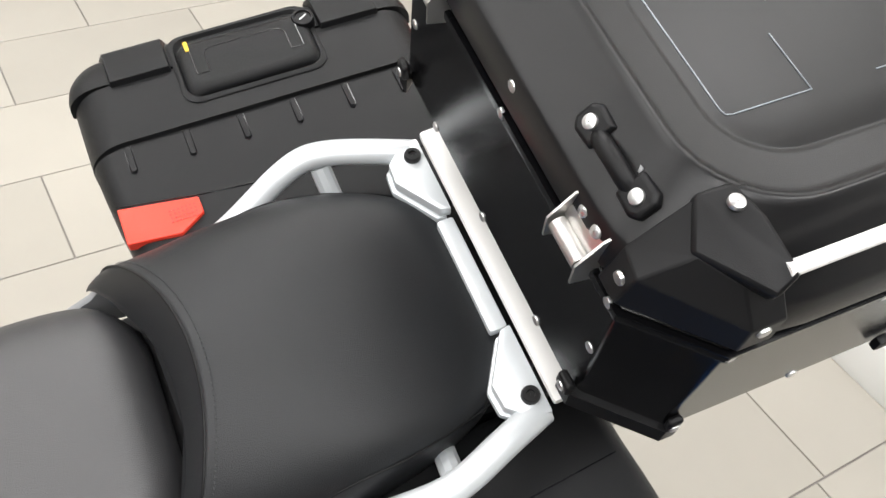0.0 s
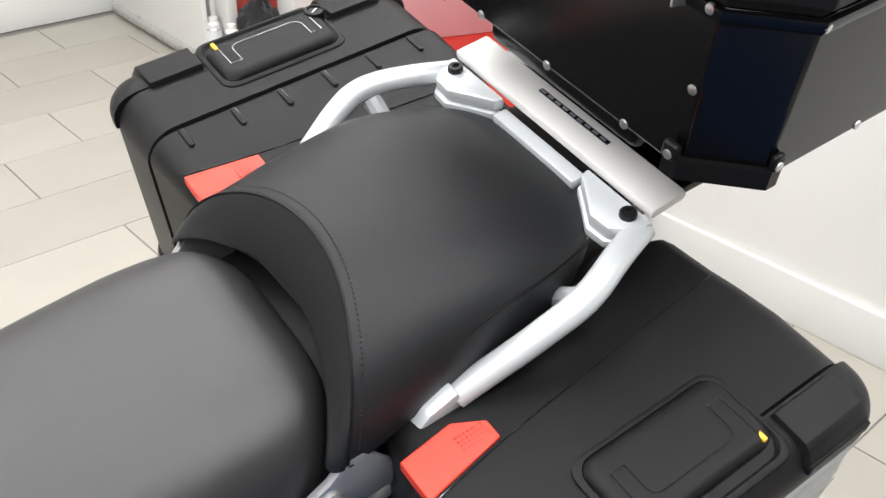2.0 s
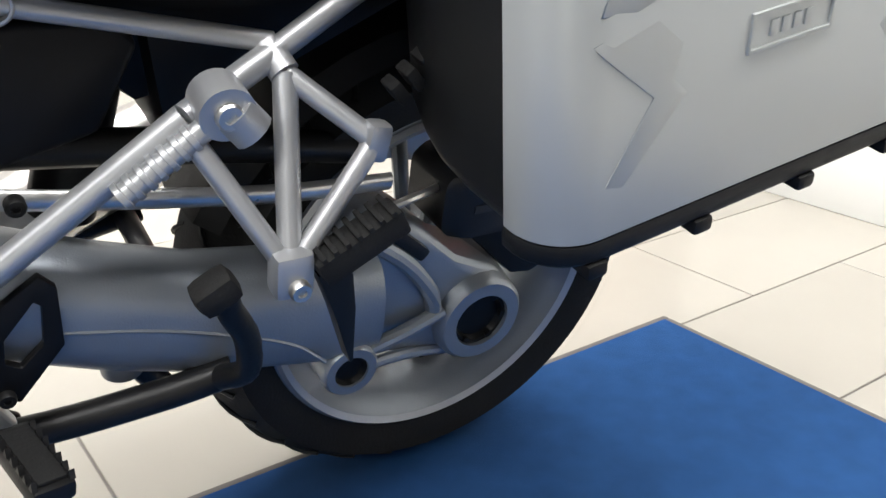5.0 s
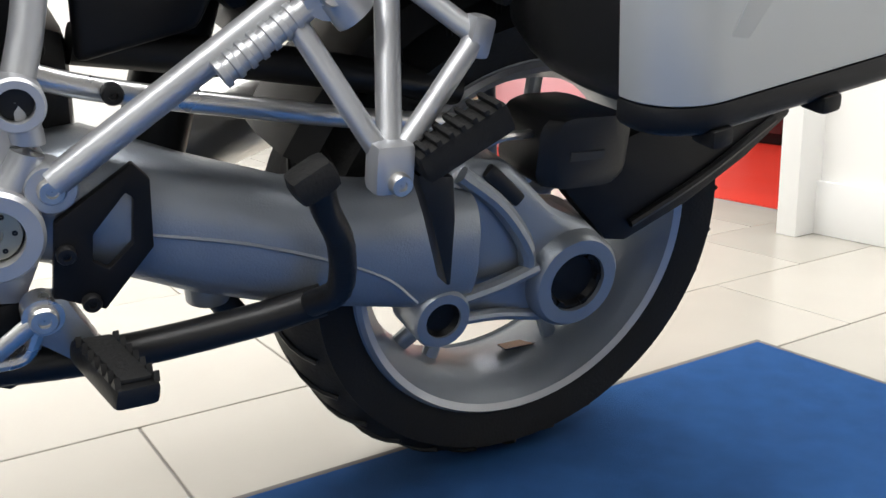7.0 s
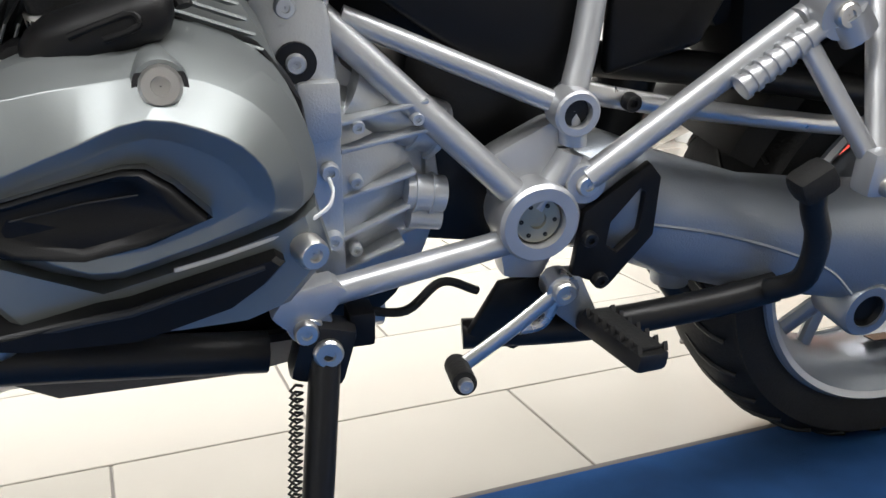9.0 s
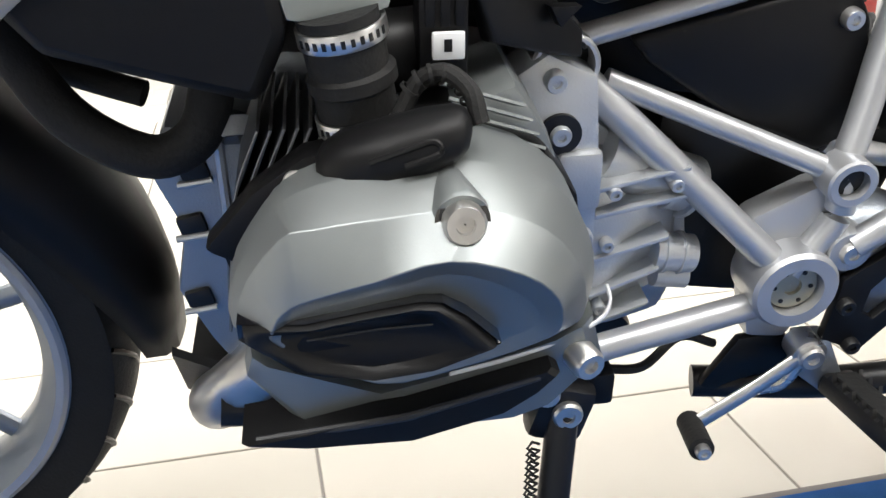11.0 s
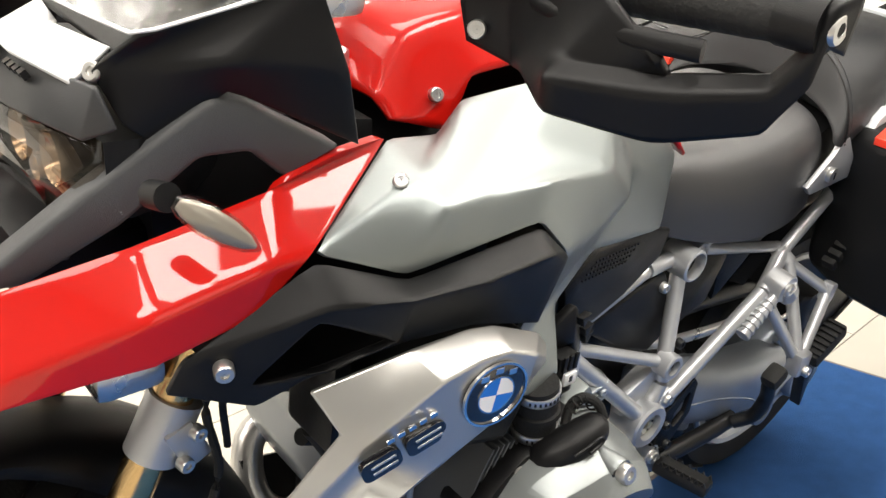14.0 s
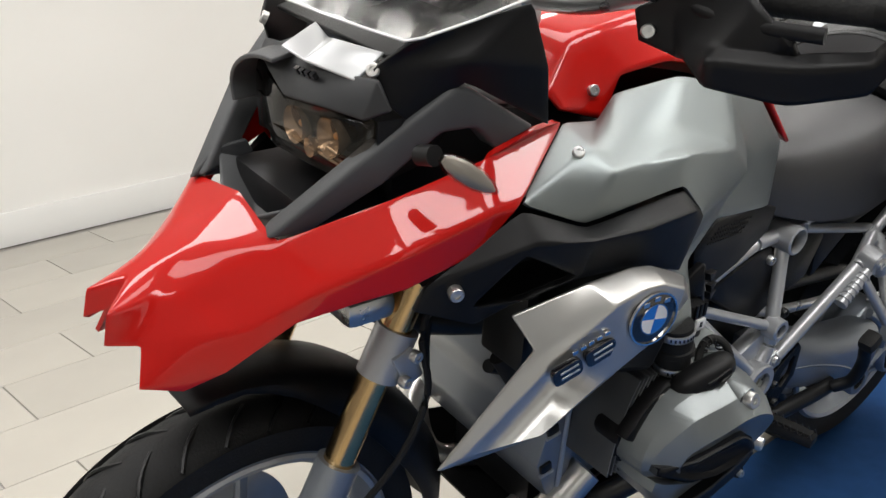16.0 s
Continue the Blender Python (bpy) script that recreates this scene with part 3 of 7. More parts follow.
BEAK_FACES = [(0, 3, 2, 1), (0, 1, 23, 22), (0, 22, 21), (22, 23, 15, 16), (22, 16, 21), (1, 2, 4, 23), (23, 4, 13, 15), (15, 13, 14, 16), (4, 5, 6, 7, 13), (13, 7, 8, 14), (14, 8, 9, 10, 24), (16, 14, 24, 17), (24, 10, 11, 25), (17, 24, 25, 18), (25, 11, 12), (18, 25, 12, 20), (18, 20, 19)]
bm = bmesh.new()
for s in (-1, 1):
    q = bmesh.new()
    poly(q, [(x, mid(x) + s * y, z) for x, y, z in BEAK], BEAK_FACES)
    merged(bm, q)
bmesh.ops.remove_doubles(bm, verts=bm.verts, dist=0.0005)
bmesh.ops.recalc_face_normals(bm, faces=bm.faces)
if sum(f.normal.z * f.calc_area() for f in bm.faces) < 0:
    bmesh.ops.reverse_faces(bm, faces=bm.faces)
soften(bm, 0.95, 1.0)
data = bpy.data.meshes.new("beak")
bm.to_mesh(data)
bm.free()
data.materials.append(RED_PAINT)
for p in data.polygons:
    p.use_smooth = True
beak = new("beak", data)
beak.parent = bike
beak["label"] = "glossy red pointed front beak with side wings"
mod = beak.modifiers.new("soft", "SUBSURF")
mod.levels = mod.render_levels = 3
mod = beak.modifiers.new("solid", "SOLIDIFY")
mod.thickness, mod.offset = 0.006, -1
mod = beak.modifiers.new("bevel", "BEVEL")
mod.width, mod.segments, mod.limit_method, mod.angle_limit = 0.0015, 2, "ANGLE", radians(60)

# red tank cover
TANK = [(-1.085, 0.118, 1.032), (-1.01, 0.122, 1.008), (-0.98, 0.112, 1.062), (-0.905, 0.128, 1.08), (-0.708, 0.137, 1.036), (-0.606, 0.143, 0.918), (-1.095, 0.098, 1.05), (-1.04, 0.072, 1.104), (-0.99, 0.075, 1.118), (-0.88, 0.07, 1.135), (-0.72, 0.05, 1.065), (-0.605, 0.05, 0.935), (-1.05, 0, 1.115), (-0.87, 0, 1.145), (-0.72, 0, 1.07), (-0.605, 0, 0.94), (-1.12, 0, 1.06)]
TANK_FACES = [(0, 1, 2, 8, 7, 6), (2, 3, 9, 8), (3, 4, 10, 9), (4, 5, 11, 10), (7, 8, 12), (8, 9, 13, 12), (9, 10, 14, 13), (10, 11, 15, 14), (6, 7, 12, 16)]
bm = bmesh.new()
for s in (-1, 1):
    q = bmesh.new()
    poly(q, [(x, mid(x) + s * y, z) for x, y, z in TANK], TANK_FACES)
    merged(bm, q)
bmesh.ops.remove_doubles(bm, verts=bm.verts, dist=0.0005)
tank = part("tank_cover", bm, RED_PAINT, BP, "glossy red fuel tank cover", 50, solid=0.005, soft=0.5)
for s in (-1, 1):
    bolt((-1.025, mid(-1.025) + s * 0.1125, 1.047), (-0.25, s, 0.35), 0.008, ALU, tank, depth=0.004)
part("tank_body", loft([[(x, mid(x) + w * math.cos(a), z0 + h * math.sin(a)) for a in (2 * math.pi * k / 20 for k in range(20))] for x, w, z0, h in ((-1.09, 0.10, 0.96, 0.06), (-1.0, 0.13, 0.96, 0.075), (-0.85, 0.14, 0.94, 0.09), (-0.7, 0.12, 0.92, 0.08), (-0.62, 0.09, 0.88, 0.05))]), BLACK_PLASTIC, BP, "black tank body under the panels")

# grey side panels with a leg down to the engine
SIDE = [(-1.118, 0.157, 1.031), (-1.253, 0.247, 0.986), (-1.163, 0.259, 0.946), (-1.003, 0.264, 0.966), (-0.958, 0.267, 0.92), (-1.0, 0.258, 0.832), (-0.988, 0.272, 0.744), (-0.926, 0.262, 0.747), (-0.908, 0.222, 0.815), (-0.818, 0.19, 0.846),
        (-0.632, 0.152, 0.812), (-0.626, 0.142, 0.921), (-0.721, 0.134, 1.029), (-0.79, 0.146, 1.037), (-0.91, 0.15, 1.063), (-1.008, 0.133, 1.047), (-1.045, 0.143, 1.018), (-0.862, 0.228, 0.978), (-0.804, 0.216, 0.928), (-1.122, 0.256, 1.0), (-1.128, 0.215, 1.02), (-0.985, 0.252, 1.0), (-0.862, 0.228, 0.904), (-0.941, 0.246, 0.866), (-0.74, 0.166, 0.926),
        (-0.829, 0.2, 0.871), (-0.909, 0.222, 0.834), (-0.974, 0.246, 0.813), (-1.097, 0.226, 1.012), (-0.958, 0.202, 1.018), (-1.04, 0.243, 0.998)]
SIDE_FACES = [(0, 20, 1), (20, 19, 2, 1), (0, 16, 20), (16, 15, 28, 20), (15, 14, 29, 28), (20, 28, 19), (28, 29, 30, 19), (29, 17, 21, 30), (14, 17, 29), (14, 13, 17), (13, 12, 24), (13, 24, 18, 17), (19, 30, 21, 3, 2), (21, 17, 3), (17, 18, 22, 4, 3), (4, 22, 23, 5),
              (12, 11, 24), (11, 10, 24), (24, 10, 9), (24, 9, 25, 18), (18, 25, 22), (22, 25, 26, 23), (23, 26, 27, 5), (25, 9, 8, 26), (26, 8, 7, 27), (27, 7, 6), (5, 27, 6)]
for ob in both("tank_side_panel", SIDE, SIDE_FACES, TANK_GREY, "satin grey metallic side panel", 0.005, 0.014, 3, soft=0.8):
    s = -1 if ob.data.vertices[0].co.y < 0 else 1
    bolt((-1.146, mid(-1.146) + s * 0.2175, 1.0185), (-0.35, s * 0.6, 0.8), 0.0075, ALU, ob, depth=0.003)

# black air scoops
SCOOP = [(-1.375, 0.226, 0.872), (-1.36, 0.226, 0.9), (-1.254, 0.25, 0.979), (-1.163, 0.262, 0.942), (-1.006, 0.268, 0.961), (-0.961, 0.272, 0.918), (-0.99, 0.272, 0.845), (-1.097, 0.284, 0.885), (-1.17, 0.27, 0.88), (-1.25, 0.24, 0.85), (-1.303, 0.243, 0.842),
         (-1.256, 0.28, 0.95), (-1.18, 0.295, 0.944), (-1.1, 0.302, 0.944), (-1.012, 0.298, 0.946),
         (-1.263, 0.274, 0.936), (-1.18, 0.278, 0.889), (-1.235, 0.252, 0.861), (-1.31, 0.246, 0.868),
         (-1.262, 0.205, 0.926), (-1.19, 0.21, 0.886), (-1.235, 0.19, 0.866), (-1.3, 0.19, 0.874)]
SCOOP_FACES = [(2, 3, 12, 11), (3, 4, 14, 13, 12), (4, 5, 14), (14, 5, 6, 7, 13), (12, 13, 7, 8), (1, 2, 11), (11, 12, 16, 15), (12, 8, 16), (8, 9, 17, 16), (1, 11, 15, 18), (0, 1, 18, 10), (9, 10, 18, 17), (15, 16, 20, 19), (16, 17, 21, 20), (17, 18, 22, 21), (18, 15, 19, 22), (19, 20, 21, 22)]
for ob in both("air_scoop", SCOOP, SCOOP_FACES, BLACK_PLASTIC, "matt black plastic air scoop", 0.008, 0.008, 2, soft=0.7):
    s = -1 if ob.data.vertices[0].co.y < 0 else 1
    bolt((-1.334, mid(-1.334) + s * 0.245, 0.893), (-0.4, s, 0.0), 0.009, STEEL, ob)

# silver shrouds with a round badge and a dark emblem
SHROUD = [(-1.256, 0.252, 0.845), (-1.169, 0.284, 0.882), (-1.116, 0.298, 0.896), (-1.087, 0.3, 0.892), (-1.053, 0.301, 0.877), (-1.022, 0.302, 0.862), (-1.008, 0.305, 0.845), (-1.014, 0.313, 0.829), (-1.039, 0.316, 0.814), (-1.106, 0.318, 0.785), (-1.165, 0.306, 0.737), (-1.217, 0.29, 0.676), (-1.353, 0.258, 0.654), (-1.236, 0.276, 0.803),
          (-1.21, 0.302, 0.81), (-1.158, 0.324, 0.866), (-1.124, 0.332, 0.882), (-1.094, 0.336, 0.884), (-1.057, 0.336, 0.868), (-1.322, 0.27, 0.672), (-1.15, 0.329, 0.77), (-1.066, 0.335, 0.815)]
SHROUD_FACES = [(0, 1, 15, 14, 13), (1, 2, 16, 15), (2, 3, 17, 16), (3, 4, 18, 17), (4, 5, 18), (5, 6, 7, 18), (18, 7, 8, 21), (8, 9, 20, 21), (9, 10, 11, 20), (14, 15, 16, 17, 18, 21, 20), (14, 20, 11, 19), (13, 14, 19, 12), (19, 11, 12)]
for ob in both("side_shroud", SHROUD, SHROUD_FACES, SHROUD_SILVER, "satin silver angular side shroud", 0.008, 0.007, 4):
    s = -1 if ob.data.vertices[0].co.y < 0 else 1
    badge_m = Matrix.Translation((-1.105, mid(-1.105) + s * 0.332, 0.839)) @ pose(0, 0, 0, 0 if s > 0 else 180, 0, 0) @ pose(0, 0, 0, 0, 0, -7 * (1 if s > 0 else -1))
    badge = part("badge", moved(turned([(0.0005, 0.0), (0.036, 0.0), (0.036, 0.003), (0.034, 0.004), (0.0005, 0.004)], 48), badge_m), BLACK_ENAMEL, ob, "round black badge with blue and white quarters")
    part("badge_rim", moved(turned([(0.034, 0.002), (0.0365, 0.002), (0.0365, 0.0052), (0.034, 0.0052)], 48), badge_m), CHROME, badge)
    part("badge_ring", moved(turned([(0.0195, 0.004), (0.021, 0.004), (0.021, 0.0052), (0.0195, 0.0052)], 48), badge_m), CHROME, badge)
    for q in range(4):
        bm = turned([(0.0004, 0.004), (0.0194, 0.004), (0.0194, 0.0049), (0.0004, 0.0049)], 10, 90, 90 * q + 8)
        part("badge_quarter", moved(bm, badge_m), WHITE_ENAMEL if q % 2 else BLUE_ENAMEL, badge)
    for q in range(3):
        a = radians((55, 90, 125)[q] * (-1 if s < 0 else 1))
        bm = block((-0.0045, 0.004, -0.0035), (0.0045, 0.005, 0.0035), 0.0008)
        part("badge_mark", moved(bm, badge_m @ pose(0.028 * math.cos(a), 0, 0.028 * math.sin(a))), CHROME, badge, "small silver mark")
    emblem_at = Matrix.Translation((-1.194, mid(-1.194) + s * 0.3165, 0.797)) @ pose(0, 0, 0, 0, -21, 0) @ pose(0, 0, 0, 0, 0, 9 * s)
    for k, (du, w) in enumerate(((-0.024, 0.021), (0.024, 0.022))):
        pts = rounded(du - w, du + w, -0.013, 0.013, 0.008, 3)
        part("emblem", moved(prism(pts, -0.004, 0.004, "y", 0.0015), emblem_at), BLACK_ENAMEL, ob, "dark raised emblem block")
        for dz in (-0.0045, 0.0045):
            part("emblem_slot", moved(block((du - w * 0.5, -0.0046, dz - 0.0016), (du + w * 0.75, 0.0046, dz + 0.0016), 0.0008), emblem_at), SHROUD_SILVER, ob)
    for k in range(5):
        part("emblem_bar", moved(block((-0.012 + 0.0115 * k, -0.0015, 0.0185), (-0.004 + 0.0115 * k, 0.0015, 0.0245), 0.001), emblem_at), CHROME, ob, "small chrome mark")

both("shroud_lining", [(x, y - 0.016, z) for x, y, z in SHROUD], SHROUD_FACES, BLACK_PLASTIC, "black inner lining of the shroud", 0.004, 0, sides=(-1,))

# headlight, horns and screen
HL = (-1.405, mid(-1.4), 1.025)
GLASS = [(0.093, 1.094), (0.113, 1.075), (0.116, 1.045), (0.103, 0.998), (0.032, 0.996), (-0.085, 0.997), (-0.12, 1.009), (-0.131, 1.04), (-0.13, 1.074), (-0.08, 1.079), (0.001, 1.07), (0.04, 1.084)]


def lamp_ring(dx, k, bow=0.0):
    """The headlight's outline grown by k about its middle; bow sets the sides back."""
    return [(-1.418 + dx + bow * (y / 0.12) ** 2, y * k, 1.04 + (z - 1.04) * k) for y, z in GLASS]


lamp = part("headlight_shell", loft([lamp_ring(0.045, 0.8, 0.02), lamp_ring(0.008, 1.0, 0.02), lamp_ring(0.006, 1.05, 0.02), lamp_ring(0.03, 1.12, 0.02), lamp_ring(0.1, 1.0, 0.01), lamp_ring(0.16, 0.7)]), BLACK_PLASTIC, BP, "black headlight housing")
for y, z, r in ((0.018, 1.026, 0.023), (-0.062, 1.036, 0.024), (-0.02, 1.01, 0.012)):
    way = pose(HL[0] + 0.006, y, z, 0, 0, -90)
    part("reflector", moved(turned([(0.0005, 0.03), (r * 0.5, 0.026), (r, 0.0), (r, -0.006), (r * 0.94, -0.003), (r * 0.45, 0.02), (0.0005, 0.024)], 28), way), WARM_BOWL, lamp, "bright bowl reflector")
    part("bulb", moved(turned([(0.0005, 0.002), (0.004, 0.004), (0.0055, 0.01), (0.005, 0.018), (0.0005, 0.022)], 14), way), AMBER, lamp, "amber tinted bulb cap")
for k in range(3):
    part("reflector_step", moved(block((-0.008, -0.1 + 0.012 * k, -0.002), (0.008, 0.03 - 0.02 * k, 0.002), 0.0015), pose(HL[0] + 0.012, 0, 1.004 + 0.006 * k, 0, 30, 0)), WARM_BOWL, lamp, "bright reflector step")
face = [(-1.39, 0.112, 1.106), (-1.4, 0.06, 1.116), (-1.402, 0.019, 1.119), (-1.405, -0.031, 1.108), (-1.395, -0.144, 1.124), (-1.388, -0.16, 1.094), (-1.404, -0.132, 1.078), (-1.422, -0.08, 1.08), (-1.426, -0.03, 1.074), (-1.427, 0.0, 1.071), (-1.422, 0.04, 1.085), (-1.41, 0.092, 1.096)]
part("face_plate", poly(bmesh.new(), face, [(0, 1, 10, 11), (1, 2, 9, 10), (2, 3, 8, 9), (3, 7, 8), (3, 4, 6, 7), (4, 5, 6)]), GREY_PLASTIC, lamp, "dark grey plate over the headlight", solid=0.005, bevel=0.003)
visor = []
for f in (0.0, 0.5, 1.0):
    visor.append([(HL[0] - 0.03 + 0.07 * f, HL[1] - 0.02 + (0.118 + 0.018 * f) * math.cos(a), 1.05 + (0.06 + 0.014 * f) * math.sin(a)) for a in (radians(-20 + 9 * k) for k in range(13))])
bm = bmesh.new()
rows = [[bm.verts.new(p) for p in r] for r in visor]
for a, b in zip(rows, rows[1:]):
    for k in range(12):
        bm.faces.new((a[k], a[k + 1], b[k + 1], b[k]))
part("visor", bm, STRUT_GREY, lamp, "grey visor round the headlight", solid=0.006, bevel=0.002)
part("lens", loft([lamp_ring(0.012, 1.0, 0.02), lamp_ring(0.0, 0.985, 0.02), lamp_ring(-0.007, 0.9, 0.018), lamp_ring(-0.009, 0.5, 0.016)]), LENS, lamp, "dark clear headlight lens", 60).visible_shadow = False
for k in range(4):
    # Vent openings stand as black blocks, their shade put into the colour.
    part("vent_slot", moved(block((-0.003, -0.0035, -0.004), (0.003, 0.0035, 0.004)), pose(-1.4135, -0.012 - 0.012 * k, 1.101 + 0.001 * k, 0, -30, 0)), BLACK_ENAMEL, lamp)
part("chin", poly(bmesh.new(), [(-1.475, mid(-1.47) - 0.04, 0.935), (-1.475, mid(-1.47) + 0.04, 0.935), (-1.45, mid(-1.45) + 0.1, 0.965), (-1.40, mid(-1.4) + 0.1, 0.95), (-1.40, mid(-1.4) - 0.1, 0.95), (-1.45, mid(-1.45) - 0.095, 0.965), (-1.455, mid(-1.45), 0.905)], [(0, 1, 6), (1, 2, 3, 6), (6, 3, 4), (6, 4, 5, 0)]), STRUT_GREY, BP, "dark grey chin under the headlight", solid=0.006, bevel=0.003)
part("nose_core", block((-1.44, mid(-1.38) - 0.1, 0.885), (-1.3, mid(-1.38) + 0.1, 0.96), 0.02), BLACK_PLASTIC, BP, "black bracket below the headlight")
HORN = [(-1.492, 0.105, 0.934), (-1.405, 0.162, 1.035), (-1.318, 0.196, 1.112), (-1.292, 0.198, 1.108), (-1.188, 0.186, 1.046), (-1.246, 0.188, 1.028), (-1.283, 0.196, 1.062), (-1.325, 0.192, 1.062), (-1.38, 0.165, 1.002), (-1.445, 0.12, 0.94)]
HORN_FACES = [(0, 1, 8, 9), (1, 2, 7, 8), (2, 3, 6, 7), (3, 4, 5, 6)]
for ob in both("fairing_strut", HORN, HORN_FACES, STRUT_GREY, "dark grey angled fairing strut", 0.03, 0.006, 3):
    s = -1 if ob.data.vertices[0].co.y < 0 else 1
    bolt((-1.296, mid(-1.296) + s * 0.185, 1.122), (-0.2, s * 0.6, 0.6), 0.007, STEEL, ob)
part("strut_foot", poly(bmesh.new(), [(-1.494, 0.128, 0.936), (-1.457, 0.134, 0.968), (-1.414, 0.134, 0.972), (-1.395, 0.125, 0.93)], [(0, 1, 2, 3)]), GREY_PLASTIC, BP, "black triangular foot of the strut", solid=0.01, bevel=0.003)
COWL = [(-1.392, 0.155, 1.13), (-1.375, 0.168, 1.09), (-1.335, 0.172, 1.055), (-1.305, 0.195, 1.118), (-1.178, 0.196, 1.05), (-1.236, 0.213, 1.2), (-1.366, 0.184, 1.161), (-1.31, 0.212, 1.145), (-1.207, 0.216, 1.128)]
COWL_FACES = [(0, 1, 2, 3, 7), (7, 3, 4, 8), (7, 8, 5), (0, 7, 5, 6)]
FAR_COWL = [COWL[k] for k in (0, 1, 2, 3, 7, 6)]
for ob in both("screen_cowl", COWL, COWL_FACES, BLACK_PLASTIC, "matt black cowl below the screen", 0.005, 0.004, 2, soft=0.75, sides=(1,)) + both("screen_cowl", FAR_COWL, [(0, 1, 2, 3, 4), (0, 4, 5)], BLACK_PLASTIC, "matt black cowl below the screen", 0.005, 0.004, 2, soft=0.75, sides=(-1,), far=0.06):
    s = -1 if ob.data.vertices[0].co.y < 0 else 1
    bolt((-1.388, mid(-1.388) + s * 0.152 - (0.06 if s > 0 else 0), 1.128), (-0.8, s * 0.4, 0.4), 0.008, STEEL, ob, depth=0.004)
bridge = [(-1.42, -0.065, 1.12), (-1.424, -0.02, 1.126), (-1.375, -0.01, 1.146), (-1.37, -0.03, 1.132), (-1.4, -0.135, 1.114), (-1.372, -0.145, 1.144), (-1.386, -0.07, 1.142)]
part("cowl_bridge", poly(bmesh.new(), [(x, mid(x) + y, z) for x, y, z in bridge], [(0, 1, 2, 3), (0, 3, 6), (0, 6, 5, 4)]), BRIGHT_PLATE, BP, "bright silver plate under the screen", solid=0.004, bevel=0.002)
# the clear screen: a curved sheet, its lower edge a shallow vee with raised sides
EDGE = [(0.0, -1.408, 1.172), (0.06, -1.4, 1.17), (0.125, -1.386, 1.167), (0.178, -1.37, 1.164), (0.188, -1.355, 1.168), (0.2, -1.3, 1.183), (0.213, -1.238, 1.203)]
EDGE = [(-w, x, z) for w, x, z in reversed(EDGE[1:])] + EDGE
cols = []
for w, x, z in EDGE:
    top = 1.45 - 0.9 * w * w
    cols.append([(x + (0.25 - 0.35 * (x + 1.4)) * f, mid(-1.3) + w * (1 - 0.22 * f), z + (top - z) * f) for f in (0, 0.2, 0.4, 0.6, 0.8, 1.0)])
bm = bmesh.new()
rows = [[bm.verts.new(p) for p in c] for c in cols]
for a, b in zip(rows, rows[1:]):
    for k in range(5):
        bm.faces.new((a[k], a[k + 1], b[k + 1], b[k]))
shield = part("windscreen", bm, SCREEN, BP, "clear curved plastic windscreen", 60, solid=0.0035)
# White line paints the glint on the clear plastic's edge.
part("edge", tube([(c[0][0] - 0.001, c[0][1], c[0][2]) for c in cols], 0.0016, 6, False), WHITE_ENAMEL, shield, "lower edge, its glint put in as white")
part("screen_bracket", tube([(-1.33, mid(-1.33), 1.12), (-1.25, mid(-1.25), 1.2), (-1.2, mid(-1.2), 1.3)], 0.009, 8), DARK_FRAME, BP)
part("dash_cover", poly(bmesh.new(), [(x, mid(x) + y, z) for x, y, z in ((-1.372, -0.15, 1.142), (-1.372, 0.09, 1.142), (-1.25, 0.12, 1.165), (-1.25, -0.19, 1.165))], [(0, 1, 2, 3)]), BLACK_PLASTIC, BP, "black cover in front of the instruments", solid=0.006, bevel=0.002)
part("dash", moved(block((-0.028, -0.095, -0.045), (0.028, 0.095, 0.045), 0.012), pose(-1.215, mid(-1.2), 1.188, 0, -30, 0)), BLACK_PLASTIC, BP, "black instrument housing")


# indicator on its stalk
for s in (-1,):
    y0 = mid(-1.36)
    ind = part("indicator_stalk", rod((-1.3818, y0 + s * 0.23, 1.0616), (-1.38, y0 + s * 0.252, 1.068), 0.011, 16), BLACK_PLASTIC, BP, "black rubber indicator stalk")
    m = Matrix.Translation((-1.357, y0 + s * 0.278, 1.053)) @ Vector((0.052, s * 0.032, -0.038)).to_track_quat("Y", "Z").to_matrix().to_4x4()
    rings = [[(w * math.cos(a) * 0.62, d, w * math.sin(a)) for a in (2 * math.pi * k / 16 for k in range(16))] for d, w in ((-0.033, 0.005), (-0.026, 0.0095), (-0.008, 0.0135), (0.012, 0.0125), (0.028, 0.008), (0.037, 0.002))]
    part("lens", moved(loft(rings), m), LENS_CLEAR, ind, "clear teardrop indicator lens")
    part("reflector", moved(loft([[(x * 0.8, y * 0.9, z * 0.82) for x, y, z in r] for r in rings]), m), BRIGHT_PLATE, ind, "bright reflector inside the lens")
    part("bulb", moved(turned([(0.0005, -0.012), (0.006, -0.006), (0.006, 0.006), (0.0005, 0.012)], 12), m), AMBER, ind)

# handlebar, grips and hand guards
BAR_IN, BAR_END = Vector((-1.095, 0.375, 1.228)), Vector((-1.08, 0.496, 1.241))
part("handlebar", tube([(-1.08, mid(-1.1) - 0.496, 1.241), (-1.095, mid(-1.1) - 0.375, 1.228), (-1.112, -0.25, 1.21), (-1.115, -0.1, 1.17), (-1.115, 0.13, 1.17), (-1.06, 0.28, 1.212), (-1.035, 0.39, 1.228), (-1.02, 0.51, 1.241)], 0.0135, 16), ALU, BP, "silver tubular handlebar")
part("bar_clamp", block((-1.145, mid(-1.1) - 0.07, 1.12), (-1.085, mid(-1.1) + 0.07, 1.178), 0.014), ALU, BP, "cast silver bar clamp")
part("steering_head", tube([(-1.13, mid(-1.1), 1.125), (-1.2, mid(-1.2), 0.96)], 0.035, 20, False), ALU, BP)
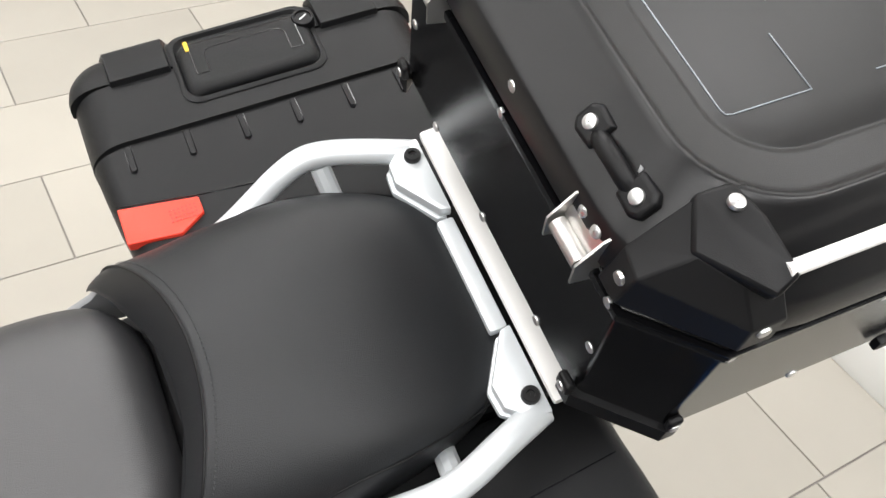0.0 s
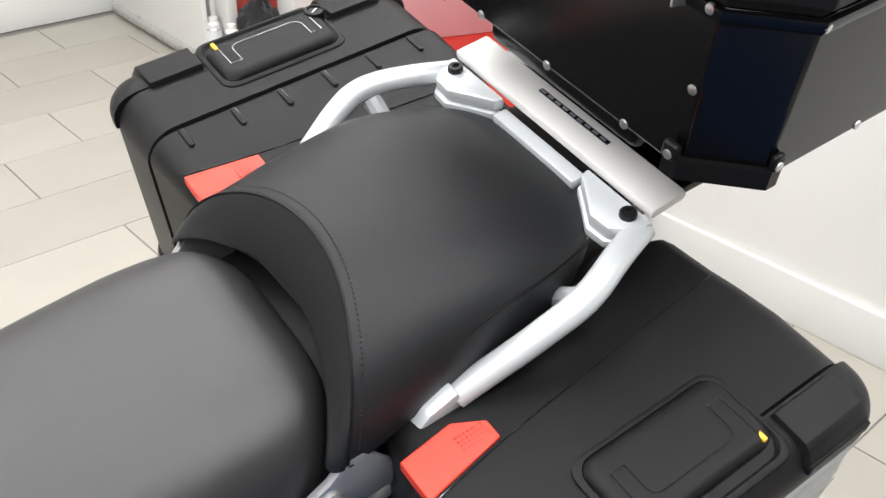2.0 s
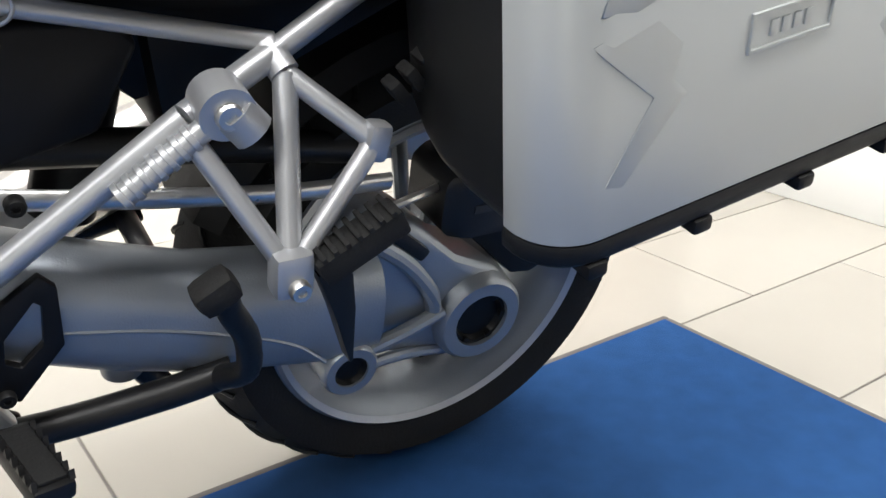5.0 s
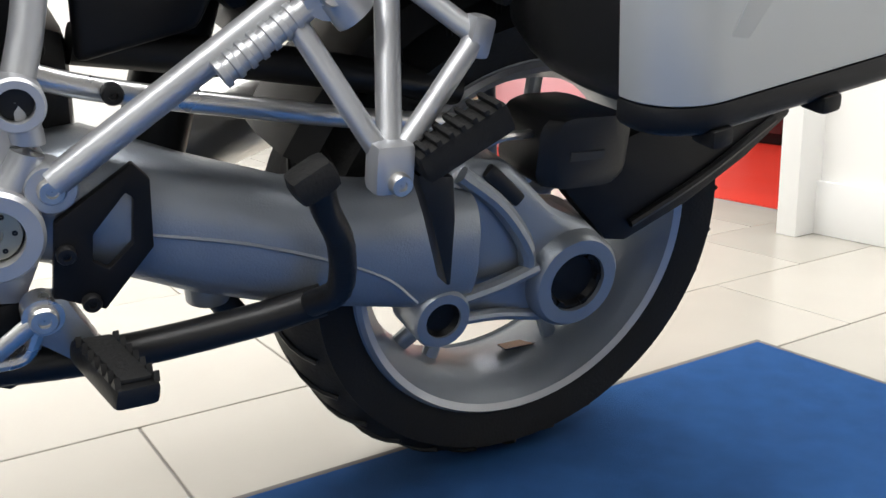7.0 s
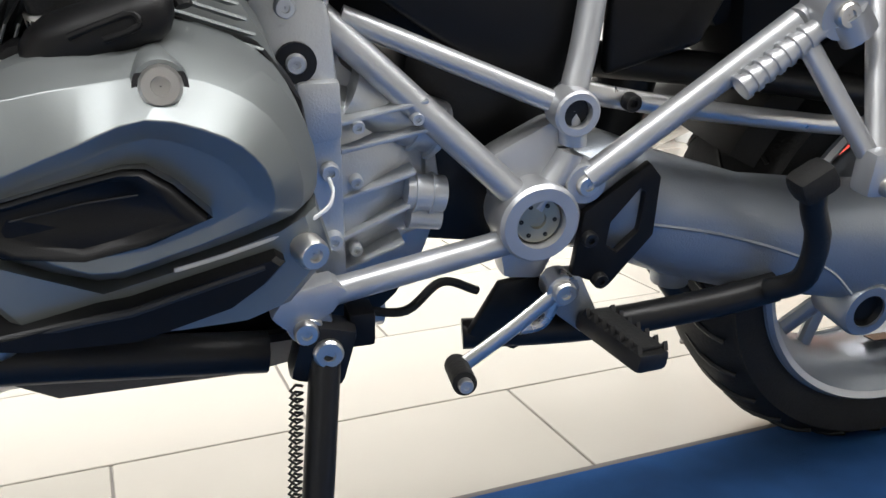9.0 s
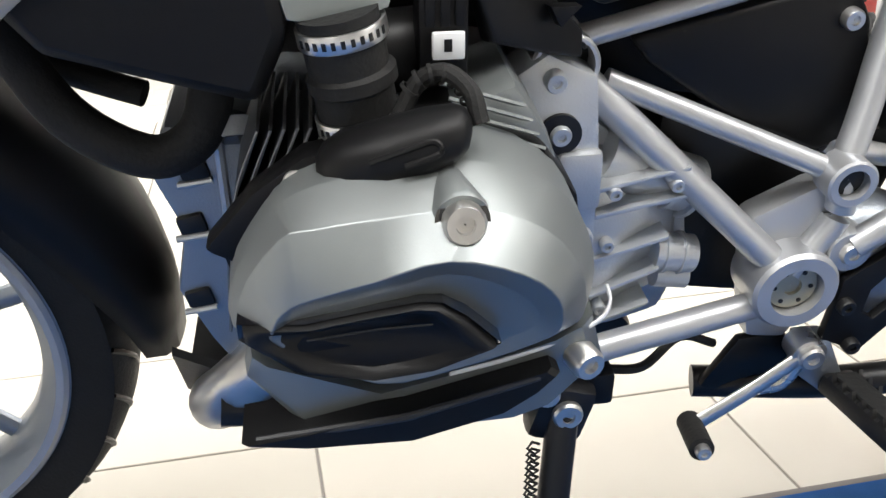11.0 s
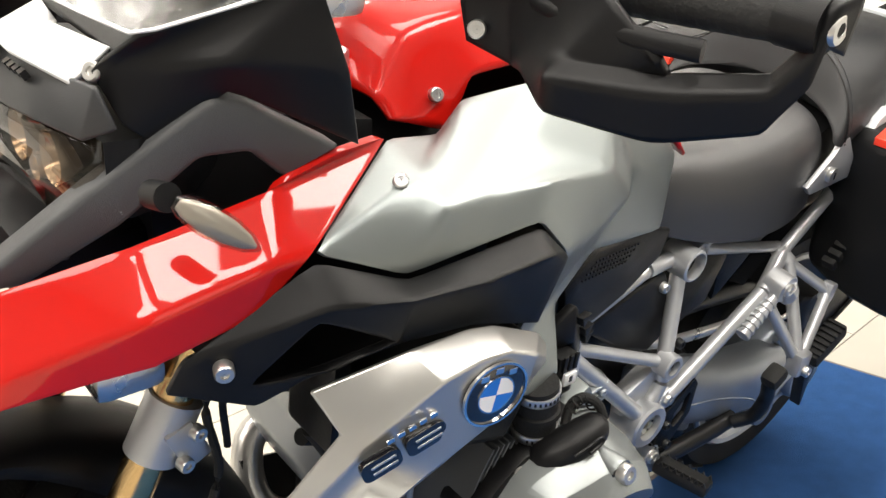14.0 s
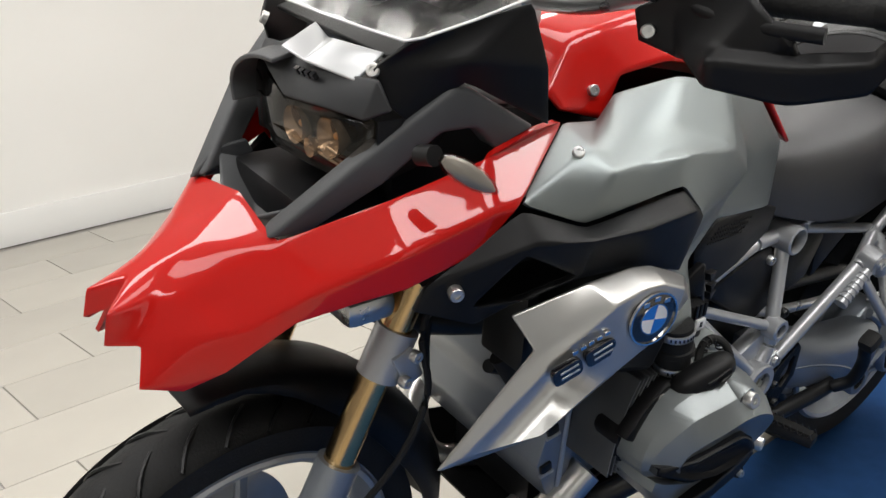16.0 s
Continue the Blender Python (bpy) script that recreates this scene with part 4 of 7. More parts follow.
part("top_yoke", prism([(-1.19, mid(-1.1) - 0.14), (-1.09, mid(-1.1) - 0.05), (-1.09, mid(-1.1) + 0.05), (-1.19, mid(-1.1) + 0.14), (-1.24, mid(-1.1) + 0.12), (-1.24, mid(-1.1) - 0.12)], 1.06, 1.085, "z", 0.006), ALU, BP, "silver fork yoke")
for s in (-1, 1):
    c = mid(-1.08)
    end, root = ((Vector((p.x, c + s * p.y, p.z)) if s < 0 else Vector((p.x + 0.06, c + s * p.y, p.z))) for p in (BAR_END, BAR_IN))
    grip = part("grip", rod(root, end, 0.0175, 24, 0.002), RUBBER, BP, "black ribbed rubber grip")
    for k in range(7):
        p = root.lerp(end, 0.12 + 0.12 * k)
        q = (end - root).normalized().to_track_quat("Y", "Z").to_matrix().to_4x4()
        part("grip_rib", moved(turned([(0.0174, -0.0045), (0.0177, -0.0035), (0.0177, 0.0035), (0.0174, 0.0045)], 24), Matrix.Translation(p) @ q), RUBBER, grip)
    part("grip_collar", rod(root.lerp(end, -0.16), root, 0.022, 24, 0.003), BLACK_PLASTIC, grip)
    part("bar_end", rod(end, end + Vector((0.002, s * 0.03, 0.001)), 0.019, 24, 0.004), BLACK_PLASTIC, grip, "black bar end weight")
    bolt(end + Vector((0.002, s * 0.032, 0.001)), (0.05, s, 0), 0.011, STEEL, grip)
    dx = 0.0 if s < 0 else 0.06
    part("switch_block", block((-1.125 + dx, min(c + s * 0.3, c + s * 0.36), 1.208), (-1.08 + dx, max(c + s * 0.3, c + s * 0.36), 1.256), 0.01), BLACK_PLASTIC, BP, "black handlebar switch block")
    part("lever", tube([(-1.13 + dx, c + s * 0.29, 1.226), (-1.14 + dx, c + s * 0.35, 1.212), (-1.135 + dx, c + s * 0.42, 1.212), (-1.12 + dx, c + s * 0.47, 1.214)], 0.008, 10, True, 0.7), BLACK_PLASTIC, BP, "black hand lever")
    res = part("fluid_reservoir", block((-1.17 + dx, min(c + s * 0.25, c + s * 0.32), 1.235), (-1.10 + dx, max(c + s * 0.25, c + s * 0.32), 1.28), 0.006), BLACK_PLASTIC, BP, "black square fluid reservoir")
    part("lid", block((-1.174 + dx, min(c + s * 0.246, c + s * 0.324), 1.281), (-1.096 + dx, max(c + s * 0.246, c + s * 0.324), 1.291), 0.003), BLACK_PLASTIC, res)
    part("mirror_stem", tube([(-1.11 + dx, c + s * 0.33, 1.26), (-1.1 + dx, c + s * 0.335, 1.33), (-1.11 + dx, c + s * 0.38, 1.43)], 0.008, 10), DARK_FRAME, BP)
    # hand guard: a mounting ear, a folded band out to the bar end and a fin above it
    GUARD = [(-1.172, 0.277, 1.205), (-1.165, 0.283, 1.172), (-1.158, 0.318, 1.202), (-1.152, 0.325, 1.163), (-1.16, 0.348, 1.192), (-1.165, 0.346, 1.166), (-1.172, 0.39, 1.19), (-1.188, 0.386, 1.178), (-1.178, 0.384, 1.152),
             (-1.135, 0.45, 1.194), (-1.145, 0.456, 1.182), (-1.138, 0.45, 1.146), (-1.098, 0.503, 1.205), (-1.108, 0.51, 1.197), (-1.1, 0.507, 1.168), (-1.098, 0.522, 1.232), (-1.106, 0.53, 1.228), (-1.1, 0.528, 1.204),
             (-1.1, 0.526, 1.262), (-1.108, 0.534, 1.258), (-1.103, 0.532, 1.235), (-1.082, 0.528, 1.268), (-1.082, 0.536, 1.264), (-1.082, 0.534, 1.228), (-1.16, 0.376, 1.263), (-1.158, 0.414, 1.234), (-1.15, 0.45, 1.206), (-1.165, 0.321, 1.228)]
    GUARD_FACES = [(0, 1, 3, 2), (2, 3, 5, 4), (4, 5, 8, 7, 6), (6, 7, 10, 9), (7, 8, 11, 10), (9, 10, 13, 12), (10, 11, 14, 13), (12, 13, 16, 15), (13, 14, 17, 16), (15, 16, 19, 18), (16, 17, 20, 19), (18, 19, 22, 21), (19, 20, 23, 22), (0, 2, 27), (2, 4, 24, 27), (4, 6, 25, 24), (6, 9, 26, 25)]
    hg = part("hand_guard", poly(bmesh.new(), [(x + dx + 0.02, c - 0.016 + s * (y - 0.02), z - 0.004) for x, y, z in GUARD], GUARD_FACES), BLACK_PLASTIC, BP, "matt black plastic hand guard", solid=0.007, offset=0, soft=0.6)
    bolt((-1.15 + dx, c - 0.016 + s * 0.276, 1.18), (-0.6, s * 0.6, 0.2), 0.0075, STEEL, hg)
part("cable", tube([(-1.16, -0.27, 1.225), (-1.19, -0.2, 1.225), (-1.23, -0.13, 1.2), (-1.25, -0.02, 1.13)], 0.005, 8), RUBBER, BP, "black control cable")
part("cable", tube([(-1.15, -0.28, 1.215), (-1.19, -0.2, 1.212), (-1.24, -0.11, 1.19), (-1.26, 0.0, 1.12)], 0.0045, 8), RUBBER, BP, "black control cable")
part("cable_joint", rod((-1.182, -0.225, 1.226), (-1.205, -0.175, 1.218), 0.0075, 12), STEEL, BP)


# seats
def seat_loft(stations, power=0.55, n=30):
    rings = []
    for x, w, zb, zt in stations:
        ring = []
        for k in range(n + 1):
            a = math.pi * k / n
            cy, sz = math.cos(a), math.sin(a)
            ring.append((x, w * math.copysign(abs(cy) ** power, cy), zb + (zt - zb) * sz ** power))
        rings.append(ring + [(x, -w * 0.5, zb - 0.002), (x, w * 0.5, zb - 0.002)])
    return loft(rings)


def dense(st, steps=4):
    p, q = spline([Vector(a[:3]) for a in st], steps), spline([Vector((a[3], a[4] if len(a) > 4 else a[2], 0)) for a in st], steps)
    return [(a.x, a.y, a.z, b.x, b.y) for a, b in zip(p, q)]


def arched_loft(stations, n=40):
    """A cushion with an arched underside; its front is rounder across, and its front corners reach forward."""
    rings = []
    for x, w, zb, zt, za in stations:
        ring = []
        ahead = max(0.0, min(1.0, (-0.03 - x) / 0.12))
        power = 0.55 + 0.45 * ahead
        for up, low in ((zt, 1), (za, -1)):
            for k in range(n + 1 if low > 0 else n - 1):
                a = math.pi * k / n if low > 0 else math.pi * (n - 1 - k) / n
                cy, sz = math.cos(a), math.sin(a)
                across = abs(cy) ** power
                ring.append((x - 0.055 * ahead * across ** 2, w * math.copysign(across, cy) * (1 if low > 0 else 0.985), zb + (up - zb) * sz ** power))
        rings.append(ring)
    return loft(rings)


RIDER = [(-0.632, 0.07, 0.81, 0.868), (-0.615, 0.1, 0.79, 0.884), (-0.56, 0.128, 0.768, 0.89), (-0.47, 0.15, 0.745, 0.889), (-0.38, 0.166, 0.738, 0.9), (-0.3, 0.17, 0.745, 0.914), (-0.235, 0.16, 0.765, 0.918), (-0.2, 0.13, 0.785, 0.905), (-0.185, 0.1, 0.8, 0.89)]
rider_seat = part("rider_seat", seat_loft([s[:4] for s in dense(RIDER)], 0.5), SEAT_SKIN_GREY, BP, "charcoal vinyl rider seat", 60)
PILLION = [(-0.176, 0.17, 0.872, 0.93, 0.924), (-0.173, 0.175, 0.869, 0.945, 0.92), (-0.166, 0.178, 0.868, 0.976, 0.912), (-0.16, 0.178, 0.868, 0.998, 0.906), (-0.157, 0.178, 0.868, 1.0045, 0.904), (-0.15, 0.178, 0.869, 1.0075, 0.9), (-0.12, 0.175, 0.882, 1.012, 0.885), (-0.08, 0.171, 0.905, 1.017, 0.89), (0.0, 0.164, 0.932, 1.02, 0.92), (0.07, 0.146, 0.948, 1.016, 0.94),
           (0.115, 0.12, 0.958, 1.008, 0.95), (0.14, 0.087, 0.966, 0.998, 0.96), (0.146, 0.062, 0.972, 0.99, 0.97)]
pillion = part("pillion_seat", arched_loft(dense(PILLION)), SEAT_SKIN, BP, "black vinyl pillion seat with stitched seams", 60)


def seat_seam(x, w, zb, zt, grow=0.0012, a0=3, a1=177, n=60):
    """A line across the front of the pillion seat, just proud of its skin."""
    out = []
    ahead = max(0.0, min(1.0, (-0.03 - x) / 0.12))
    power = 0.55 + 0.45 * ahead
    for k in range(n + 1):
        a = radians(a0 + (a1 - a0) * k / n)
        cy, sz = math.cos(a), math.sin(a)
        across = abs(cy) ** power
        out.append((x - 0.055 * ahead * across ** 2, (w + grow) * math.copysign(across, cy), zb + (zt - zb + grow) * abs(sz) ** power))
    return out


part("piping", tube(seat_seam(-0.1585, 0.178, 0.868, 1.0015), 0.0015, 6, False), BLACK_PLASTIC, pillion, "raised seam")
stitches = bmesh.new()
for k, p in enumerate(seat_seam(-0.148, 0.1778, 0.8695, 1.0083, 0.0003, 8, 172, 190)):
    if k % 2 == 0:
        merged(stitches, block((p[0] - 0.0004, p[1] - 0.0011, p[2] - 0.001), (p[0] + 0.0004, p[1] + 0.0011, p[2] + 0.0008)))
part("stitching", stitches, GREY_PLASTIC, pillion, "line of grey stitches")["kind"] = "stuff"


def seat_side(x, z):
    """How far the pillion seat reaches from the middle at this place on its side."""
    st = dense(PILLION)
    j = min(range(len(st) - 1), key=lambda i: abs(st[i][0] - x))
    x0, w, zb, zt, za = st[j]
    power = 0.55 + 0.45 * max(0.0, min(1.0, (-0.03 - x) / 0.12))
    f = max(0.0, min(1.0, (z - zb) / (zt - zb))) ** (1 / power)
    return w * max(0.0, 1 - f * f) ** (power / 2)


for s in (-1, 1):
    line = [(x, s * (seat_side(x, z) + 0.0008), z) for x, z in ((-0.15, 0.905), (-0.142, 0.932), (-0.12, 0.945), (-0.095, 0.953), (-0.07, 0.968), (-0.04, 0.98), (0.0, 0.986), (0.05, 0.987), (0.1, 0.985), (0.13, 0.982))]
    part("piping", tube(line, 0.0014, 6), BLACK_PLASTIC, pillion, "raised side seam")
part("seat_hinge", tube([(-0.2, 0.05, 0.88), (-0.2, 0.1, 0.875)], 0.012, 10, False), DARK_FRAME, BP)
part("seat_base", loft([[(x, w * c, z) for c, z in ((-1, z1), (1, z1), (0.9, z0), (-0.9, z0))] for x, w, z0, z1 in ((-0.62, 0.09, 0.74, 0.82), (-0.4, 0.12, 0.70, 0.75), (-0.22, 0.13, 0.70, 0.86), (0.0, 0.12, 0.83, 0.93), (0.16, 0.08, 0.92, 0.965))]), BLACK_PLASTIC, BP, "black seat base and tail")
part("tail_unit", loft([[(x, w * c, z) for c, z in ((-1, z1), (1, z1), (0.8, z0), (-0.8, z0))] for x, w, z0, z1 in ((-0.25, 0.08, 0.6, 0.7), (0.0, 0.08, 0.72, 0.83), (0.2, 0.085, 0.86, 0.95), (0.36, 0.07, 0.93, 0.99))]), BLACK_PLASTIC, BP, "black tail underside")

part("inner_mudguard", prism([(-0.34, 0.56), (-0.22, 0.66), (-0.05, 0.7), (0.12, 0.68), (0.25, 0.6), (0.3, 0.64), (0.25, 0.86), (-0.1, 0.86), (-0.36, 0.72)], -0.105, 0.105, "y", 0.02), BLACK_PLASTIC, BP, "black inner mudguard under the tail")

# grab rails, lock plates and clips
for s in (-1, 1):
    rail = part("grab_rail", tube([(-0.092, s * 0.176, 0.9), (-0.06, s * 0.183, 0.925), (-0.032, s * 0.191, 0.95), (-0.008, s * 0.197, 0.972), (0.018, s * 0.2, 0.99), (0.045, s * 0.195, 1.0), (0.085, s * 0.18, 1.009), (0.135, s * 0.162, 1.014)], 0.0132, 20, True, 1.15), RAIL_SILVER, BP, "pale silver cast grab rail")
    part("rail_clip", prism([(-0.15, 0.872), (-0.125, 0.868), (-0.085, 0.895), (-0.1, 0.918), (-0.13, 0.902)], s * 0.16, s * 0.187, "y", 0.004), RAIL_SILVER, rail, "silver bracket under the rail")
    part("rail_strut", tube([(0.035, s * 0.19, 0.985), (0.05, s * 0.15, 0.945), (0.06, s * 0.11, 0.93)], 0.012, 10), RAIL_SILVER, rail)
    plate = part("lock_plate", prism([(-0.288, 0.808), (-0.27, 0.793), (-0.153, 0.8), (-0.154, 0.835), (-0.196, 0.881), (-0.211, 0.881), (-0.23, 0.853)], min(s * 0.178, s * 0.168), max(s * 0.178, s * 0.168), "y", 0.003), FRAME_SILVER, BP, "silver bracket with a seat lock")
    if s < 0:
        part("lock_barrel", moved(turned([(0.0005, -0.006), (0.011, -0.006), (0.013, 0.0), (0.0135, 0.008), (0.0005, 0.008)], 24), Matrix.Translation((-0.226, -0.178, 0.821)) @ pose(0, 0, 0, 180, 0, 0)), STEEL, plate, "round dull metal key lock")
        # Keyway drawn as a black sliver for its shade.
        part("key_slot", moved(block((-0.0012, -0.001, -0.006), (0.0012, 0.001, 0.006)), Matrix.Translation((-0.226, -0.1865, 0.821))), BLACK_ENAMEL, plate)

# luggage rack
rack = part("rack_bar", moved(block((-0.012, -0.166, -0.006), (0.036, 0.172, 0.006), 0.004), pose(0.152, 0, 1.034, 0, -14, 0)), RACK_WHITE, BP, "pale aluminium luggage rack bar")
for s in (-1, 1):
    pts = [(0.14, s * 0.172), (0.118, s * 0.168), (0.098, s * 0.15), (0.096, s * 0.125), (0.128, s * 0.075), (0.14, s * 0.072)]
    pad = part("rack_pad", moved(prism(pts, -0.008, 0.008, "z", 0.004), pose(0.127, 0, 1.018, 0, -12, 0) @ pose(-0.127, 0, 0.0)), RAIL_SILVER, BP, "pale silver rack mounting pad")
    part("pad_lip", moved(prism([(x - 0.004, y * 1.0) for x, y in pts], -0.02, -0.009, "z", 0.004), pose(0.127, 0, 1.018, 0, -12, 0) @ pose(-0.127, 0, 0.0)), RAIL_SILVER, pad)
    bolt((0.124, s * 0.149, 1.027), (-0.2, 0, 1), 0.0095, DARK_FRAME, pad, "bolt", "dark socket screw", 0.005)
part("rack_step", moved(block((0.12, -0.07, -0.02), (0.14, 0.07, -0.006), 0.004), pose(0, 0, 1.02, 0, 0, 0) @ pose(0.127, 0, 0, 0, -12, 0) @ pose(-0.127, 0, 0)), RAIL_SILVER, BP, "pale silver step between the pads")
part("tail_cover", block((0.09, -0.1, 0.95), (0.2, 0.1, 0.992), 0.01), BLACK_PLASTIC, BP, "black tail cover under the rack")
part("warning_strip", moved(block((-0.003, -0.055, -0.0005), (0.003, 0.06, 0.0007)), pose(0.17, -0.01, 1.0455, 0, -14, 0)), BLACK_ENAMEL, rack, "black printed strip")
for k in range(9):
    part("print_bar", moved(block((-0.0016, -0.005, 0.0007), (0.0016, 0.0035, 0.0011)), pose(0.17, -0.055 + 0.0125 * k, 1.0455, 0, -14, 0)), CAST_GREY, rack)
part("rack_plate", moved(block((0.327, -0.15, 0.984), (0.56, 0.15, 0.996), 0.004), pose(0, 0, 0, 0, -8, 0)), BLACK_METAL, BP, "black carrier plate behind the rack bar")
part("rack_frame", moved(block((0.29, -0.12, 1.05), (0.56, 0.12, 1.078), 0.01), pose(0, 0, 0, 0, -8, 0)), BLACK_METAL, BP, "black luggage carrier under the box")

# trellis frame
def bar(a, b, r=0.0165, mat=FRAME_SILVER, label="", name="frame_tube"):
    return part(name, tube([a, b], r * 0.88, 18, False), mat, BP, label)


def mouth(at, r, inner, depth=0.03, name="tube_end", mat=FRAME_SILVER):
    """An open tube end that faces the left."""
    bm = turned([(inner, -depth), (r - 0.002, -depth), (r, -depth + 0.002), (r, depth), (inner, depth)], 32)
    end = part(name, moved(bm, Matrix.Translation(at)), mat, BP, "open round frame tube end")
    # Dark disc stands for the shade down the tube.
    part("inside", moved(turned([(0.0005, -depth * 0.3), (inner, -depth * 0.3), (inner, depth * 0.2), (0.0005, depth * 0.2)], 24), Matrix.Translation(at)), DARK_FRAME, end)
    return end


bar((-0.785, -0.13, 0.66), (-0.598, -0.17, 0.484), 0.0151)
bar((-0.75, -0.132, 0.643), (-0.562, -0.162, 0.566), 0.0112)
bar((-0.6, -0.17, 0.437), (-0.775, -0.198, 0.42), 0.0142)
part("frame_tube", tube([(-0.578, -0.168, 0.47), (-0.545, -0.165, 0.52), (-0.548, -0.163, 0.562), (-0.535, -0.15, 0.61), (-0.522, -0.135, 0.67), (-0.512, -0.125, 0.71)], 0.0128, 18), FRAME_SILVER, BP)
bar((-0.53, -0.176, 0.497), (-0.345, -0.186, 0.637), 0.0142)
bar((-0.345, -0.186, 0.637), (-0.25, -0.155, 0.677), 0.0142)
bar((-0.25, -0.155, 0.677), (-0.06, -0.145, 0.795), 0.0129)
bar((-0.465, -0.12, 0.718), (-0.255, -0.147, 0.679), 0.0108)
bar((-0.52, -0.115, 0.716), (-0.6, -0.125, 0.722), 0.0146)
bar((-0.59, -0.125, 0.722), (-0.775, -0.14, 0.682), 0.0108)
bar((-0.46, -0.12, 0.724), (-0.33, -0.13, 0.76), 0.0095)
mouth((-0.79, -0.13, 0.666), 0.027, 0.0225)
mouth((-0.511, -0.127, 0.716), 0.0265, 0.0225, 0.026)
mouth((-0.469, -0.118, 0.72), 0.0165, 0.0125, 0.016)
mouth((-0.55, -0.172, 0.562), 0.0215, 0.0135, 0.014)
pv = part("swingarm_pivot", moved(turned([(0.024, -0.022), (0.036, -0.022), (0.039, -0.018), (0.039, 0.03), (0.024, 0.03)], 40), Matrix.Translation((-0.578, -0.168, 0.46))), FRAME_SILVER, BP, "round silver pivot housing")
part("pivot_cap", moved(turned([(0.0005, -0.009), (0.008, -0.009), (0.0085, -0.012), (0.022, -0.012), (0.024, -0.008), (0.024, 0.02), (0.0005, 0.02)], 32), Matrix.Translation((-0.578, -0.168, 0.46))), BRASSY, pv, "dull brassy pivot cap")
for k in range(6):
    a = radians(60 * k)
    # Pin holes shown by their shade, as dark dots on the cap.
    part("pin_hole", moved(turned([(0.0005, -0.0128), (0.0022, -0.0128), (0.0022, -0.01), (0.0005, -0.01)], 10), Matrix.Translation((-0.578 + 0.0165 * math.cos(a), -0.168, 0.46 + 0.0165 * math.sin(a)))), DARK_FRAME, pv)
part("pivot_web", prism([(-0.61, 0.44), (-0.62, 0.52), (-0.56, 0.55), (-0.53, 0.51), (-0.545, 0.42), (-0.56, 0.385), (-0.6, 0.39)], -0.16, -0.13, "y", 0.008), FRAME_SILVER, BP, "silver cast frame plate")
for p in ((-0.532, -0.18, 0.492), (-0.8, -0.2, 0.415), (-0.795, -0.205, 0.392)):
    bolt(p, (0, -1, 0), 0.011, STEEL, BP)
    part("boss", moved(turned([(0.0005, -0.008), (0.019, -0.008), (0.0205, -0.004), (0.0205, 0.02), (0.0005, 0.02)], 24), Matrix.Translation((p[0], p[1] + 0.008, p[2]))), FRAME_SILVER, BP)
part("lower_mount", prism([(-0.83, 0.405), (-0.815, 0.43), (-0.775, 0.437), (-0.76, 0.425), (-0.775, 0.405), (-0.81, 0.385)], -0.21, -0.185, "y", 0.006), FRAME_SILVER, BP, "silver frame lug")

# passenger peg hanger
P1, P2, P3, P4 = (-0.253, -0.172, 0.66), (-0.19, -0.226, 0.612), (-0.279, -0.255, 0.512), (-0.345, -0.2, 0.625)
hang = part("peg_hanger", tube([P1, P2], 0.0098, 12, False), FRAME_SILVER, BP, "cast silver passenger peg hanger")
for a, b, r in ((P2, P3, 0.0098), (P1, P3, 0.0112), (P4, P3, 0.0098), (P1, (-0.262, -0.15, 0.678), 0.014)):
    part("hanger_arm", tube([a, b], r, 12, False), FRAME_SILVER, hang)
part("hanger_joint", moved(block((-0.011, -0.011, -0.018), (0.011, 0.011, 0.018), 0.006), pose(*P2, 0, 10, 0)), FRAME_SILVER, hang)
part("hanger_joint", moved(block((-0.018, -0.014, -0.02), (0.018, 0.014, 0.024), 0.007), pose(*P3, 0, 0, 0)), FRAME_SILVER, hang)
bolt((-0.277, -0.272, 0.504), (0, -1, 0), 0.01, STEEL, hang)
clampk = part("step_knuckle", rod((-0.318, -0.18, 0.652), (-0.318, -0.215, 0.648), 0.024, 24, 0.004), FRAME_SILVER, BP, "silver folding step knuckle")
bolt((-0.318, -0.216, 0.648), (0, -1, 0), 0.012, STEEL, clampk)
part("step_tongue", tube([(-0.312, -0.21, 0.648), (-0.295, -0.21, 0.628)], 0.019, 14, False, 0.7), FRAME_SILVER, clampk)
part("step_rod", tube([(-0.328, -0.203, 0.638), (-0.405, -0.205, 0.583)], 0.0105, 14, False), FRAME_SILVER, clampk, "ribbed silver folding step")
for k in range(7):
    p = Vector((-0.345, -0.203, 0.626)).lerp(Vector((-0.403, -0.205, 0.585)), k / 6)
    q = Vector((-0.077, -0.002, -0.055)).normalized().to_track_quat("Y", "Z").to_matrix().to_4x4()
    part("step_rib", moved(turned([(0.0104, -0.0032), (0.0128, -0.0024), (0.0128, 0.0024), (0.0104, 0.0032)], 16), Matrix.Translation(p) @ q), FRAME_SILVER, clampk)
peg = part("passenger_peg", moved(block((-0.045, -0.016, -0.014), (0.045, 0.016, 0.014), 0.006), pose(-0.218, -0.262, 0.535, 0, -28, 0)), RUBBER, BP, "black ribbed rubber passenger peg")
for k in range(7):
    part("peg_tooth", moved(block((-0.0025, -0.017, 0.0135), (0.0025, 0.017, 0.019), 0.001), pose(-0.218, -0.262, 0.535, 0, -28, 0) @ pose(-0.036 + 0.012 * k, 0, 0)), RUBBER, peg)
part("peg_stop", prism([(-0.255, 0.505), (-0.22, 0.5), (-0.215, 0.46), (-0.214, 0.395), (-0.218, 0.395), (-0.238, 0.46)], -0.26, -0.24, "y", 0.004), DARK_FRAME, peg, "black curved peg stop")
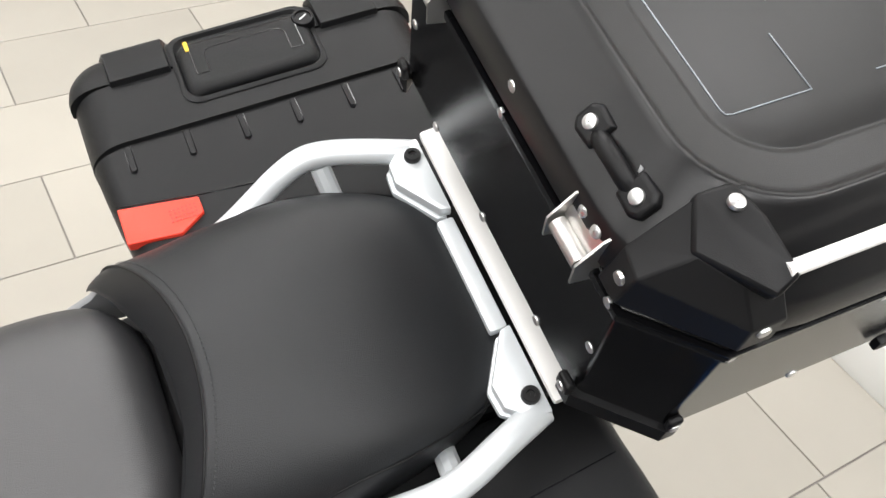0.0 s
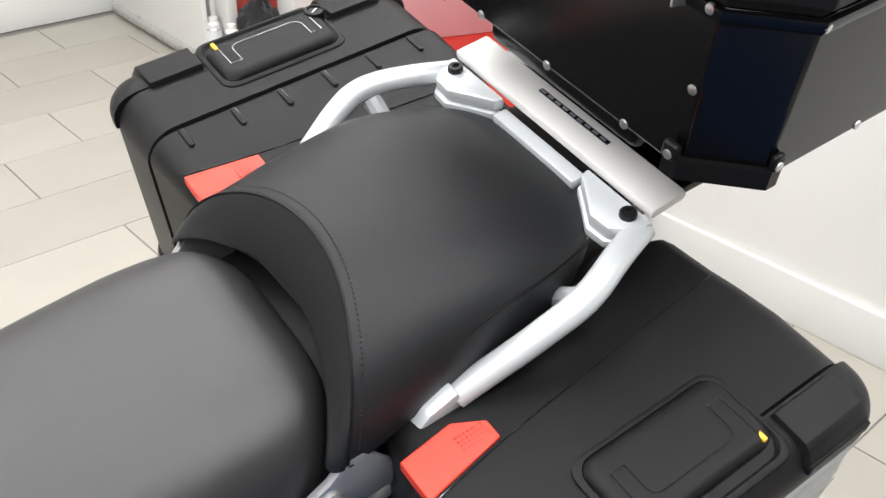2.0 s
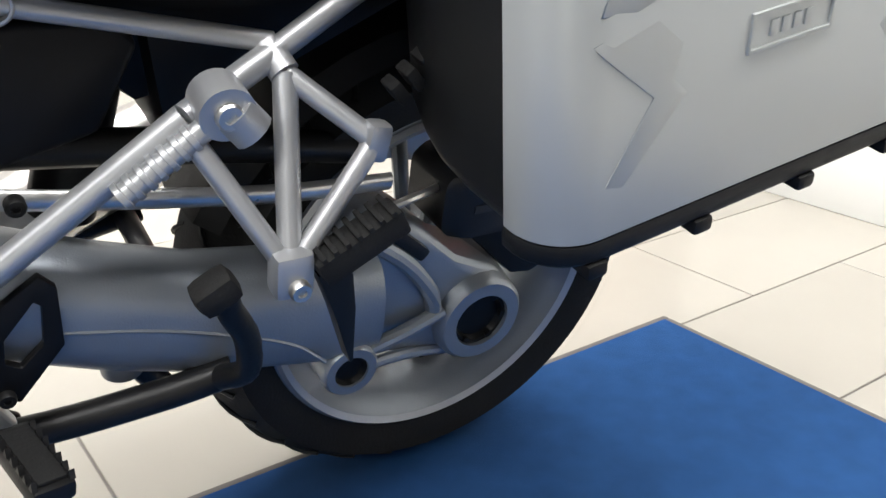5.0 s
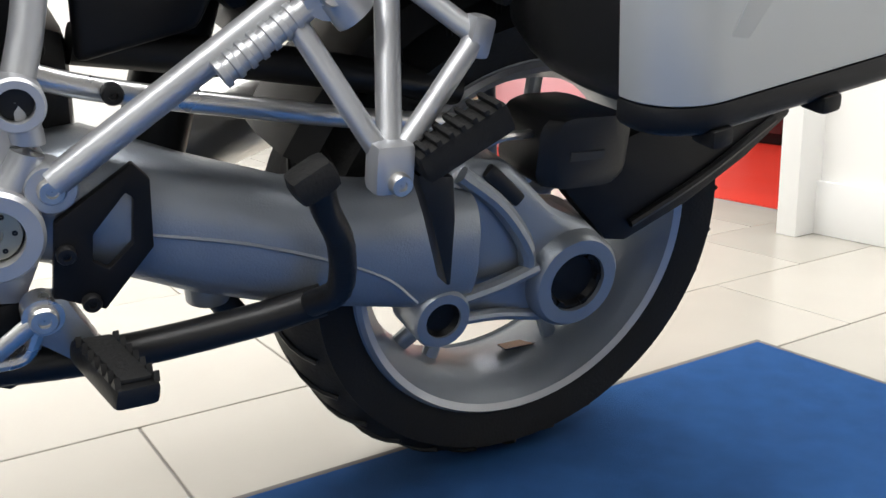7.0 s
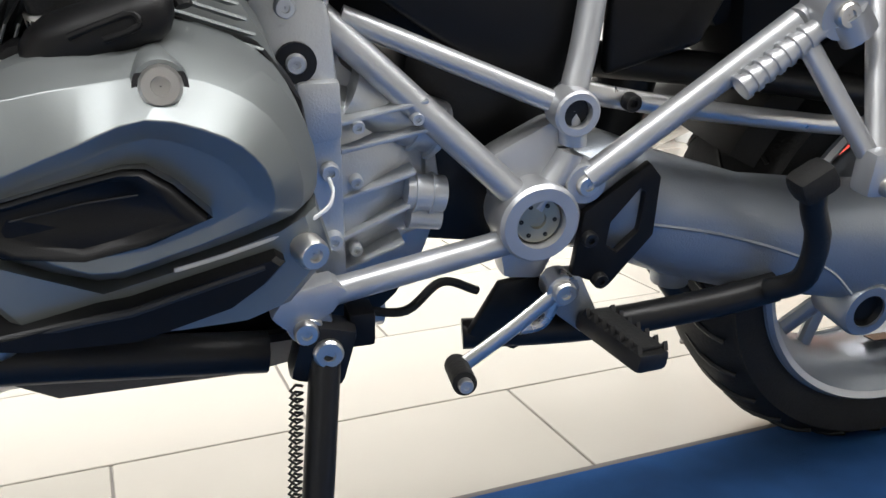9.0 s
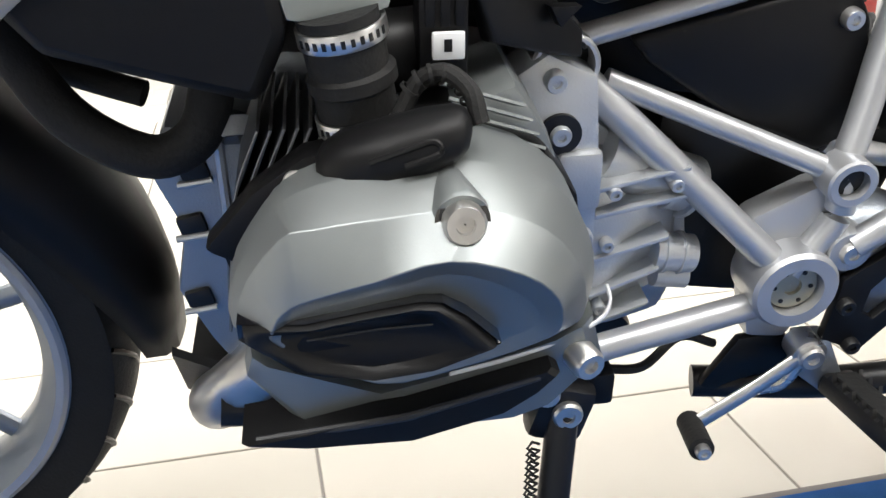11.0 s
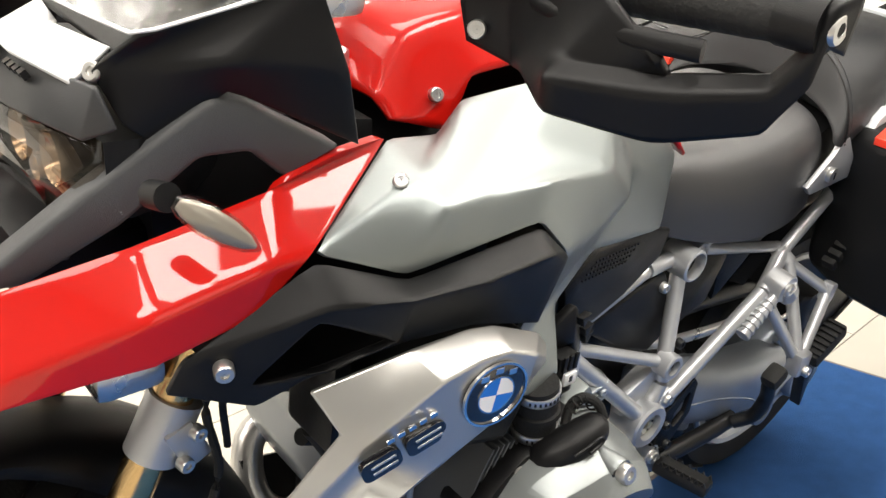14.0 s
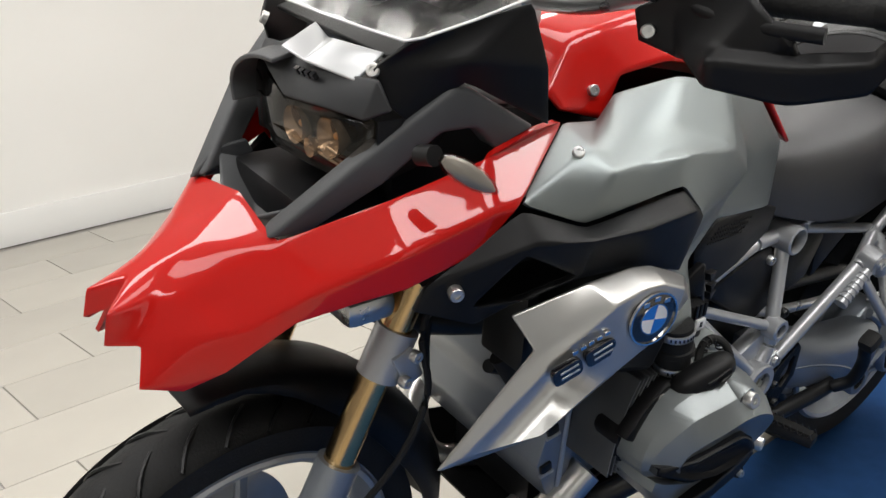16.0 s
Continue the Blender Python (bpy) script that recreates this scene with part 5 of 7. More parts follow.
# small rubber ratchet behind the hanger
for k in range(4):
    part("rubber_stop", moved(block((-0.006, -0.012, -0.012), (0.006, 0.012, 0.012), 0.003), pose(-0.158 + 0.014 * k, -0.2, 0.645 + 0.012 * k, 0, -40, 0)), RUBBER, BP)

# shaft drive swingarm and final drive
rings = []
for x, zc, h, yc, w in ((-0.555, 0.465, 0.05, -0.12, 0.045), (-0.5, 0.462, 0.062, -0.125, 0.05), (-0.42, 0.43, 0.063, -0.13, 0.05), (-0.33, 0.402, 0.062, -0.135, 0.05), (-0.25, 0.39, 0.064, -0.14, 0.05), (-0.19, 0.383, 0.068, -0.145, 0.046), (-0.14, 0.378, 0.06, -0.145, 0.04)):
    rings.append([(x, yc + w * math.copysign(abs(math.cos(a)) ** 0.7, math.cos(a)), zc + h * math.copysign(abs(math.sin(a)) ** 0.85, math.sin(a))) for a in (2 * math.pi * k / 24 for k in range(24))])
arm = part("swingarm", loft(rings), CAST_GREY, BP, "grey cast shaft drive swingarm", 50)
part("seam_rib", tube([(-0.47, -0.176, 0.445), (-0.38, -0.181, 0.425), (-0.3, -0.186, 0.398), (-0.245, -0.189, 0.372), (-0.21, -0.19, 0.34)], 0.0022, 6), CAST_GREY, arm)
part("drain_cup", moved(turned([(0.016, -0.01), (0.02, -0.01), (0.022, 0.012), (0.016, 0.012)], 20), pose(-0.405, -0.14, 0.365, 90, 0, 0)), CAST_GREY, arm)
drive = part("final_drive", prism([(-0.19, 0.43), (-0.14, 0.467), (-0.09, 0.462), (-0.03, 0.405), (0.035, 0.372), (0.062, 0.33), (0.055, 0.28), (0.02, 0.255), (-0.05, 0.265), (-0.106, 0.286), (-0.15, 0.283), (-0.19, 0.31)], -0.15, -0.06, "y", 0.016, 3), CAST_GREY, BP, "grey cast final drive housing")
part("drive_hub", moved(turned([(0.036, -0.168), (0.052, -0.168), (0.057, -0.162), (0.062, -0.125), (0.07, -0.07), (0.036, -0.07)], 40), Matrix.Translation((0.004, 0, 0.316))), CAST_GREY, drive)
part("hub_cap", moved(turned([(0.0005, -0.155), (0.028, -0.155), (0.032, -0.162), (0.0358, -0.162), (0.0358, -0.09), (0.0005, -0.09)], 36), Matrix.Translation((0.004, 0, 0.316))), BLACK_PLASTIC, drive, "black hollow axle cap")
for k in range(6):
    a = radians(60 * k)
    part("cap_rib", moved(block((0.029, -0.164, -0.004), (0.035, -0.153, 0.004)), Matrix.Translation((0.004, 0, 0.316)) @ pose(0, 0, 0, 0, math.degrees(a), 0)), BLACK_PLASTIC, drive)
part("link_eye", moved(turned([(0.02, -0.187), (0.03, -0.187), (0.033, -0.182), (0.033, -0.13), (0.02, -0.13)], 32), Matrix.Translation((-0.176, 0, 0.311))), CAST_GREY, drive)
part("eye_plug", moved(turned([(0.0005, -0.178), (0.016, -0.178), (0.02, -0.184), (0.02, -0.14), (0.0005, -0.14)], 28), Matrix.Translation((-0.176, 0, 0.311))), BLACK_PLASTIC, drive, "black rubber plug")
part("drive_rib", tube([(-0.15, -0.172, 0.325), (-0.1, -0.165, 0.33), (-0.05, -0.158, 0.34)], 0.009, 10), CAST_GREY, drive)
part("drive_rib", tube([(-0.15, -0.15, 0.455), (-0.105, -0.156, 0.42), (-0.07, -0.158, 0.375), (-0.06, -0.156, 0.345)], 0.01, 10), CAST_GREY, drive)
part("drive_rib", tube([(-0.15, -0.168, 0.298), (-0.09, -0.155, 0.287), (-0.03, -0.148, 0.272)], 0.007, 10), CAST_GREY, drive)
# A dark block does for the slot's inner shade.
part("drive_slot", moved(block((-0.03, -0.006, -0.009), (0.03, 0.006, 0.009), 0.008), pose(-0.098, -0.15, 0.438, 0, 42, 0)), DARK_FRAME, drive)
part("torque_rod", tube([(-0.55, -0.13, 0.575), (-0.47, -0.13, 0.553), (-0.25, -0.12, 0.512), (-0.1, -0.1, 0.49)], 0.0105, 12, True, 0.6), ALU, BP, "light alloy torque rod")
part("inner_rod", tube([(-0.5, -0.09, 0.585), (-0.3, -0.08, 0.555), (-0.12, -0.07, 0.52)], 0.018, 12), DARK_FRAME, BP)
bolt((-0.476, -0.142, 0.555), (0, -1, 0), 0.009, DARK_FRAME, BP)

# rear caliper, hugger and plate arm
cal = part("rear_caliper", loft([[(x, y, z) for x, z in rounded(x0, x1, 0.42, 0.5, 0.018, 3)] for y, x0, x1 in ((-0.14, -0.03, 0.06), (-0.13, -0.045, 0.075), (-0.05, -0.045, 0.06), (-0.04, -0.03, 0.05))]), DARK_FRAME, BP, "black rear brake caliper")
part("caliper_print", block((-0.01, -0.1415, 0.452), (0.035, -0.1405, 0.462)), GREY_PLASTIC, cal, "small grey printed mark")
part("brake_line", tube([(-0.13, -0.13, 0.47), (-0.1, -0.14, 0.487), (-0.06, -0.12, 0.48), (-0.03, -0.1, 0.475)], 0.005, 8), STEEL, cal, "braided brake line")
part("plate_arm", prism([(0.03, 0.45), (0.0, 0.41), (0.07, 0.34), (0.1, 0.335), (0.19, 0.375), (0.27, 0.425), (0.335, 0.48), (0.3, 0.51), (0.2, 0.5), (0.1, 0.475)], -0.125, -0.1, "y", 0.008), BLACK_PLASTIC, BP, "black rear splash guard arm")
part("arm_rib", tube([(0.1, -0.128, 0.36), (0.2, -0.128, 0.41), (0.3, -0.128, 0.475)], 0.006, 8), DARK_FRAME, BP)
part("splash_guard", prism([(0.3, 0.5), (0.37, 0.53), (0.372, 0.48), (0.345, 0.455)], -0.085, 0.085, "y", 0.008), BLACK_PLASTIC, BP, "black splash guard flap")
rings = []
for k in range(13):
    a = radians(60 + 95 * k / 12)
    r = 0.345
    rings.append([((r - d) * math.cos(a), w, 0.318 + (r - d) * math.sin(a)) for w, d in ((-0.085, 0.03), (-0.07, 0.004), (0, -0.004), (0.07, 0.004), (0.085, 0.03), (0.07, 0.01), (0, 0.002), (-0.07, 0.01))])
part("rear_hugger", loft(rings), BLACK_PLASTIC, BP, "black mudguard over the rear tyre")
part("rear_shock", rod((-0.42, 0.02, 0.45), (-0.36, 0.02, 0.68), 0.035, 20), DARK_FRAME, BP)

# boxer engine
CC = (-0.925, 0.605)


def shrunk(pts, k, c=CC):
    return [(c[0] + (x - c[0]) * k, c[1] + (z - c[1]) * k) for x, z in pts]


# outlines of the head cover from the joint outwards: (x, z, reach)
BACK = [(-1.03, 0.542), (-1.04, 0.586), (-1.014, 0.634), (-0.987, 0.656), (-0.942, 0.669), (-0.887, 0.674), (-0.832, 0.651), (-0.805, 0.611), (-0.798, 0.562), (-0.82, 0.54), (-0.9, 0.515), (-0.95, 0.503)]
SHOULDER = [(-1.03, 0.544, 0.3), (-1.038, 0.586, 0.298), (-1.01, 0.634, 0.3), (-0.99, 0.655, 0.302), (-0.944, 0.668, 0.306), (-0.887, 0.671, 0.304), (-0.832, 0.647, 0.298), (-0.805, 0.609, 0.298), (-0.799, 0.564, 0.298), (-0.822, 0.544, 0.3), (-0.9, 0.519, 0.3), (-0.95, 0.507, 0.3)]
FOLD = [(-1.02, 0.552, 0.316), (-1.031, 0.587, 0.311), (-1.001, 0.641, 0.332), (-0.98, 0.648, 0.335), (-0.942, 0.655, 0.34), (-0.887, 0.659, 0.342), (-0.844, 0.64, 0.34), (-0.82, 0.608, 0.337), (-0.813, 0.568, 0.33), (-0.831, 0.552, 0.328), (-0.9, 0.53, 0.326), (-0.95, 0.518, 0.318)]
RIDGE = [(-1.006, 0.566, 0.338), (-1.009, 0.585, 0.341), (-0.998, 0.6, 0.344), (-0.977, 0.611, 0.35), (-0.947, 0.625, 0.359), (-0.906, 0.642, 0.369), (-0.862, 0.628, 0.368), (-0.84, 0.605, 0.363), (-0.834, 0.575, 0.352), (-0.848, 0.563, 0.35), (-0.9, 0.545, 0.348), (-0.95, 0.534, 0.342)]
INNER = [(-1.0, 0.566, 0.337), (-1.001, 0.58, 0.338), (-0.993, 0.591, 0.34), (-0.974, 0.601, 0.345), (-0.945, 0.613, 0.353), (-0.906, 0.628, 0.36), (-0.87, 0.614, 0.359), (-0.852, 0.595, 0.354), (-0.848, 0.58, 0.35), (-0.86, 0.57, 0.348), (-0.903, 0.553, 0.346), (-0.95, 0.545, 0.339)]
INSERT = [(-1.034, 0.574), (-0.991, 0.59), (-0.957, 0.601), (-0.922, 0.611), (-0.909, 0.611), (-0.894, 0.6), (-0.873, 0.575), (-0.912, 0.561), (-0.951, 0.55), (-0.998, 0.552), (-1.034, 0.562)]
LOWER_GUARD = [(-1.04, 0.489), (-1.0, 0.494), (-0.951, 0.505), (-0.93, 0.507), (-0.834, 0.532), (-0.828, 0.527), (-0.84, 0.514), (-0.863, 0.498), (-0.927, 0.48), (-1.0, 0.482)]
LOWER_HEAD = [(-1.035, 0.53), (-1.03, 0.545), (-0.95, 0.51), (-0.9, 0.522), (-0.82, 0.547), (-0.801, 0.558), (-0.791, 0.52), (-0.822, 0.484), (-0.849, 0.474), (-0.9, 0.472), (-1.0, 0.48)]


def reach(x):
    """How far the black guard on the head cover stands from the middle."""
    marks = ((-1.05, 0.308), (-1.0, 0.344), (-0.9, 0.365), (-0.86, 0.358), (-0.8, 0.338))
    for (x0, y0), (x1, y1) in zip(marks, marks[1:]):
        if x <= x1:
            return y0 + (y1 - y0) * max(0.0, (x - x0) / (x1 - x0))
    return 0.338


def along(at, way):
    return Matrix.Translation(at) @ Vector(way).normalized().to_track_quat("Y", "Z").to_matrix().to_4x4()


def eased(ring, steps=3):
    """A closed outline with curved runs between its corners."""
    n, out = len(ring), []
    for k in range(n):
        a, b, c, d = (Vector(ring[(k + j) % n]) for j in (-1, 0, 1, 2))
        for q in range(steps):
            f = q / steps
            out.append(tuple(0.5 * (2 * b + (c - a) * f + (2 * a - 5 * b + 4 * c - d) * f * f + (3 * b - a - 3 * c + d) * f ** 3)))
    return out


BOOT_LEAN = pose(0, 0, 0, 0, -8.5, 0)
for s in (-1, 1):
    rings = [[(x, s * 0.252, z) for x, z in BACK]] + [[(x, s * y, z) for x, z, y in line] for line in (SHOULDER, FOLD, RIDGE, INNER)]
    head = part("cylinder_head_cover", loft([eased(r) for r in rings]), HEAD_GREY, BP, "satin grey boxer cylinder head cover", 60, bevel=0.004, segments=3)
    # The groove's shade is a black rim, not a cut.
    part("insert_groove", loft([[(x, s * (reach(x) - 0.03), z) for x, z in INSERT], [(x, s * (reach(x) + 0.0015), z) for x, z in INSERT], [(x, s * (reach(x) - 0.001), z) for x, z in shrunk(INSERT, 0.97, (-0.95, 0.58))]]), BLACK_ENAMEL, head, "black rim for the shaded groove round the panel", 30)
    bar_g = part("cover_insert", loft([[(x, s * (reach(x) + d), z) for x, z in shrunk(INSERT, k, (-0.95, 0.58))] for d, k in ((-0.004, 0.965), (0.004, 0.95), (0.006, 0.91), (0.005, 0.8), (-0.0005, 0.72))]), BLACK_PLASTIC, head, "matt black raised panel with a sunk middle", 60)
    part("insert_line", tube([(x, s * (reach(x) + 0.0004), z) for x, z in ((-0.99, 0.577), (-0.945, 0.589), (-0.915, 0.594))], 0.0007, 5, False), GREY_PLASTIC, bar_g)
    part("head_underside", loft([[(x, s * y, z) for x, z in shrunk(LOWER_HEAD, k, (-0.91, 0.515))] for y, k in ((0.2, 0.95), (0.3, 1.0), (0.318, 0.98), (0.326, 0.9))]), HEAD_GREY, head, "satin grey underside of the head", 40)
    low = part("cover_guard", loft([[(x, s * y, z) for x, z in shrunk(LOWER_GUARD, k, (-0.93, 0.5))] for y, k in ((0.3, 1.0), (0.338, 1.0), (0.342, 0.96))]), BLACK_PLASTIC, head, "black lower cover guard", 30)
    part("guard_ridge", tube([(-1.03, s * 0.336, 0.488), (-0.952, s * 0.342, 0.501), (-0.93, s * 0.342, 0.503), (-0.842, s * 0.34, 0.526)], 0.0032, 8, False, 0.8), GREY_PLASTIC, low, "dark grey ridge along the guard")
    part("guard_edge", tube([(-0.792, s * 0.306, 0.572), (-0.79, s * 0.312, 0.562), (-0.797, s * 0.318, 0.553), (-0.822, s * 0.324, 0.543), (-0.86, s * 0.326, 0.532), (-0.9, s * 0.325, 0.522)], 0.0018, 8, True, 0.7), WHITE_ENAMEL, head, "pale edge strip")
    # bolt boss let into the cover's top
    part("bolt_boss", loft([[tuple(Vector((x, s * y, z)) + Vector((r * math.cos(a), 0, r * math.sin(a)))) for a in (2 * math.pi * k / 24 for k in range(24))] for x, y, z, r in ((-0.902, 0.28, 0.666, 0.008), (-0.899, 0.315, 0.66, 0.011), (-0.896, 0.341, 0.655, 0.0168), (-0.8955, 0.345, 0.654, 0.0162))]), HEAD_GREY, head, "", 50)
    # Black disc paints the shade of the well round the bolt.
    part("well_ring", moved(turned([(0.0005, -0.001), (0.0162, -0.001), (0.0162, 0.0016), (0.0005, 0.0016)], 28), along((-0.8955, s * 0.3455, 0.654), (0, s, 0.25))), BLACK_ENAMEL, head, "black disc for the shade round the bolt")
    bolt((-0.8953, s * 0.35, 0.6555), (0.0, s, 0.3), 0.0128, STEEL, head, "bolt", "large socket bolt", 0.009)
    bolt((-0.81, s * 0.332, 0.53), (0.3, s, 0), 0.0115, STEEL, head, "bolt", "", 0.009)
    # rounded black plug cover above the head, with a sunk grip and a lead
    line = [(-0.977, 0.281, 0.661, 0.006), (-0.972, 0.282, 0.662, 0.013), (-0.96, 0.286, 0.666, 0.0185), (-0.935, 0.292, 0.673, 0.0205), (-0.91, 0.296, 0.681, 0.0195), (-0.893, 0.297, 0.686, 0.0165), (-0.886, 0.296, 0.688, 0.012), (-0.883, 0.295, 0.689, 0.005)]
    plug = part("plug_cover", loft([[(x, s * (y + 1.15 * r * math.cos(a)), z + r * math.copysign(abs(math.sin(a)) ** 0.8, math.sin(a))) for a in (2 * math.pi * k / 24 for k in range(24))] for x, y, z, r in line]), BLACK_PLASTIC, BP, "rounded black spark plug cover", 60)
    part("cover_rib", tube([(-0.945, s * 0.3125, 0.677), (-0.925, s * 0.3155, 0.685), (-0.908, s * 0.316, 0.69), (-0.905, s * 0.318, 0.683), (-0.925, s * 0.3185, 0.676)], 0.0022, 8), BLACK_PLASTIC, plug)
    part("plug_lead", tube([(-0.925, s * 0.275, 0.686), (-0.912, s * 0.268, 0.706), (-0.896, s * 0.272, 0.714), (-0.882, s * 0.284, 0.706), (-0.877, s * 0.294, 0.689)], 0.0058, 10), RUBBER, BP, "black ribbed plug lead")
    for k in range(7):
        a = radians(20 + 20 * k)
        part("lead_rib", moved(turned([(0.0055, -0.0012), (0.0068, -0.0012), (0.0068, 0.0012), (0.0055, 0.0012)], 14), along((-0.901 + 0.0215 * math.cos(a), s * (0.278 - 0.006 * math.sin(a)), 0.689 + 0.0245 * math.sin(a)), (-math.sin(a), 0, math.cos(a)))), RUBBER, plug)
    bolt((-0.99, s * 0.272, 0.6465), (-0.2, s, 0.3), 0.0088, STEEL, BP)
    part("bolt_pad", moved(turned([(0.0005, -0.012), (0.0135, -0.012), (0.0145, -0.004), (0.013, 0.0), (0.0005, 0.0)], 24), along((-0.99, s * 0.268, 0.6455), (-0.2, s, 0.3))), BLACK_PLASTIC, BP)
    part("head_gasket", prism(shrunk(BACK, 1.05, (-0.9, 0.595)) , s * 0.205, s * 0.256, "y", 0.008), BLACK_PLASTIC, BP, "black seam behind the head cover")
    part("gasket_arm", prism([(-1.055, 0.6), (-1.02, 0.64), (-0.985, 0.664), (-0.94, 0.672), (-0.94, 0.65), (-0.985, 0.64), (-1.03, 0.585)], s * 0.25, s * 0.275, "y", 0.006), BLACK_PLASTIC, BP, "black bracket along the cover's edge")
    part("cylinder_head", prism([(-1.02, 0.53), (-1.02, 0.63), (-0.99, 0.66), (-0.86, 0.67), (-0.83, 0.65), (-0.82, 0.56), (-0.9, 0.5), (-1.0, 0.5)], s * 0.16, s * 0.212, "y", 0.006), FIN_DARK, BP)
    rear_head = part("head_rear", prism([(-0.9, 0.672), (-0.845, 0.692), (-0.822, 0.655), (-0.803, 0.6), (-0.8, 0.54), (-0.86, 0.54), (-0.9, 0.6)], min(s * 0.15, s * 0.245), max(s * 0.15, s * 0.245), "y", 0.008), HEAD_GREY, BP, "pale grey finned rear of the cylinder head")
    for k in range(5):
        part("cooling_fin", moved(prism([(-0.03, -0.008), (0.022, 0.004), (0.028, 0.0), (-0.03, -0.012)], -0.001, 0.001, "z"), pose(-0.868 + 0.005 * k, s * 0.252, 0.688 - 0.0105 * k, 35 * s, 14, 6 * s)), HEAD_GREY, rear_head, "thin bright cooling fin" if k == 0 else "")
    for k in range(9):
        x = -1.05 + 0.0085 * k
        edge = [(x, 0.515), (x + 0.006, 0.575), (x + 0.018, 0.63), (x + 0.036, 0.672)]
        part("cooling_fin", prism(edge + [(px + 0.0022, pz) for px, pz in reversed(edge)], min(s * (0.15 + 0.002 * k), s * 0.25), max(s * (0.15 + 0.002 * k), s * 0.25), "y"), FIN_DARK, BP, "dark cooling fin" if k == 0 else "")
        # A thin line of paler metal along each fin.
        part("fin_edge", tube([(px + 0.0011, s * 0.2502, pz) for px, pz in edge], 0.0009, 6), FIN_EDGE, BP, "paler fin edge" if k == 0 else "")
    part("cylinder", prism([(-1.02, 0.5), (-1.02, 0.65), (-0.85, 0.65), (-0.85, 0.5)], s * 0.12, s * 0.2, "y", 0.02), CAST_GREY, BP)
    # intake stub with two clips
    duct = part("intake_boot", tube([(-0.958, s * 0.249, 0.747), (-0.953, s * 0.25, 0.715), (-0.942, s * 0.247, 0.64)], 0.0255, 24, False), RUBBER, BP, "black rubber intake boot")
    part("boot_rib", moved(turned([(0.024, -0.008), (0.0285, -0.004), (0.0285, 0.004), (0.024, 0.008)], 36), pose(-0.951, s * 0.2495, 0.706) @ BOOT_LEAN @ pose(0, 0, 0, 90, 0, 0)), RUBBER, duct)
    for x, z in ((-0.9555, 0.7355), (-0.9475, 0.6775)):
        ring_m = pose(x, s * 0.2485, z) @ BOOT_LEAN
        part("hose_clip", moved(turned([(0.0262, -0.0058), (0.0278, -0.0058), (0.0282, -0.005), (0.0282, 0.005), (0.0278, 0.0058), (0.0262, 0.0058)], 40), ring_m @ pose(0, 0, 0, 90, 0, 0)), ALU, duct, "perforated metal hose clip")
        for k in range(11):
            a = radians(-150 + 12 * k)
            # Perforations are dark blocks that paint the shade in them.
            part("clip_slot", moved(block((-0.0013, -0.0006, -0.0024), (0.0013, 0.0006, 0.0024)), ring_m @ Matrix.Translation((0.0281 * math.cos(a), 0.0281 * math.sin(a) * -s, 0)) @ pose(0, 0, 0, 0, 0, -s * (math.degrees(a) + 90))), DARK_FRAME, duct)
    part("throttle_body", rod((-0.945, s * 0.2, 0.70), (-0.89, s * 0.19, 0.70), 0.028, 20, 0.004), DARK_FRAME, BP)
    conn = part("connector", block((-0.908, min(s * 0.205, s * 0.238), 0.692), (-0.876, max(s * 0.205, s * 0.238), 0.75), 0.004), BLACK_PLASTIC, BP, "black plug connector")
    part("connector_tab", block((-0.9, min(s * 0.2385, s * 0.244), 0.71), (-0.879, max(s * 0.2385, s * 0.244), 0.728), 0.002), CAN_WHITE, conn, "white connector tab")
    # Dark patch for the shaded hole in the tab.
    part("tab_hole", block((-0.8925, min(s * 0.244, s * 0.2446), 0.716), (-0.8875, max(s * 0.244, s * 0.2446), 0.724)), DARK_FRAME, conn)
    for k in range(3):
        part("connector_rib", block((-0.904 + 0.0095 * k, min(s * 0.2385, s * 0.242), 0.731), (-0.898 + 0.0095 * k, max(s * 0.2385, s * 0.242), 0.753), 0.001), BLACK_PLASTIC, conn)
part("crankcase", prism([(-1.06, 0.42), (-1.07, 0.62), (-1.0, 0.68), (-0.84, 0.68), (-0.80, 0.62), (-0.78, 0.42), (-0.85, 0.38), (-1.0, 0.38)], -0.13, 0.13, "y", 0.02), CAST_GREY, BP, "grey cast engine case")
fc = part("front_cover", prism([(-1.089, 0.638), (-1.104, 0.595), (-1.087, 0.546), (-1.1, 0.49), (-1.08, 0.439), (-1.065, 0.41), (-1.03, 0.41), (-1.016, 0.6), (-1.03, 0.632)], -0.16, 0.16, "y", 0.008), CAST_GREY, BP, "grey finned front engine cover")
for x, z in ((-1.071, 0.601), (-1.079, 0.554), (-1.083, 0.484)):
    # Dark block in place of a shaded recess.
    part("cover_pocket", moved(block((-0.011, -0.004, -0.009), (0.011, 0.004, 0.009), 0.004), pose(x, -0.161, z, 0, -12, 0)), DARK_FRAME, fc)
    part("pocket_lip", tube([(x - 0.013, -0.164, z - 0.011), (x + 0.013, -0.164, z - 0.008)], 0.003, 8, False), GEAR_ALU, fc)
part("cover_ridge", tube([(-1.05, -0.162, 0.63), (-1.052, -0.162, 0.42)], 0.004, 8, False), GEAR_ALU, fc)
part("column_rim", moved(turned([(0.0175, -0.004), (0.021, -0.004), (0.021, 0.01), (0.0175, 0.01)], 28), pose(-1.033, -0.163, 0.628, 50, 0, 0)), GEAR_ALU, fc)
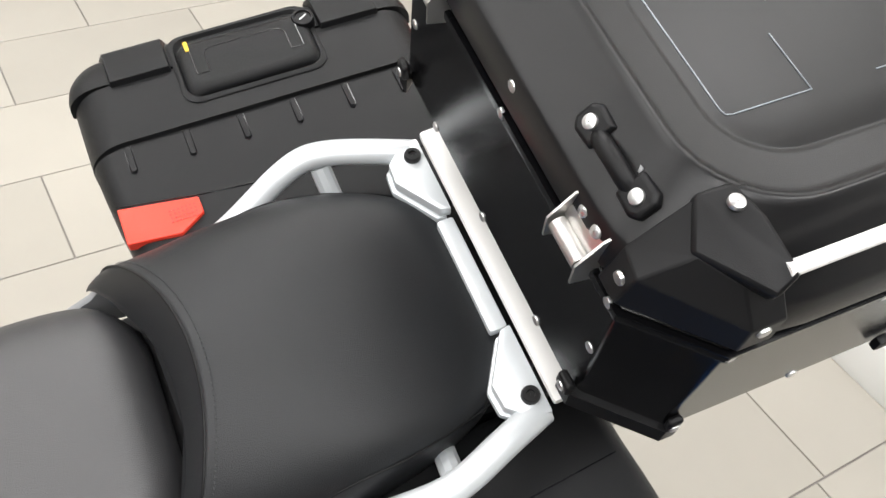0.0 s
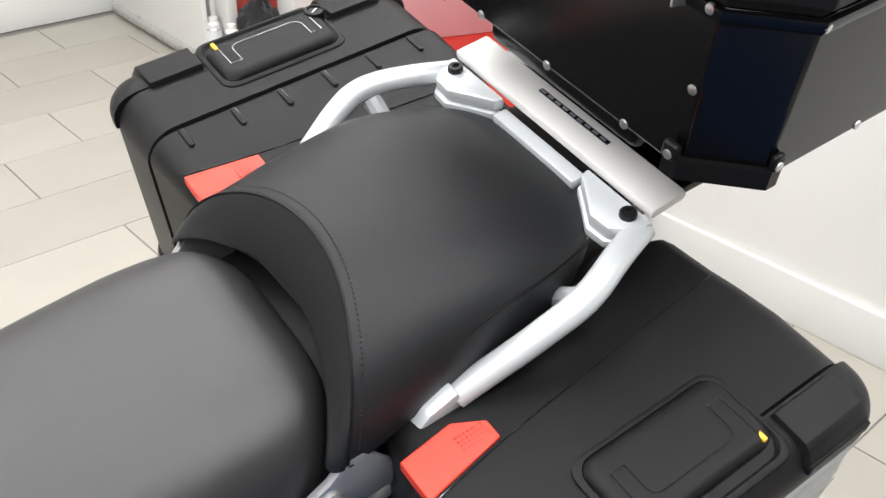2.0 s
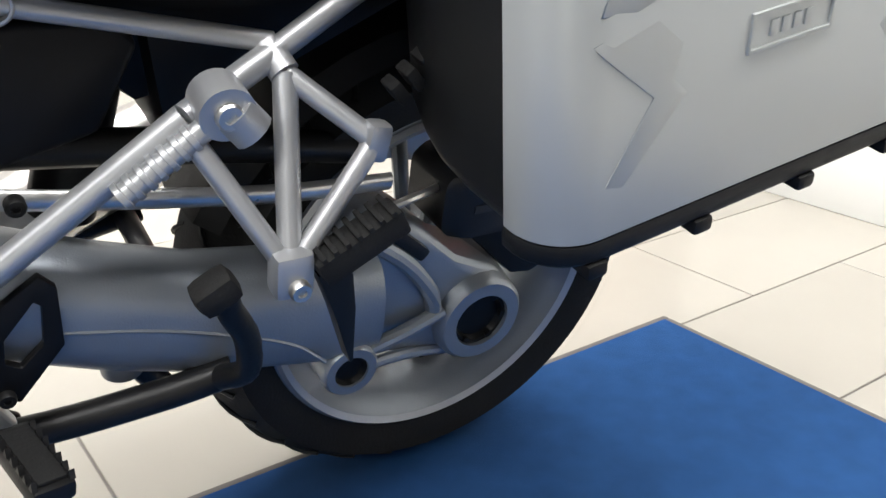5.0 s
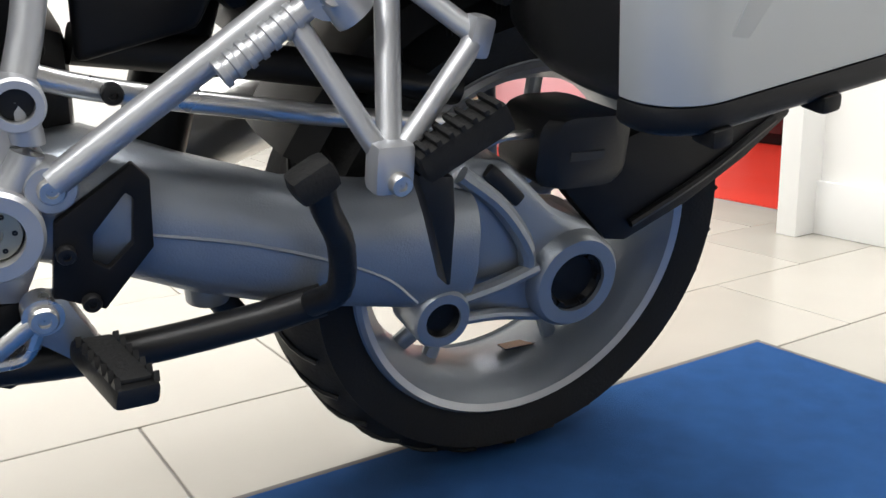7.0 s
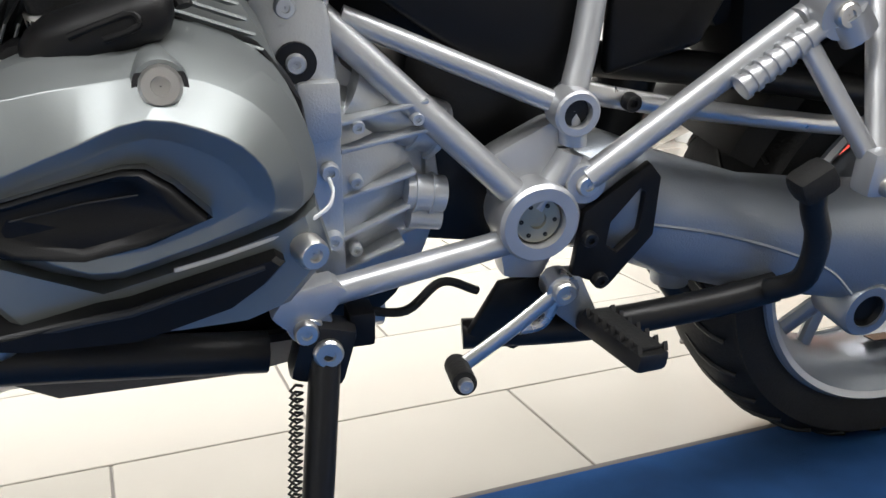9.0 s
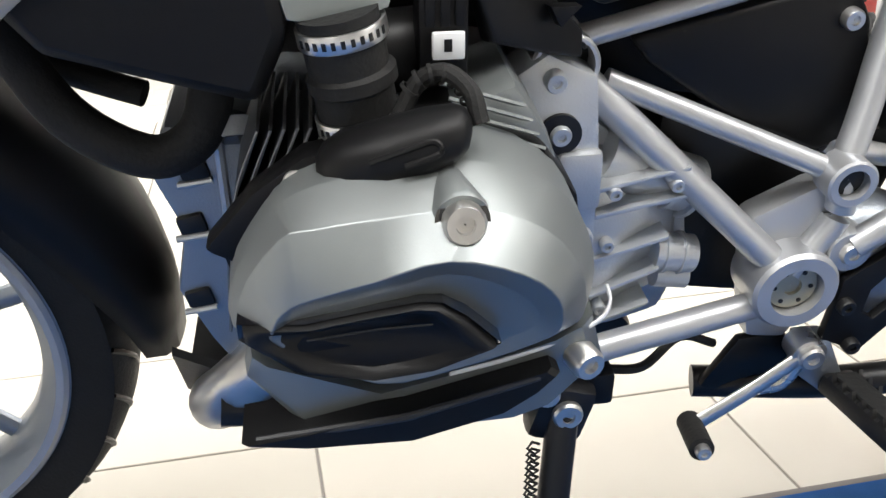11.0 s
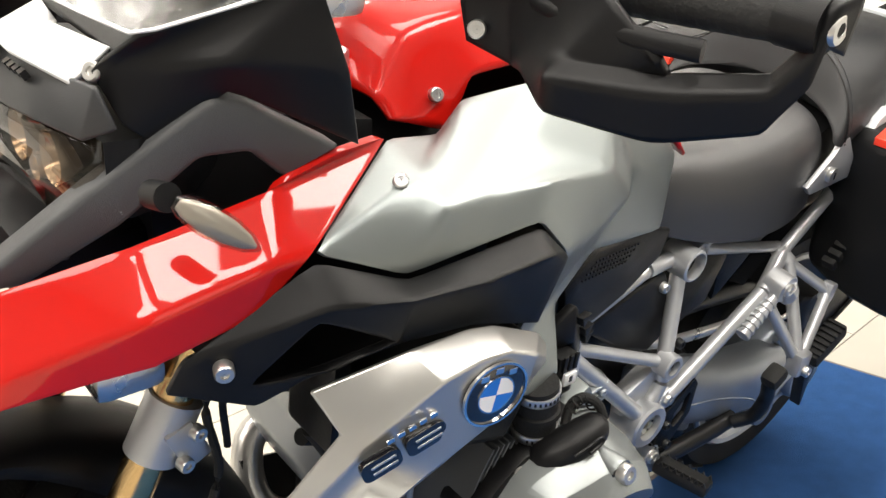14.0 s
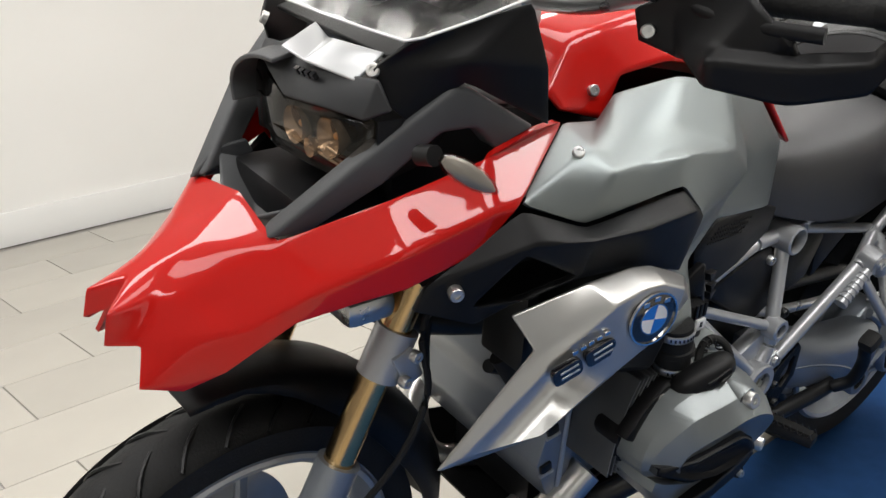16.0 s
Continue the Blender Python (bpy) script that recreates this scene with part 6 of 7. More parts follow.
# No hole is cut: a black disc gives the opening its shade.
part("column_hole", moved(turned([(0.0005, -0.0045), (0.0175, -0.0045), (0.0175, 0.002), (0.0005, 0.002)], 28), pose(-1.033, -0.163, 0.628, 50, 0, 0)), BLACK_ENAMEL, fc, "black disc for the shaded round opening")
gear = part("gearbox", prism([(-0.80, 0.40), (-0.82, 0.65), (-0.78, 0.67), (-0.745, 0.6), (-0.70, 0.56), (-0.66, 0.52), (-0.65, 0.46), (-0.67, 0.40), (-0.72, 0.385)], -0.12, 0.12, "y", 0.012), GEAR_ALU, BP, "grey cast gearbox case")
part("flange", prism([(-0.815, 0.40), (-0.835, 0.66), (-0.805, 0.68), (-0.765, 0.66), (-0.757, 0.58), (-0.754, 0.42), (-0.77, 0.395)], -0.165, -0.12, "y", 0.006), GEAR_ALU, gear)
part("flange_step", prism([(-0.79, 0.545), (-0.794, 0.6), (-0.758, 0.6), (-0.757, 0.55)], -0.174, -0.16, "y", 0.005), GEAR_ALU, gear)
part("bell_housing", loft([[(x, -y0 + d * math.cos(a), zc + h * math.sin(a)) for a in (math.pi * (0.5 + k / 12) for k in range(13))] for x, y0, d, zc, h in ((-0.757, 0.115, 0.044, 0.492, 0.092), (-0.74, 0.115, 0.042, 0.492, 0.088), (-0.71, 0.115, 0.03, 0.49, 0.07), (-0.68, 0.115, 0.024, 0.488, 0.055), (-0.672, 0.115, 0.012, 0.488, 0.045))]), GEAR_ALU, gear, "tapered bell housing", 50)
for z0, z1, x1 in ((0.56, 0.575, -0.68), (0.535, 0.55, -0.675), (0.49, 0.51, -0.69), (0.452, 0.478, -0.695), (0.42, 0.442, -0.7)):
    part("rib", prism([(-0.757, z0 - 0.003), (x1, z1 - 0.002), (x1, z1 + 0.002), (-0.757, z0 + 0.002)], -0.163, -0.11, "y", 0.0015), GEAR_ALU, gear)
part("top_housing", tube([(-0.745, -0.125, 0.575), (-0.7, -0.125, 0.553), (-0.66, -0.12, 0.535)], 0.026, 18, True), GEAR_ALU, gear)
for x in (-0.7, -0.682, -0.664):
    part("housing_band", moved(turned([(0.02, -0.003), (0.0275, -0.002), (0.0275, 0.002), (0.02, 0.003)], 24), along((x, -0.123, 0.552 - 0.5 * (x + 0.7)), (1, 0, -0.5))), GEAR_ALU, gear)
part("clutch_cylinder", rod((-0.697, -0.145, 0.486), (-0.66, -0.145, 0.48), 0.017, 20, 0.003), GEAR_ALU, gear)
part("clutch_cylinder", rod((-0.693, -0.145, 0.462), (-0.663, -0.145, 0.457), 0.012, 20, 0.003), GEAR_ALU, gear)
for x in (-0.688, -0.672):
    part("cylinder_ring", moved(turned([(0.014, -0.002), (0.0195, -0.0015), (0.0195, 0.0015), (0.014, 0.002)], 24), along((x, -0.145, 0.4845 - 0.16 * (x + 0.688)), (1, 0, -0.16))), GEAR_ALU, gear)
for x, z in ((-0.742, 0.556), (-0.744, 0.506), (-0.745, 0.44), (-0.69, 0.56)):
    bolt((x, -0.16, z), (0, -1, 0), 0.006, GEAR_ALU, gear)
for p in ((-0.793, -0.168, 0.615), (-0.768, -0.168, 0.52), (-0.766, -0.168, 0.455), (-0.80, -0.17, 0.66)):
    bolt(p, (0, -1, 0), 0.0085, GEAR_ALU, gear)
part("gear_washer", moved(turned([(0.0005, -0.003), (0.017, -0.003), (0.017, 0.003), (0.0005, 0.003)], 24), Matrix.Translation((-0.793, -0.166, 0.615))), DARK_FRAME, gear)

# black bodywork behind the frame
part("airbox_cover", poly(bmesh.new(), [(-0.872, -0.195, 0.811), (-0.814, -0.187, 0.846), (-0.632, -0.147, 0.812), (-0.585, -0.14, 0.795), (-0.6, -0.143, 0.757), (-0.697, -0.16, 0.727), (-0.769, -0.17, 0.715), (-0.851, -0.187, 0.76), (-0.838, -0.189, 0.8), (-0.7, -0.16, 0.775)], [(0, 1, 8), (0, 8, 7), (8, 1, 2, 9), (2, 3, 4, 9), (7, 8, 9, 5, 6), (9, 4, 5)]), BLACK_PLASTIC, BP, "matt black airbox side cover", solid=0.012, bevel=0.004)
slots = bmesh.new()
for i in range(14):
    for j in range(4):
        merged(slots, moved(block((-0.0022, -0.001, -0.0014), (0.0022, 0.001, 0.0014)), pose(-0.812 + 0.0092 * i - 0.009 * j, -0.189 + 0.00205 * i - 0.0016 * j, 0.832 - 0.0058 * j - 0.0016 * i, 0, 0, 13)))
part("cover_texture", slots, BLACK_PLASTIC, BP, "patch of small raised marks")["kind"] = "stuff"
tc = part("throttle_cover", poly(bmesh.new(), [(-0.91, -0.216, 0.747), (-0.902, -0.216, 0.786), (-0.876, -0.221, 0.806), (-0.866, -0.217, 0.797), (-0.871, -0.224, 0.752), (-0.857, -0.224, 0.712), (-0.82, -0.19, 0.742), (-0.781, -0.168, 0.698), (-0.78, -0.168, 0.676), (-0.815, -0.19, 0.69)], [(0, 1, 2, 4), (2, 3, 4), (4, 3, 6, 5), (5, 6, 9), (6, 7, 8, 9)]), BLACK_PLASTIC, BP, "black angular injector cover", solid=0.014, bevel=0.003)
for x, y, z in ((-0.86, -0.216, 0.785), (-0.822, -0.196, 0.745), (-0.805, -0.186, 0.722)):
    part("cover_clip", moved(prism([(-0.012, 0.0), (0.012, 0.006), (0.002, -0.012)], -0.006, 0.004, "y", 0.001), pose(x, y - 0.004, z, 0, 20, 15)), BLACK_PLASTIC, tc)
batt = part("battery_cover", poly(bmesh.new(), [(-0.734, -0.14, 0.679), (-0.592, -0.135, 0.708), (-0.55, -0.13, 0.706), (-0.535, -0.13, 0.68), (-0.52, -0.135, 0.585), (-0.56, -0.138, 0.568), (-0.643, -0.14, 0.604), (-0.719, -0.142, 0.658)], [(0, 1, 2, 3, 4, 5, 6, 7)]), BLACK_PLASTIC, BP, "matt black battery cover", solid=0.02, bevel=0.006)
bolt((-0.556, -0.135, 0.684), (0, -1, 0), 0.009, STEEL, batt)
part("rear_cover", poly(bmesh.new(), [(-0.5, -0.1, 0.7), (-0.38, -0.1, 0.70), (-0.36, -0.1, 0.675), (-0.4, -0.105, 0.6), (-0.5, -0.11, 0.575)], [(0, 1, 2, 3, 4)]), BLACK_PLASTIC, BP, "matt black rear side cover", solid=0.02, bevel=0.008)
part("inner_body", prism([(-1.0, 0.70), (-0.86, 0.80), (-0.62, 0.80), (-0.58, 0.70), (-0.62, 0.6), (-0.75, 0.62), (-0.82, 0.66)], -0.1, 0.1, "y", 0.02), BLACK_PLASTIC, BP, "black airbox behind the frame")
part("inner_body", prism([(-0.62, 0.80), (-0.2, 0.80), (-0.16, 0.70), (-0.36, 0.6), (-0.42, 0.68), (-0.6, 0.70)], -0.085, 0.085, "y", 0.02), BLACK_PLASTIC, BP)
part("scoop_liner", prism([(-1.33, 0.86), (-1.25, 0.962), (-1.0, 0.958), (-0.966, 0.92), (-0.985, 0.85), (-1.03, 0.78), (-1.15, 0.8)], -0.165, -0.1, "y", 0.02), BLACK_PLASTIC, BP, "black duct behind the scoop")
part("scoop_liner", prism([(-1.33, 0.86), (-1.25, 0.95), (-1.0, 0.93), (-0.98, 0.85), (-1.03, 0.78), (-1.15, 0.8)], 0.12, 0.18, "y", 0.02), BLACK_PLASTIC, BP, "black duct behind the scoop")
part("shroud_liner", loft([[(x, y, z) for x, z in ((-1.003, 0.84), (-0.992, 0.78), (-0.986, 0.738), (-1.008, 0.692), (-1.055, 0.706), (-1.13, 0.73), (-1.18, 0.8), (-1.1, 0.86))] for y in (-0.262, -0.15)]), BLACK_PLASTIC, BP, "black moulding behind the shroud", bevel=0.01)
part("fairing_core", loft([[(x, mid(x) + w * c, z) for c, z in ((-1, z0), (1, z0), (0.9, z1), (-0.9, z1))] for x, w, z0, z1 in ((-1.33, 0.11, 0.93, 1.08), (-1.22, 0.15, 0.93, 1.06), (-1.1, 0.12, 0.93, 1.03))]), BLACK_PLASTIC, BP, "black inner fairing")
part("inner_body", prism([(-0.68, 0.41), (-0.69, 0.6), (-0.6, 0.62), (-0.5, 0.6), (-0.5, 0.43), (-0.56, 0.39)], -0.1, 0.1, "y", 0.02), DARK_FRAME, BP, "black gearbox rear and shock mount")
part("inner_body", prism([(-1.15, 0.7), (-1.2, 0.93), (-1.0, 0.93), (-1.0, 0.68), (-1.06, 0.65)], -0.1, 0.13, "y", 0.02), DARK_FRAME, BP, "black front frame and cooling parts")
part("coolant_hose", tube([(-1.19, -0.15, 0.72), (-1.15, -0.17, 0.655), (-1.1, -0.175, 0.622), (-1.066, -0.172, 0.63), (-1.05, -0.165, 0.66), (-1.045, -0.15, 0.7)], 0.0165, 14), RUBBER, BP, "black coolant hose")
part("coolant_hose", tube([(-1.2, -0.14, 0.70), (-1.15, -0.13, 0.67), (-1.1, -0.14, 0.655)], 0.01, 12), RUBBER, BP)
part("exhaust_pipe", tube([(-1.0, -0.17, 0.45), (-1.06, -0.16, 0.39), (-1.09, -0.12, 0.335), (-1.04, -0.08, 0.32), (-0.7, -0.05, 0.32)], 0.027, 18), STEEL, BP, "polished exhaust header pipe")
part("exhaust_pipe", tube([(-1.0, 0.16, 0.47), (-1.09, 0.16, 0.42), (-1.1, 0.1, 0.34), (-1.0, 0.07, 0.32), (-0.7, 0.05, 0.32)], 0.024, 18), STEEL, BP, "polished exhaust header pipe")
part("silencer", tube([(-0.5, 0.16, 0.34), (-0.3, 0.19, 0.42), (0.1, 0.22, 0.55)], 0.055, 24), STEEL, BP, "brushed steel silencer")
skid = part("skid_plate", loft([[(x, w * c, z) for c, z in ((-1, z1), (-0.75, z0), (0.75, z0), (1, z1), (0.95, z1 + 0.004), (0.72, z0 + 0.005), (-0.72, z0 + 0.005), (-0.95, z1 + 0.004))] for x, w, z0, z1 in ((-1.12, 0.14, 0.34, 0.41), (-1.02, 0.16, 0.295, 0.37), (-0.85, 0.15, 0.29, 0.345), (-0.76, 0.13, 0.295, 0.335))]), DARK_FRAME, BP, "black engine skid plate")
part("lower_case", prism([(-1.05, 0.33), (-1.05, 0.42), (-0.72, 0.41), (-0.68, 0.36), (-0.72, 0.32)], -0.1, 0.1, "y", 0.015), DARK_FRAME, BP, "black lower engine and silencer box")
part("cross_tube", tube([(-0.83, -0.155, 0.34), (-1.08, -0.17, 0.375)], 0.02, 14, False), DARK_FRAME, BP)

# foot controls
guard2 = ring_prism([(-0.471, 0.51), (-0.458, 0.495), (-0.458, 0.435), (-0.5, 0.383), (-0.54, 0.4), (-0.533, 0.465)], [(-0.478, 0.485), (-0.472, 0.48), (-0.475, 0.44), (-0.495, 0.42), (-0.507, 0.428), (-0.505, 0.452)], -0.184, -0.174, 0.002)
heel = part("heel_guard", guard2, BLACK_PLASTIC, BP, "black heel guard plate with an opening")
for p in ((-0.527, -0.186, 0.439), (-0.511, -0.186, 0.393)):
    bolt(p, (0, -1, 0), 0.008, DARK_FRAME, heel)
lever = part("shift_lever", tube([(-0.549, -0.183, 0.386), (-0.6, -0.19, 0.352), (-0.655, -0.197, 0.32)], 0.0085, 12, True, 0.6), ALU, BP, "silver gear shift lever")
bolt((-0.549, -0.19, 0.386), (0, -1, 0), 0.012, STEEL, lever)
part("shift_hub", rod((-0.549, -0.165, 0.386), (-0.549, -0.188, 0.386), 0.0165, 22, 0.003), ALU, lever)
part("shift_arm", tube([(-0.549, -0.18, 0.383), (-0.565, -0.18, 0.35), (-0.59, -0.182, 0.347)], 0.007, 10), ALU, lever)
toe = part("toe_piece", rod((-0.655, -0.19, 0.32), (-0.661, -0.236, 0.33), 0.0115, 18, 0.002), RUBBER, lever, "black rubber toe piece")
bolt((-0.661, -0.238, 0.33), (-0.1, -1, 0.2), 0.007, STEEL, toe)
part("peg_bracket", prism([(-0.56, 0.40), (-0.53, 0.4), (-0.505, 0.35), (-0.52, 0.33), (-0.555, 0.36)], -0.185, -0.16, "y", 0.005), CAST_GREY, BP, "grey foot peg bracket")
foot = part("foot_peg", moved(block((-0.019, -0.095, -0.012), (0.019, 0.0, 0.008), 0.006), pose(-0.515, -0.182, 0.352, 0, 8, 14)), DARK_FRAME, BP, "black toothed rider foot peg")
for k in range(7):
    for d in (-0.016, 0.016):
        part("peg_tooth", moved(prism([(-0.004, 0), (0.004, 0), (0, 0.008)], -0.0025, 0.0025, "y"), pose(-0.515, -0.182, 0.352, 0, 8, 14) @ pose(d, -0.012 - 0.0125 * k, 0.007, 0, 0, 90)), DARK_FRAME, foot)
part("peg_rubber", moved(block((-0.013, -0.088, 0.0075), (0.013, -0.01, 0.0125), 0.003), pose(-0.515, -0.182, 0.352, 0, 8, 14)), RUBBER, foot)
# centre stand
stand = part("centre_stand", tube([(-0.63, -0.13, 0.315), (-0.5, -0.16, 0.325), (-0.38, -0.18, 0.345), (-0.31, -0.19, 0.362)], 0.016, 14), DARK_FRAME, BP, "black folded centre stand")
part("stand_tread", tube([(-0.325, -0.2, 0.365), (-0.308, -0.225, 0.39), (-0.313, -0.238, 0.44), (-0.33, -0.242, 0.478), (-0.336, -0.245, 0.505)], 0.0125, 12), DARK_FRAME, stand, "curved black stand lever")
part("stand_pad", moved(block((-0.02, -0.016, -0.014), (0.02, 0.016, 0.014), 0.01), pose(-0.345, -0.252, 0.508, 0, -30, 0)), RUBBER, stand)
part("stand_leg", tube([(-0.43, -0.1, 0.40), (-0.36, -0.12, 0.30)], 0.014, 12, False), DARK_FRAME, stand)
part("stand_plate", prism([(-0.63, 0.325), (-0.6, 0.38), (-0.56, 0.385), (-0.5, 0.335), (-0.58, 0.30)], -0.15, -0.14, "y", 0.003), DARK_FRAME, stand)
part("stand_leg", tube([(-0.5, 0.14, 0.32), (-0.31, 0.16, 0.35)], 0.014, 12, False), DARK_FRAME, stand)
part("stand_cross", tube([(-0.33, -0.19, 0.352), (-0.33, 0.16, 0.352)], 0.014, 12, False), DARK_FRAME, stand)
# side stand
leg = part("side_stand", tube([(-0.782, -0.205, 0.372), (-0.8, -0.255, 0.26), (-0.832, -0.338, 0.08)], 0.0145, 14, False), DARK_FRAME, BP, "black side stand, swung out to the floor")
part("stand_foot", prism(rounded(-0.875, -0.8, -0.38, -0.315, 0.015, 3), 0.066, 0.078, "z", 0.003), DARK_FRAME, leg)
part("stand_head", moved(block((-0.026, -0.016, -0.03), (0.026, 0.016, 0.03), 0.01), pose(-0.785, -0.2, 0.365, 0, 15, 0)), DARK_FRAME, leg)
bolt((-0.782, -0.218, 0.371), (0, -1, 0.1), 0.0135, STEEL, leg)
bolt((-0.8, -0.214, 0.392), (0, -1, 0.1), 0.011, STEEL, leg)
coil = []
for k in range(97):
    f = k / 96
    a = 2 * math.pi * 24 * f
    c = Vector((-0.812, -0.225, 0.345)).lerp(Vector((-0.828, -0.285, 0.215)), f)
    coil.append(c + Vector((0.0055 * math.cos(a), 0.0055 * math.sin(a), 0)))
part("stand_spring", tube(coil, 0.0014, 5, False), DARK_FRAME, leg, "coiled stand spring")
part("stand_switch", block((-0.76, -0.2, 0.36), (-0.735, -0.17, 0.395), 0.005), BLACK_PLASTIC, BP)
part("sensor_lead", tube([(-0.745, -0.185, 0.39), (-0.7, -0.17, 0.375), (-0.66, -0.15, 0.39), (-0.62, -0.14, 0.37)], 0.0045, 8), RUBBER, BP, "black sensor lead")


# ---- luggage: two panniers and a top case, fixed to the machine ----
def pannier(side, out, label, skin):
    """side: -1 left, 1 right; out: how far it reaches from the middle. Local x runs along its tilted length, z up."""
    s = side
    tilt = BIKE @ pose(0, 0, 0, 0, -10, 0)
    case = thing("pannier", label, "pannier", tilt, "side panniers")
    seam = out - 0.057
    front_u, rear_u = -0.038, 0.411

    def shell(name, steps, mat, lab="", parent=case):
        return part(name, loft([[(u, s * v, w) for u, w in rounded(u0, u1, w0, w1, r, 9)] for v, u0, u1, w0, w1, r in steps]), mat, parent, lab, 50)

    steps = [(0.126, 0.03, 0.386, 0.62, 0.88, 0.03), (0.129, 0.018, 0.392, 0.61, 0.888, 0.028), (0.136, 0.008, 0.396, 0.603, 0.893, 0.026), (0.148, -0.002, 0.398, 0.6, 0.895, 0.025), (0.2, -0.018, 0.4, 0.592, 0.9, 0.027), (0.24, -0.026, 0.403, 0.588, 0.905, 0.028), (0.29, -0.031, 0.406, 0.588, 0.909, 0.03)]
    if s > 0:
        steps += [(0.333, -0.035, 0.408, 0.588, 0.911, 0.034), (0.3345, -0.031, 0.404, 0.592, 0.907, 0.042), (0.3395, -0.031, 0.404, 0.592, 0.907, 0.042), (0.341, -0.037, 0.409, 0.587, 0.913, 0.046)]
    steps += [(seam - 0.002, -0.038, 0.41, 0.588, 0.913, 0.046), (seam, -0.034, 0.407, 0.592, 0.91, 0.045)]
    body = shell("body", steps, BLACK_CASE, "black textured case body")

    def outline(off):
        """The lid seen from above: square at the seam, with round outer corners."""
        r = 0.05 + off
        u0, u1, v1 = front_u - off, rear_u + off, out + off
        pts = [(u0, seam + 0.0015)]
        pts += [(u0 + r - r * math.cos(radians(9 * k)), v1 - r + r * math.sin(radians(9 * k))) for k in range(11)]
        pts += [(u1 - r + r * math.sin(radians(9 * k)), v1 - r + r * math.cos(radians(9 * k))) for k in range(11)]
        return pts + [(u1, seam + 0.0015)]

    def stack(name, steps, mat, lab, parent=case):
        return part(name, loft([[(u, s * v, w) for u, v in outline(off)] for w, off in steps]), mat, parent, lab, 50)

    lid = stack("lid", ((0.586, -0.012), (0.588, -0.004), (0.592, 0.001), (0.596, 0.0035), (0.608, 0.0035), (0.6115, 0.002), (0.612, -0.002), (0.7, -0.002), (0.868, -0.002), (0.8685, 0.002), (0.871, 0.0035), (0.884, 0.003), (0.893, 0.0), (0.901, -0.006), (0.907, -0.014), (0.911, -0.024), (0.913, -0.036)), BLACK_CASE, "black hinged case lid")
    if skin:
        plate = stack("skin", ((0.6122, 0.0), (0.6135, 0.0018), (0.866, 0.0018), (0.8678, 0.0)), PANNIER_SILVER, "silver pressed outer skin")
        # angular pressings, each a raised field with sloping flanks
        fields = ([(0.02, 0.842), (0.075, 0.849), (0.105, 0.828), (0.098, 0.815), (0.03, 0.795), (0.005, 0.8)], [(0.0, 0.772), (0.05, 0.785), (0.075, 0.762), (0.07, 0.735), (0.085, 0.72), (0.03, 0.655), (0.012, 0.66), (0.052, 0.725)],
                  [(0.355, 0.842), (0.3, 0.849), (0.27, 0.828), (0.277, 0.815), (0.345, 0.795), (0.37, 0.8)], [(0.375, 0.772), (0.325, 0.785), (0.3, 0.762), (0.305, 0.735), (0.29, 0.72), (0.345, 0.655), (0.363, 0.66), (0.323, 0.725)])
        for pts in fields:
            c = (sum(p[0] for p in pts) / len(pts), sum(p[1] for p in pts) / len(pts))
            part("pressing", loft([[(c[0] + (u - c[0]) * k, s * v, c[1] + (w - c[1]) * k) for u, w in pts] for v, k in ((out + 0.001, 1.15), (out + 0.003, 0.75))]), PANNIER_SILVER, plate, bevel=0.003)
        part("badge_frame", ring_prism([(0.139, 0.734), (0.227, 0.734), (0.227, 0.767), (0.139, 0.767)], [(0.142, 0.738), (0.224, 0.738), (0.224, 0.764), (0.142, 0.764)], s * (out + 0.0015), s * (out + 0.0045), 0.001), PANNIER_SILVER, plate)
        for k in range(4):
            part("badge_bar", block((0.16 + 0.012 * k, min(s * (out + 0.001), s * (out + 0.0035)), 0.744), (0.168 + 0.012 * k, max(s * (out + 0.001), s * (out + 0.0035)), 0.757), 0.001), PANNIER_SILVER, plate)
    # hinge blocks on the lid's top edge
    deep = 0.05 if s < 0 else 0.06
    for u0, u1 in ((0.012, 0.094), (0.284, 0.37)):
        part("hinge_block", loft([[(u, s * v, w) for u, w in ((u0 - g, 0.895), (u1 + g, 0.895), (u1 - 0.004 + g, h), (u0 + 0.004 - g, h))] for v, h, g in ((out - deep - 0.004, 0.909, 0), (out - deep, 0.921, 0), (out - 0.012, 0.918, 0), (out - 0.006, 0.914, 0.001), (out + 0.004, 0.897, 0.002))]), BLACK_CASE, body, "raised black hinge block", bevel=0.0025)
        part("hinge_skirt", loft([[(u, s * v, w) for u, w in ((u0, 0.886), (u1, 0.886), (u1, 0.9), (u0, 0.9))] for v in (out - 0.02, out + 0.005)]), BLACK_CASE, body, bevel=0.002)
    # carrying handle, sunk into a rimmed tray, with a folded flap marked on it
    hu0, hu1 = 0.1, 0.274
    part("handle_recess", loft([[(u, s * v, w) for u, v in rounded(hu0 - d, hu1 + d, out - 0.118 - d, out - 0.018 + d, 0.02, 4)] for w, d in ((0.895, 0.006), (0.9145, 0.006), (0.9165, 0.003), (0.9165, 0.0), (0.912, -0.003))]), BLACK_CASE, body, "black rim round the handle")
    grip = part("handle", loft([[(u, s * v, w) for u, v in rounded(hu0 + d, hu1 - d, out - 0.117 + d, out - 0.03 - d, 0.018, 4)] for w, d in ((0.9, 0.001), (0.9165, 0.001), (0.9215, 0.004), (0.9245, 0.009), (0.925, 0.014))]), BLACK_CASE, body, "black fold-down carrying handle")
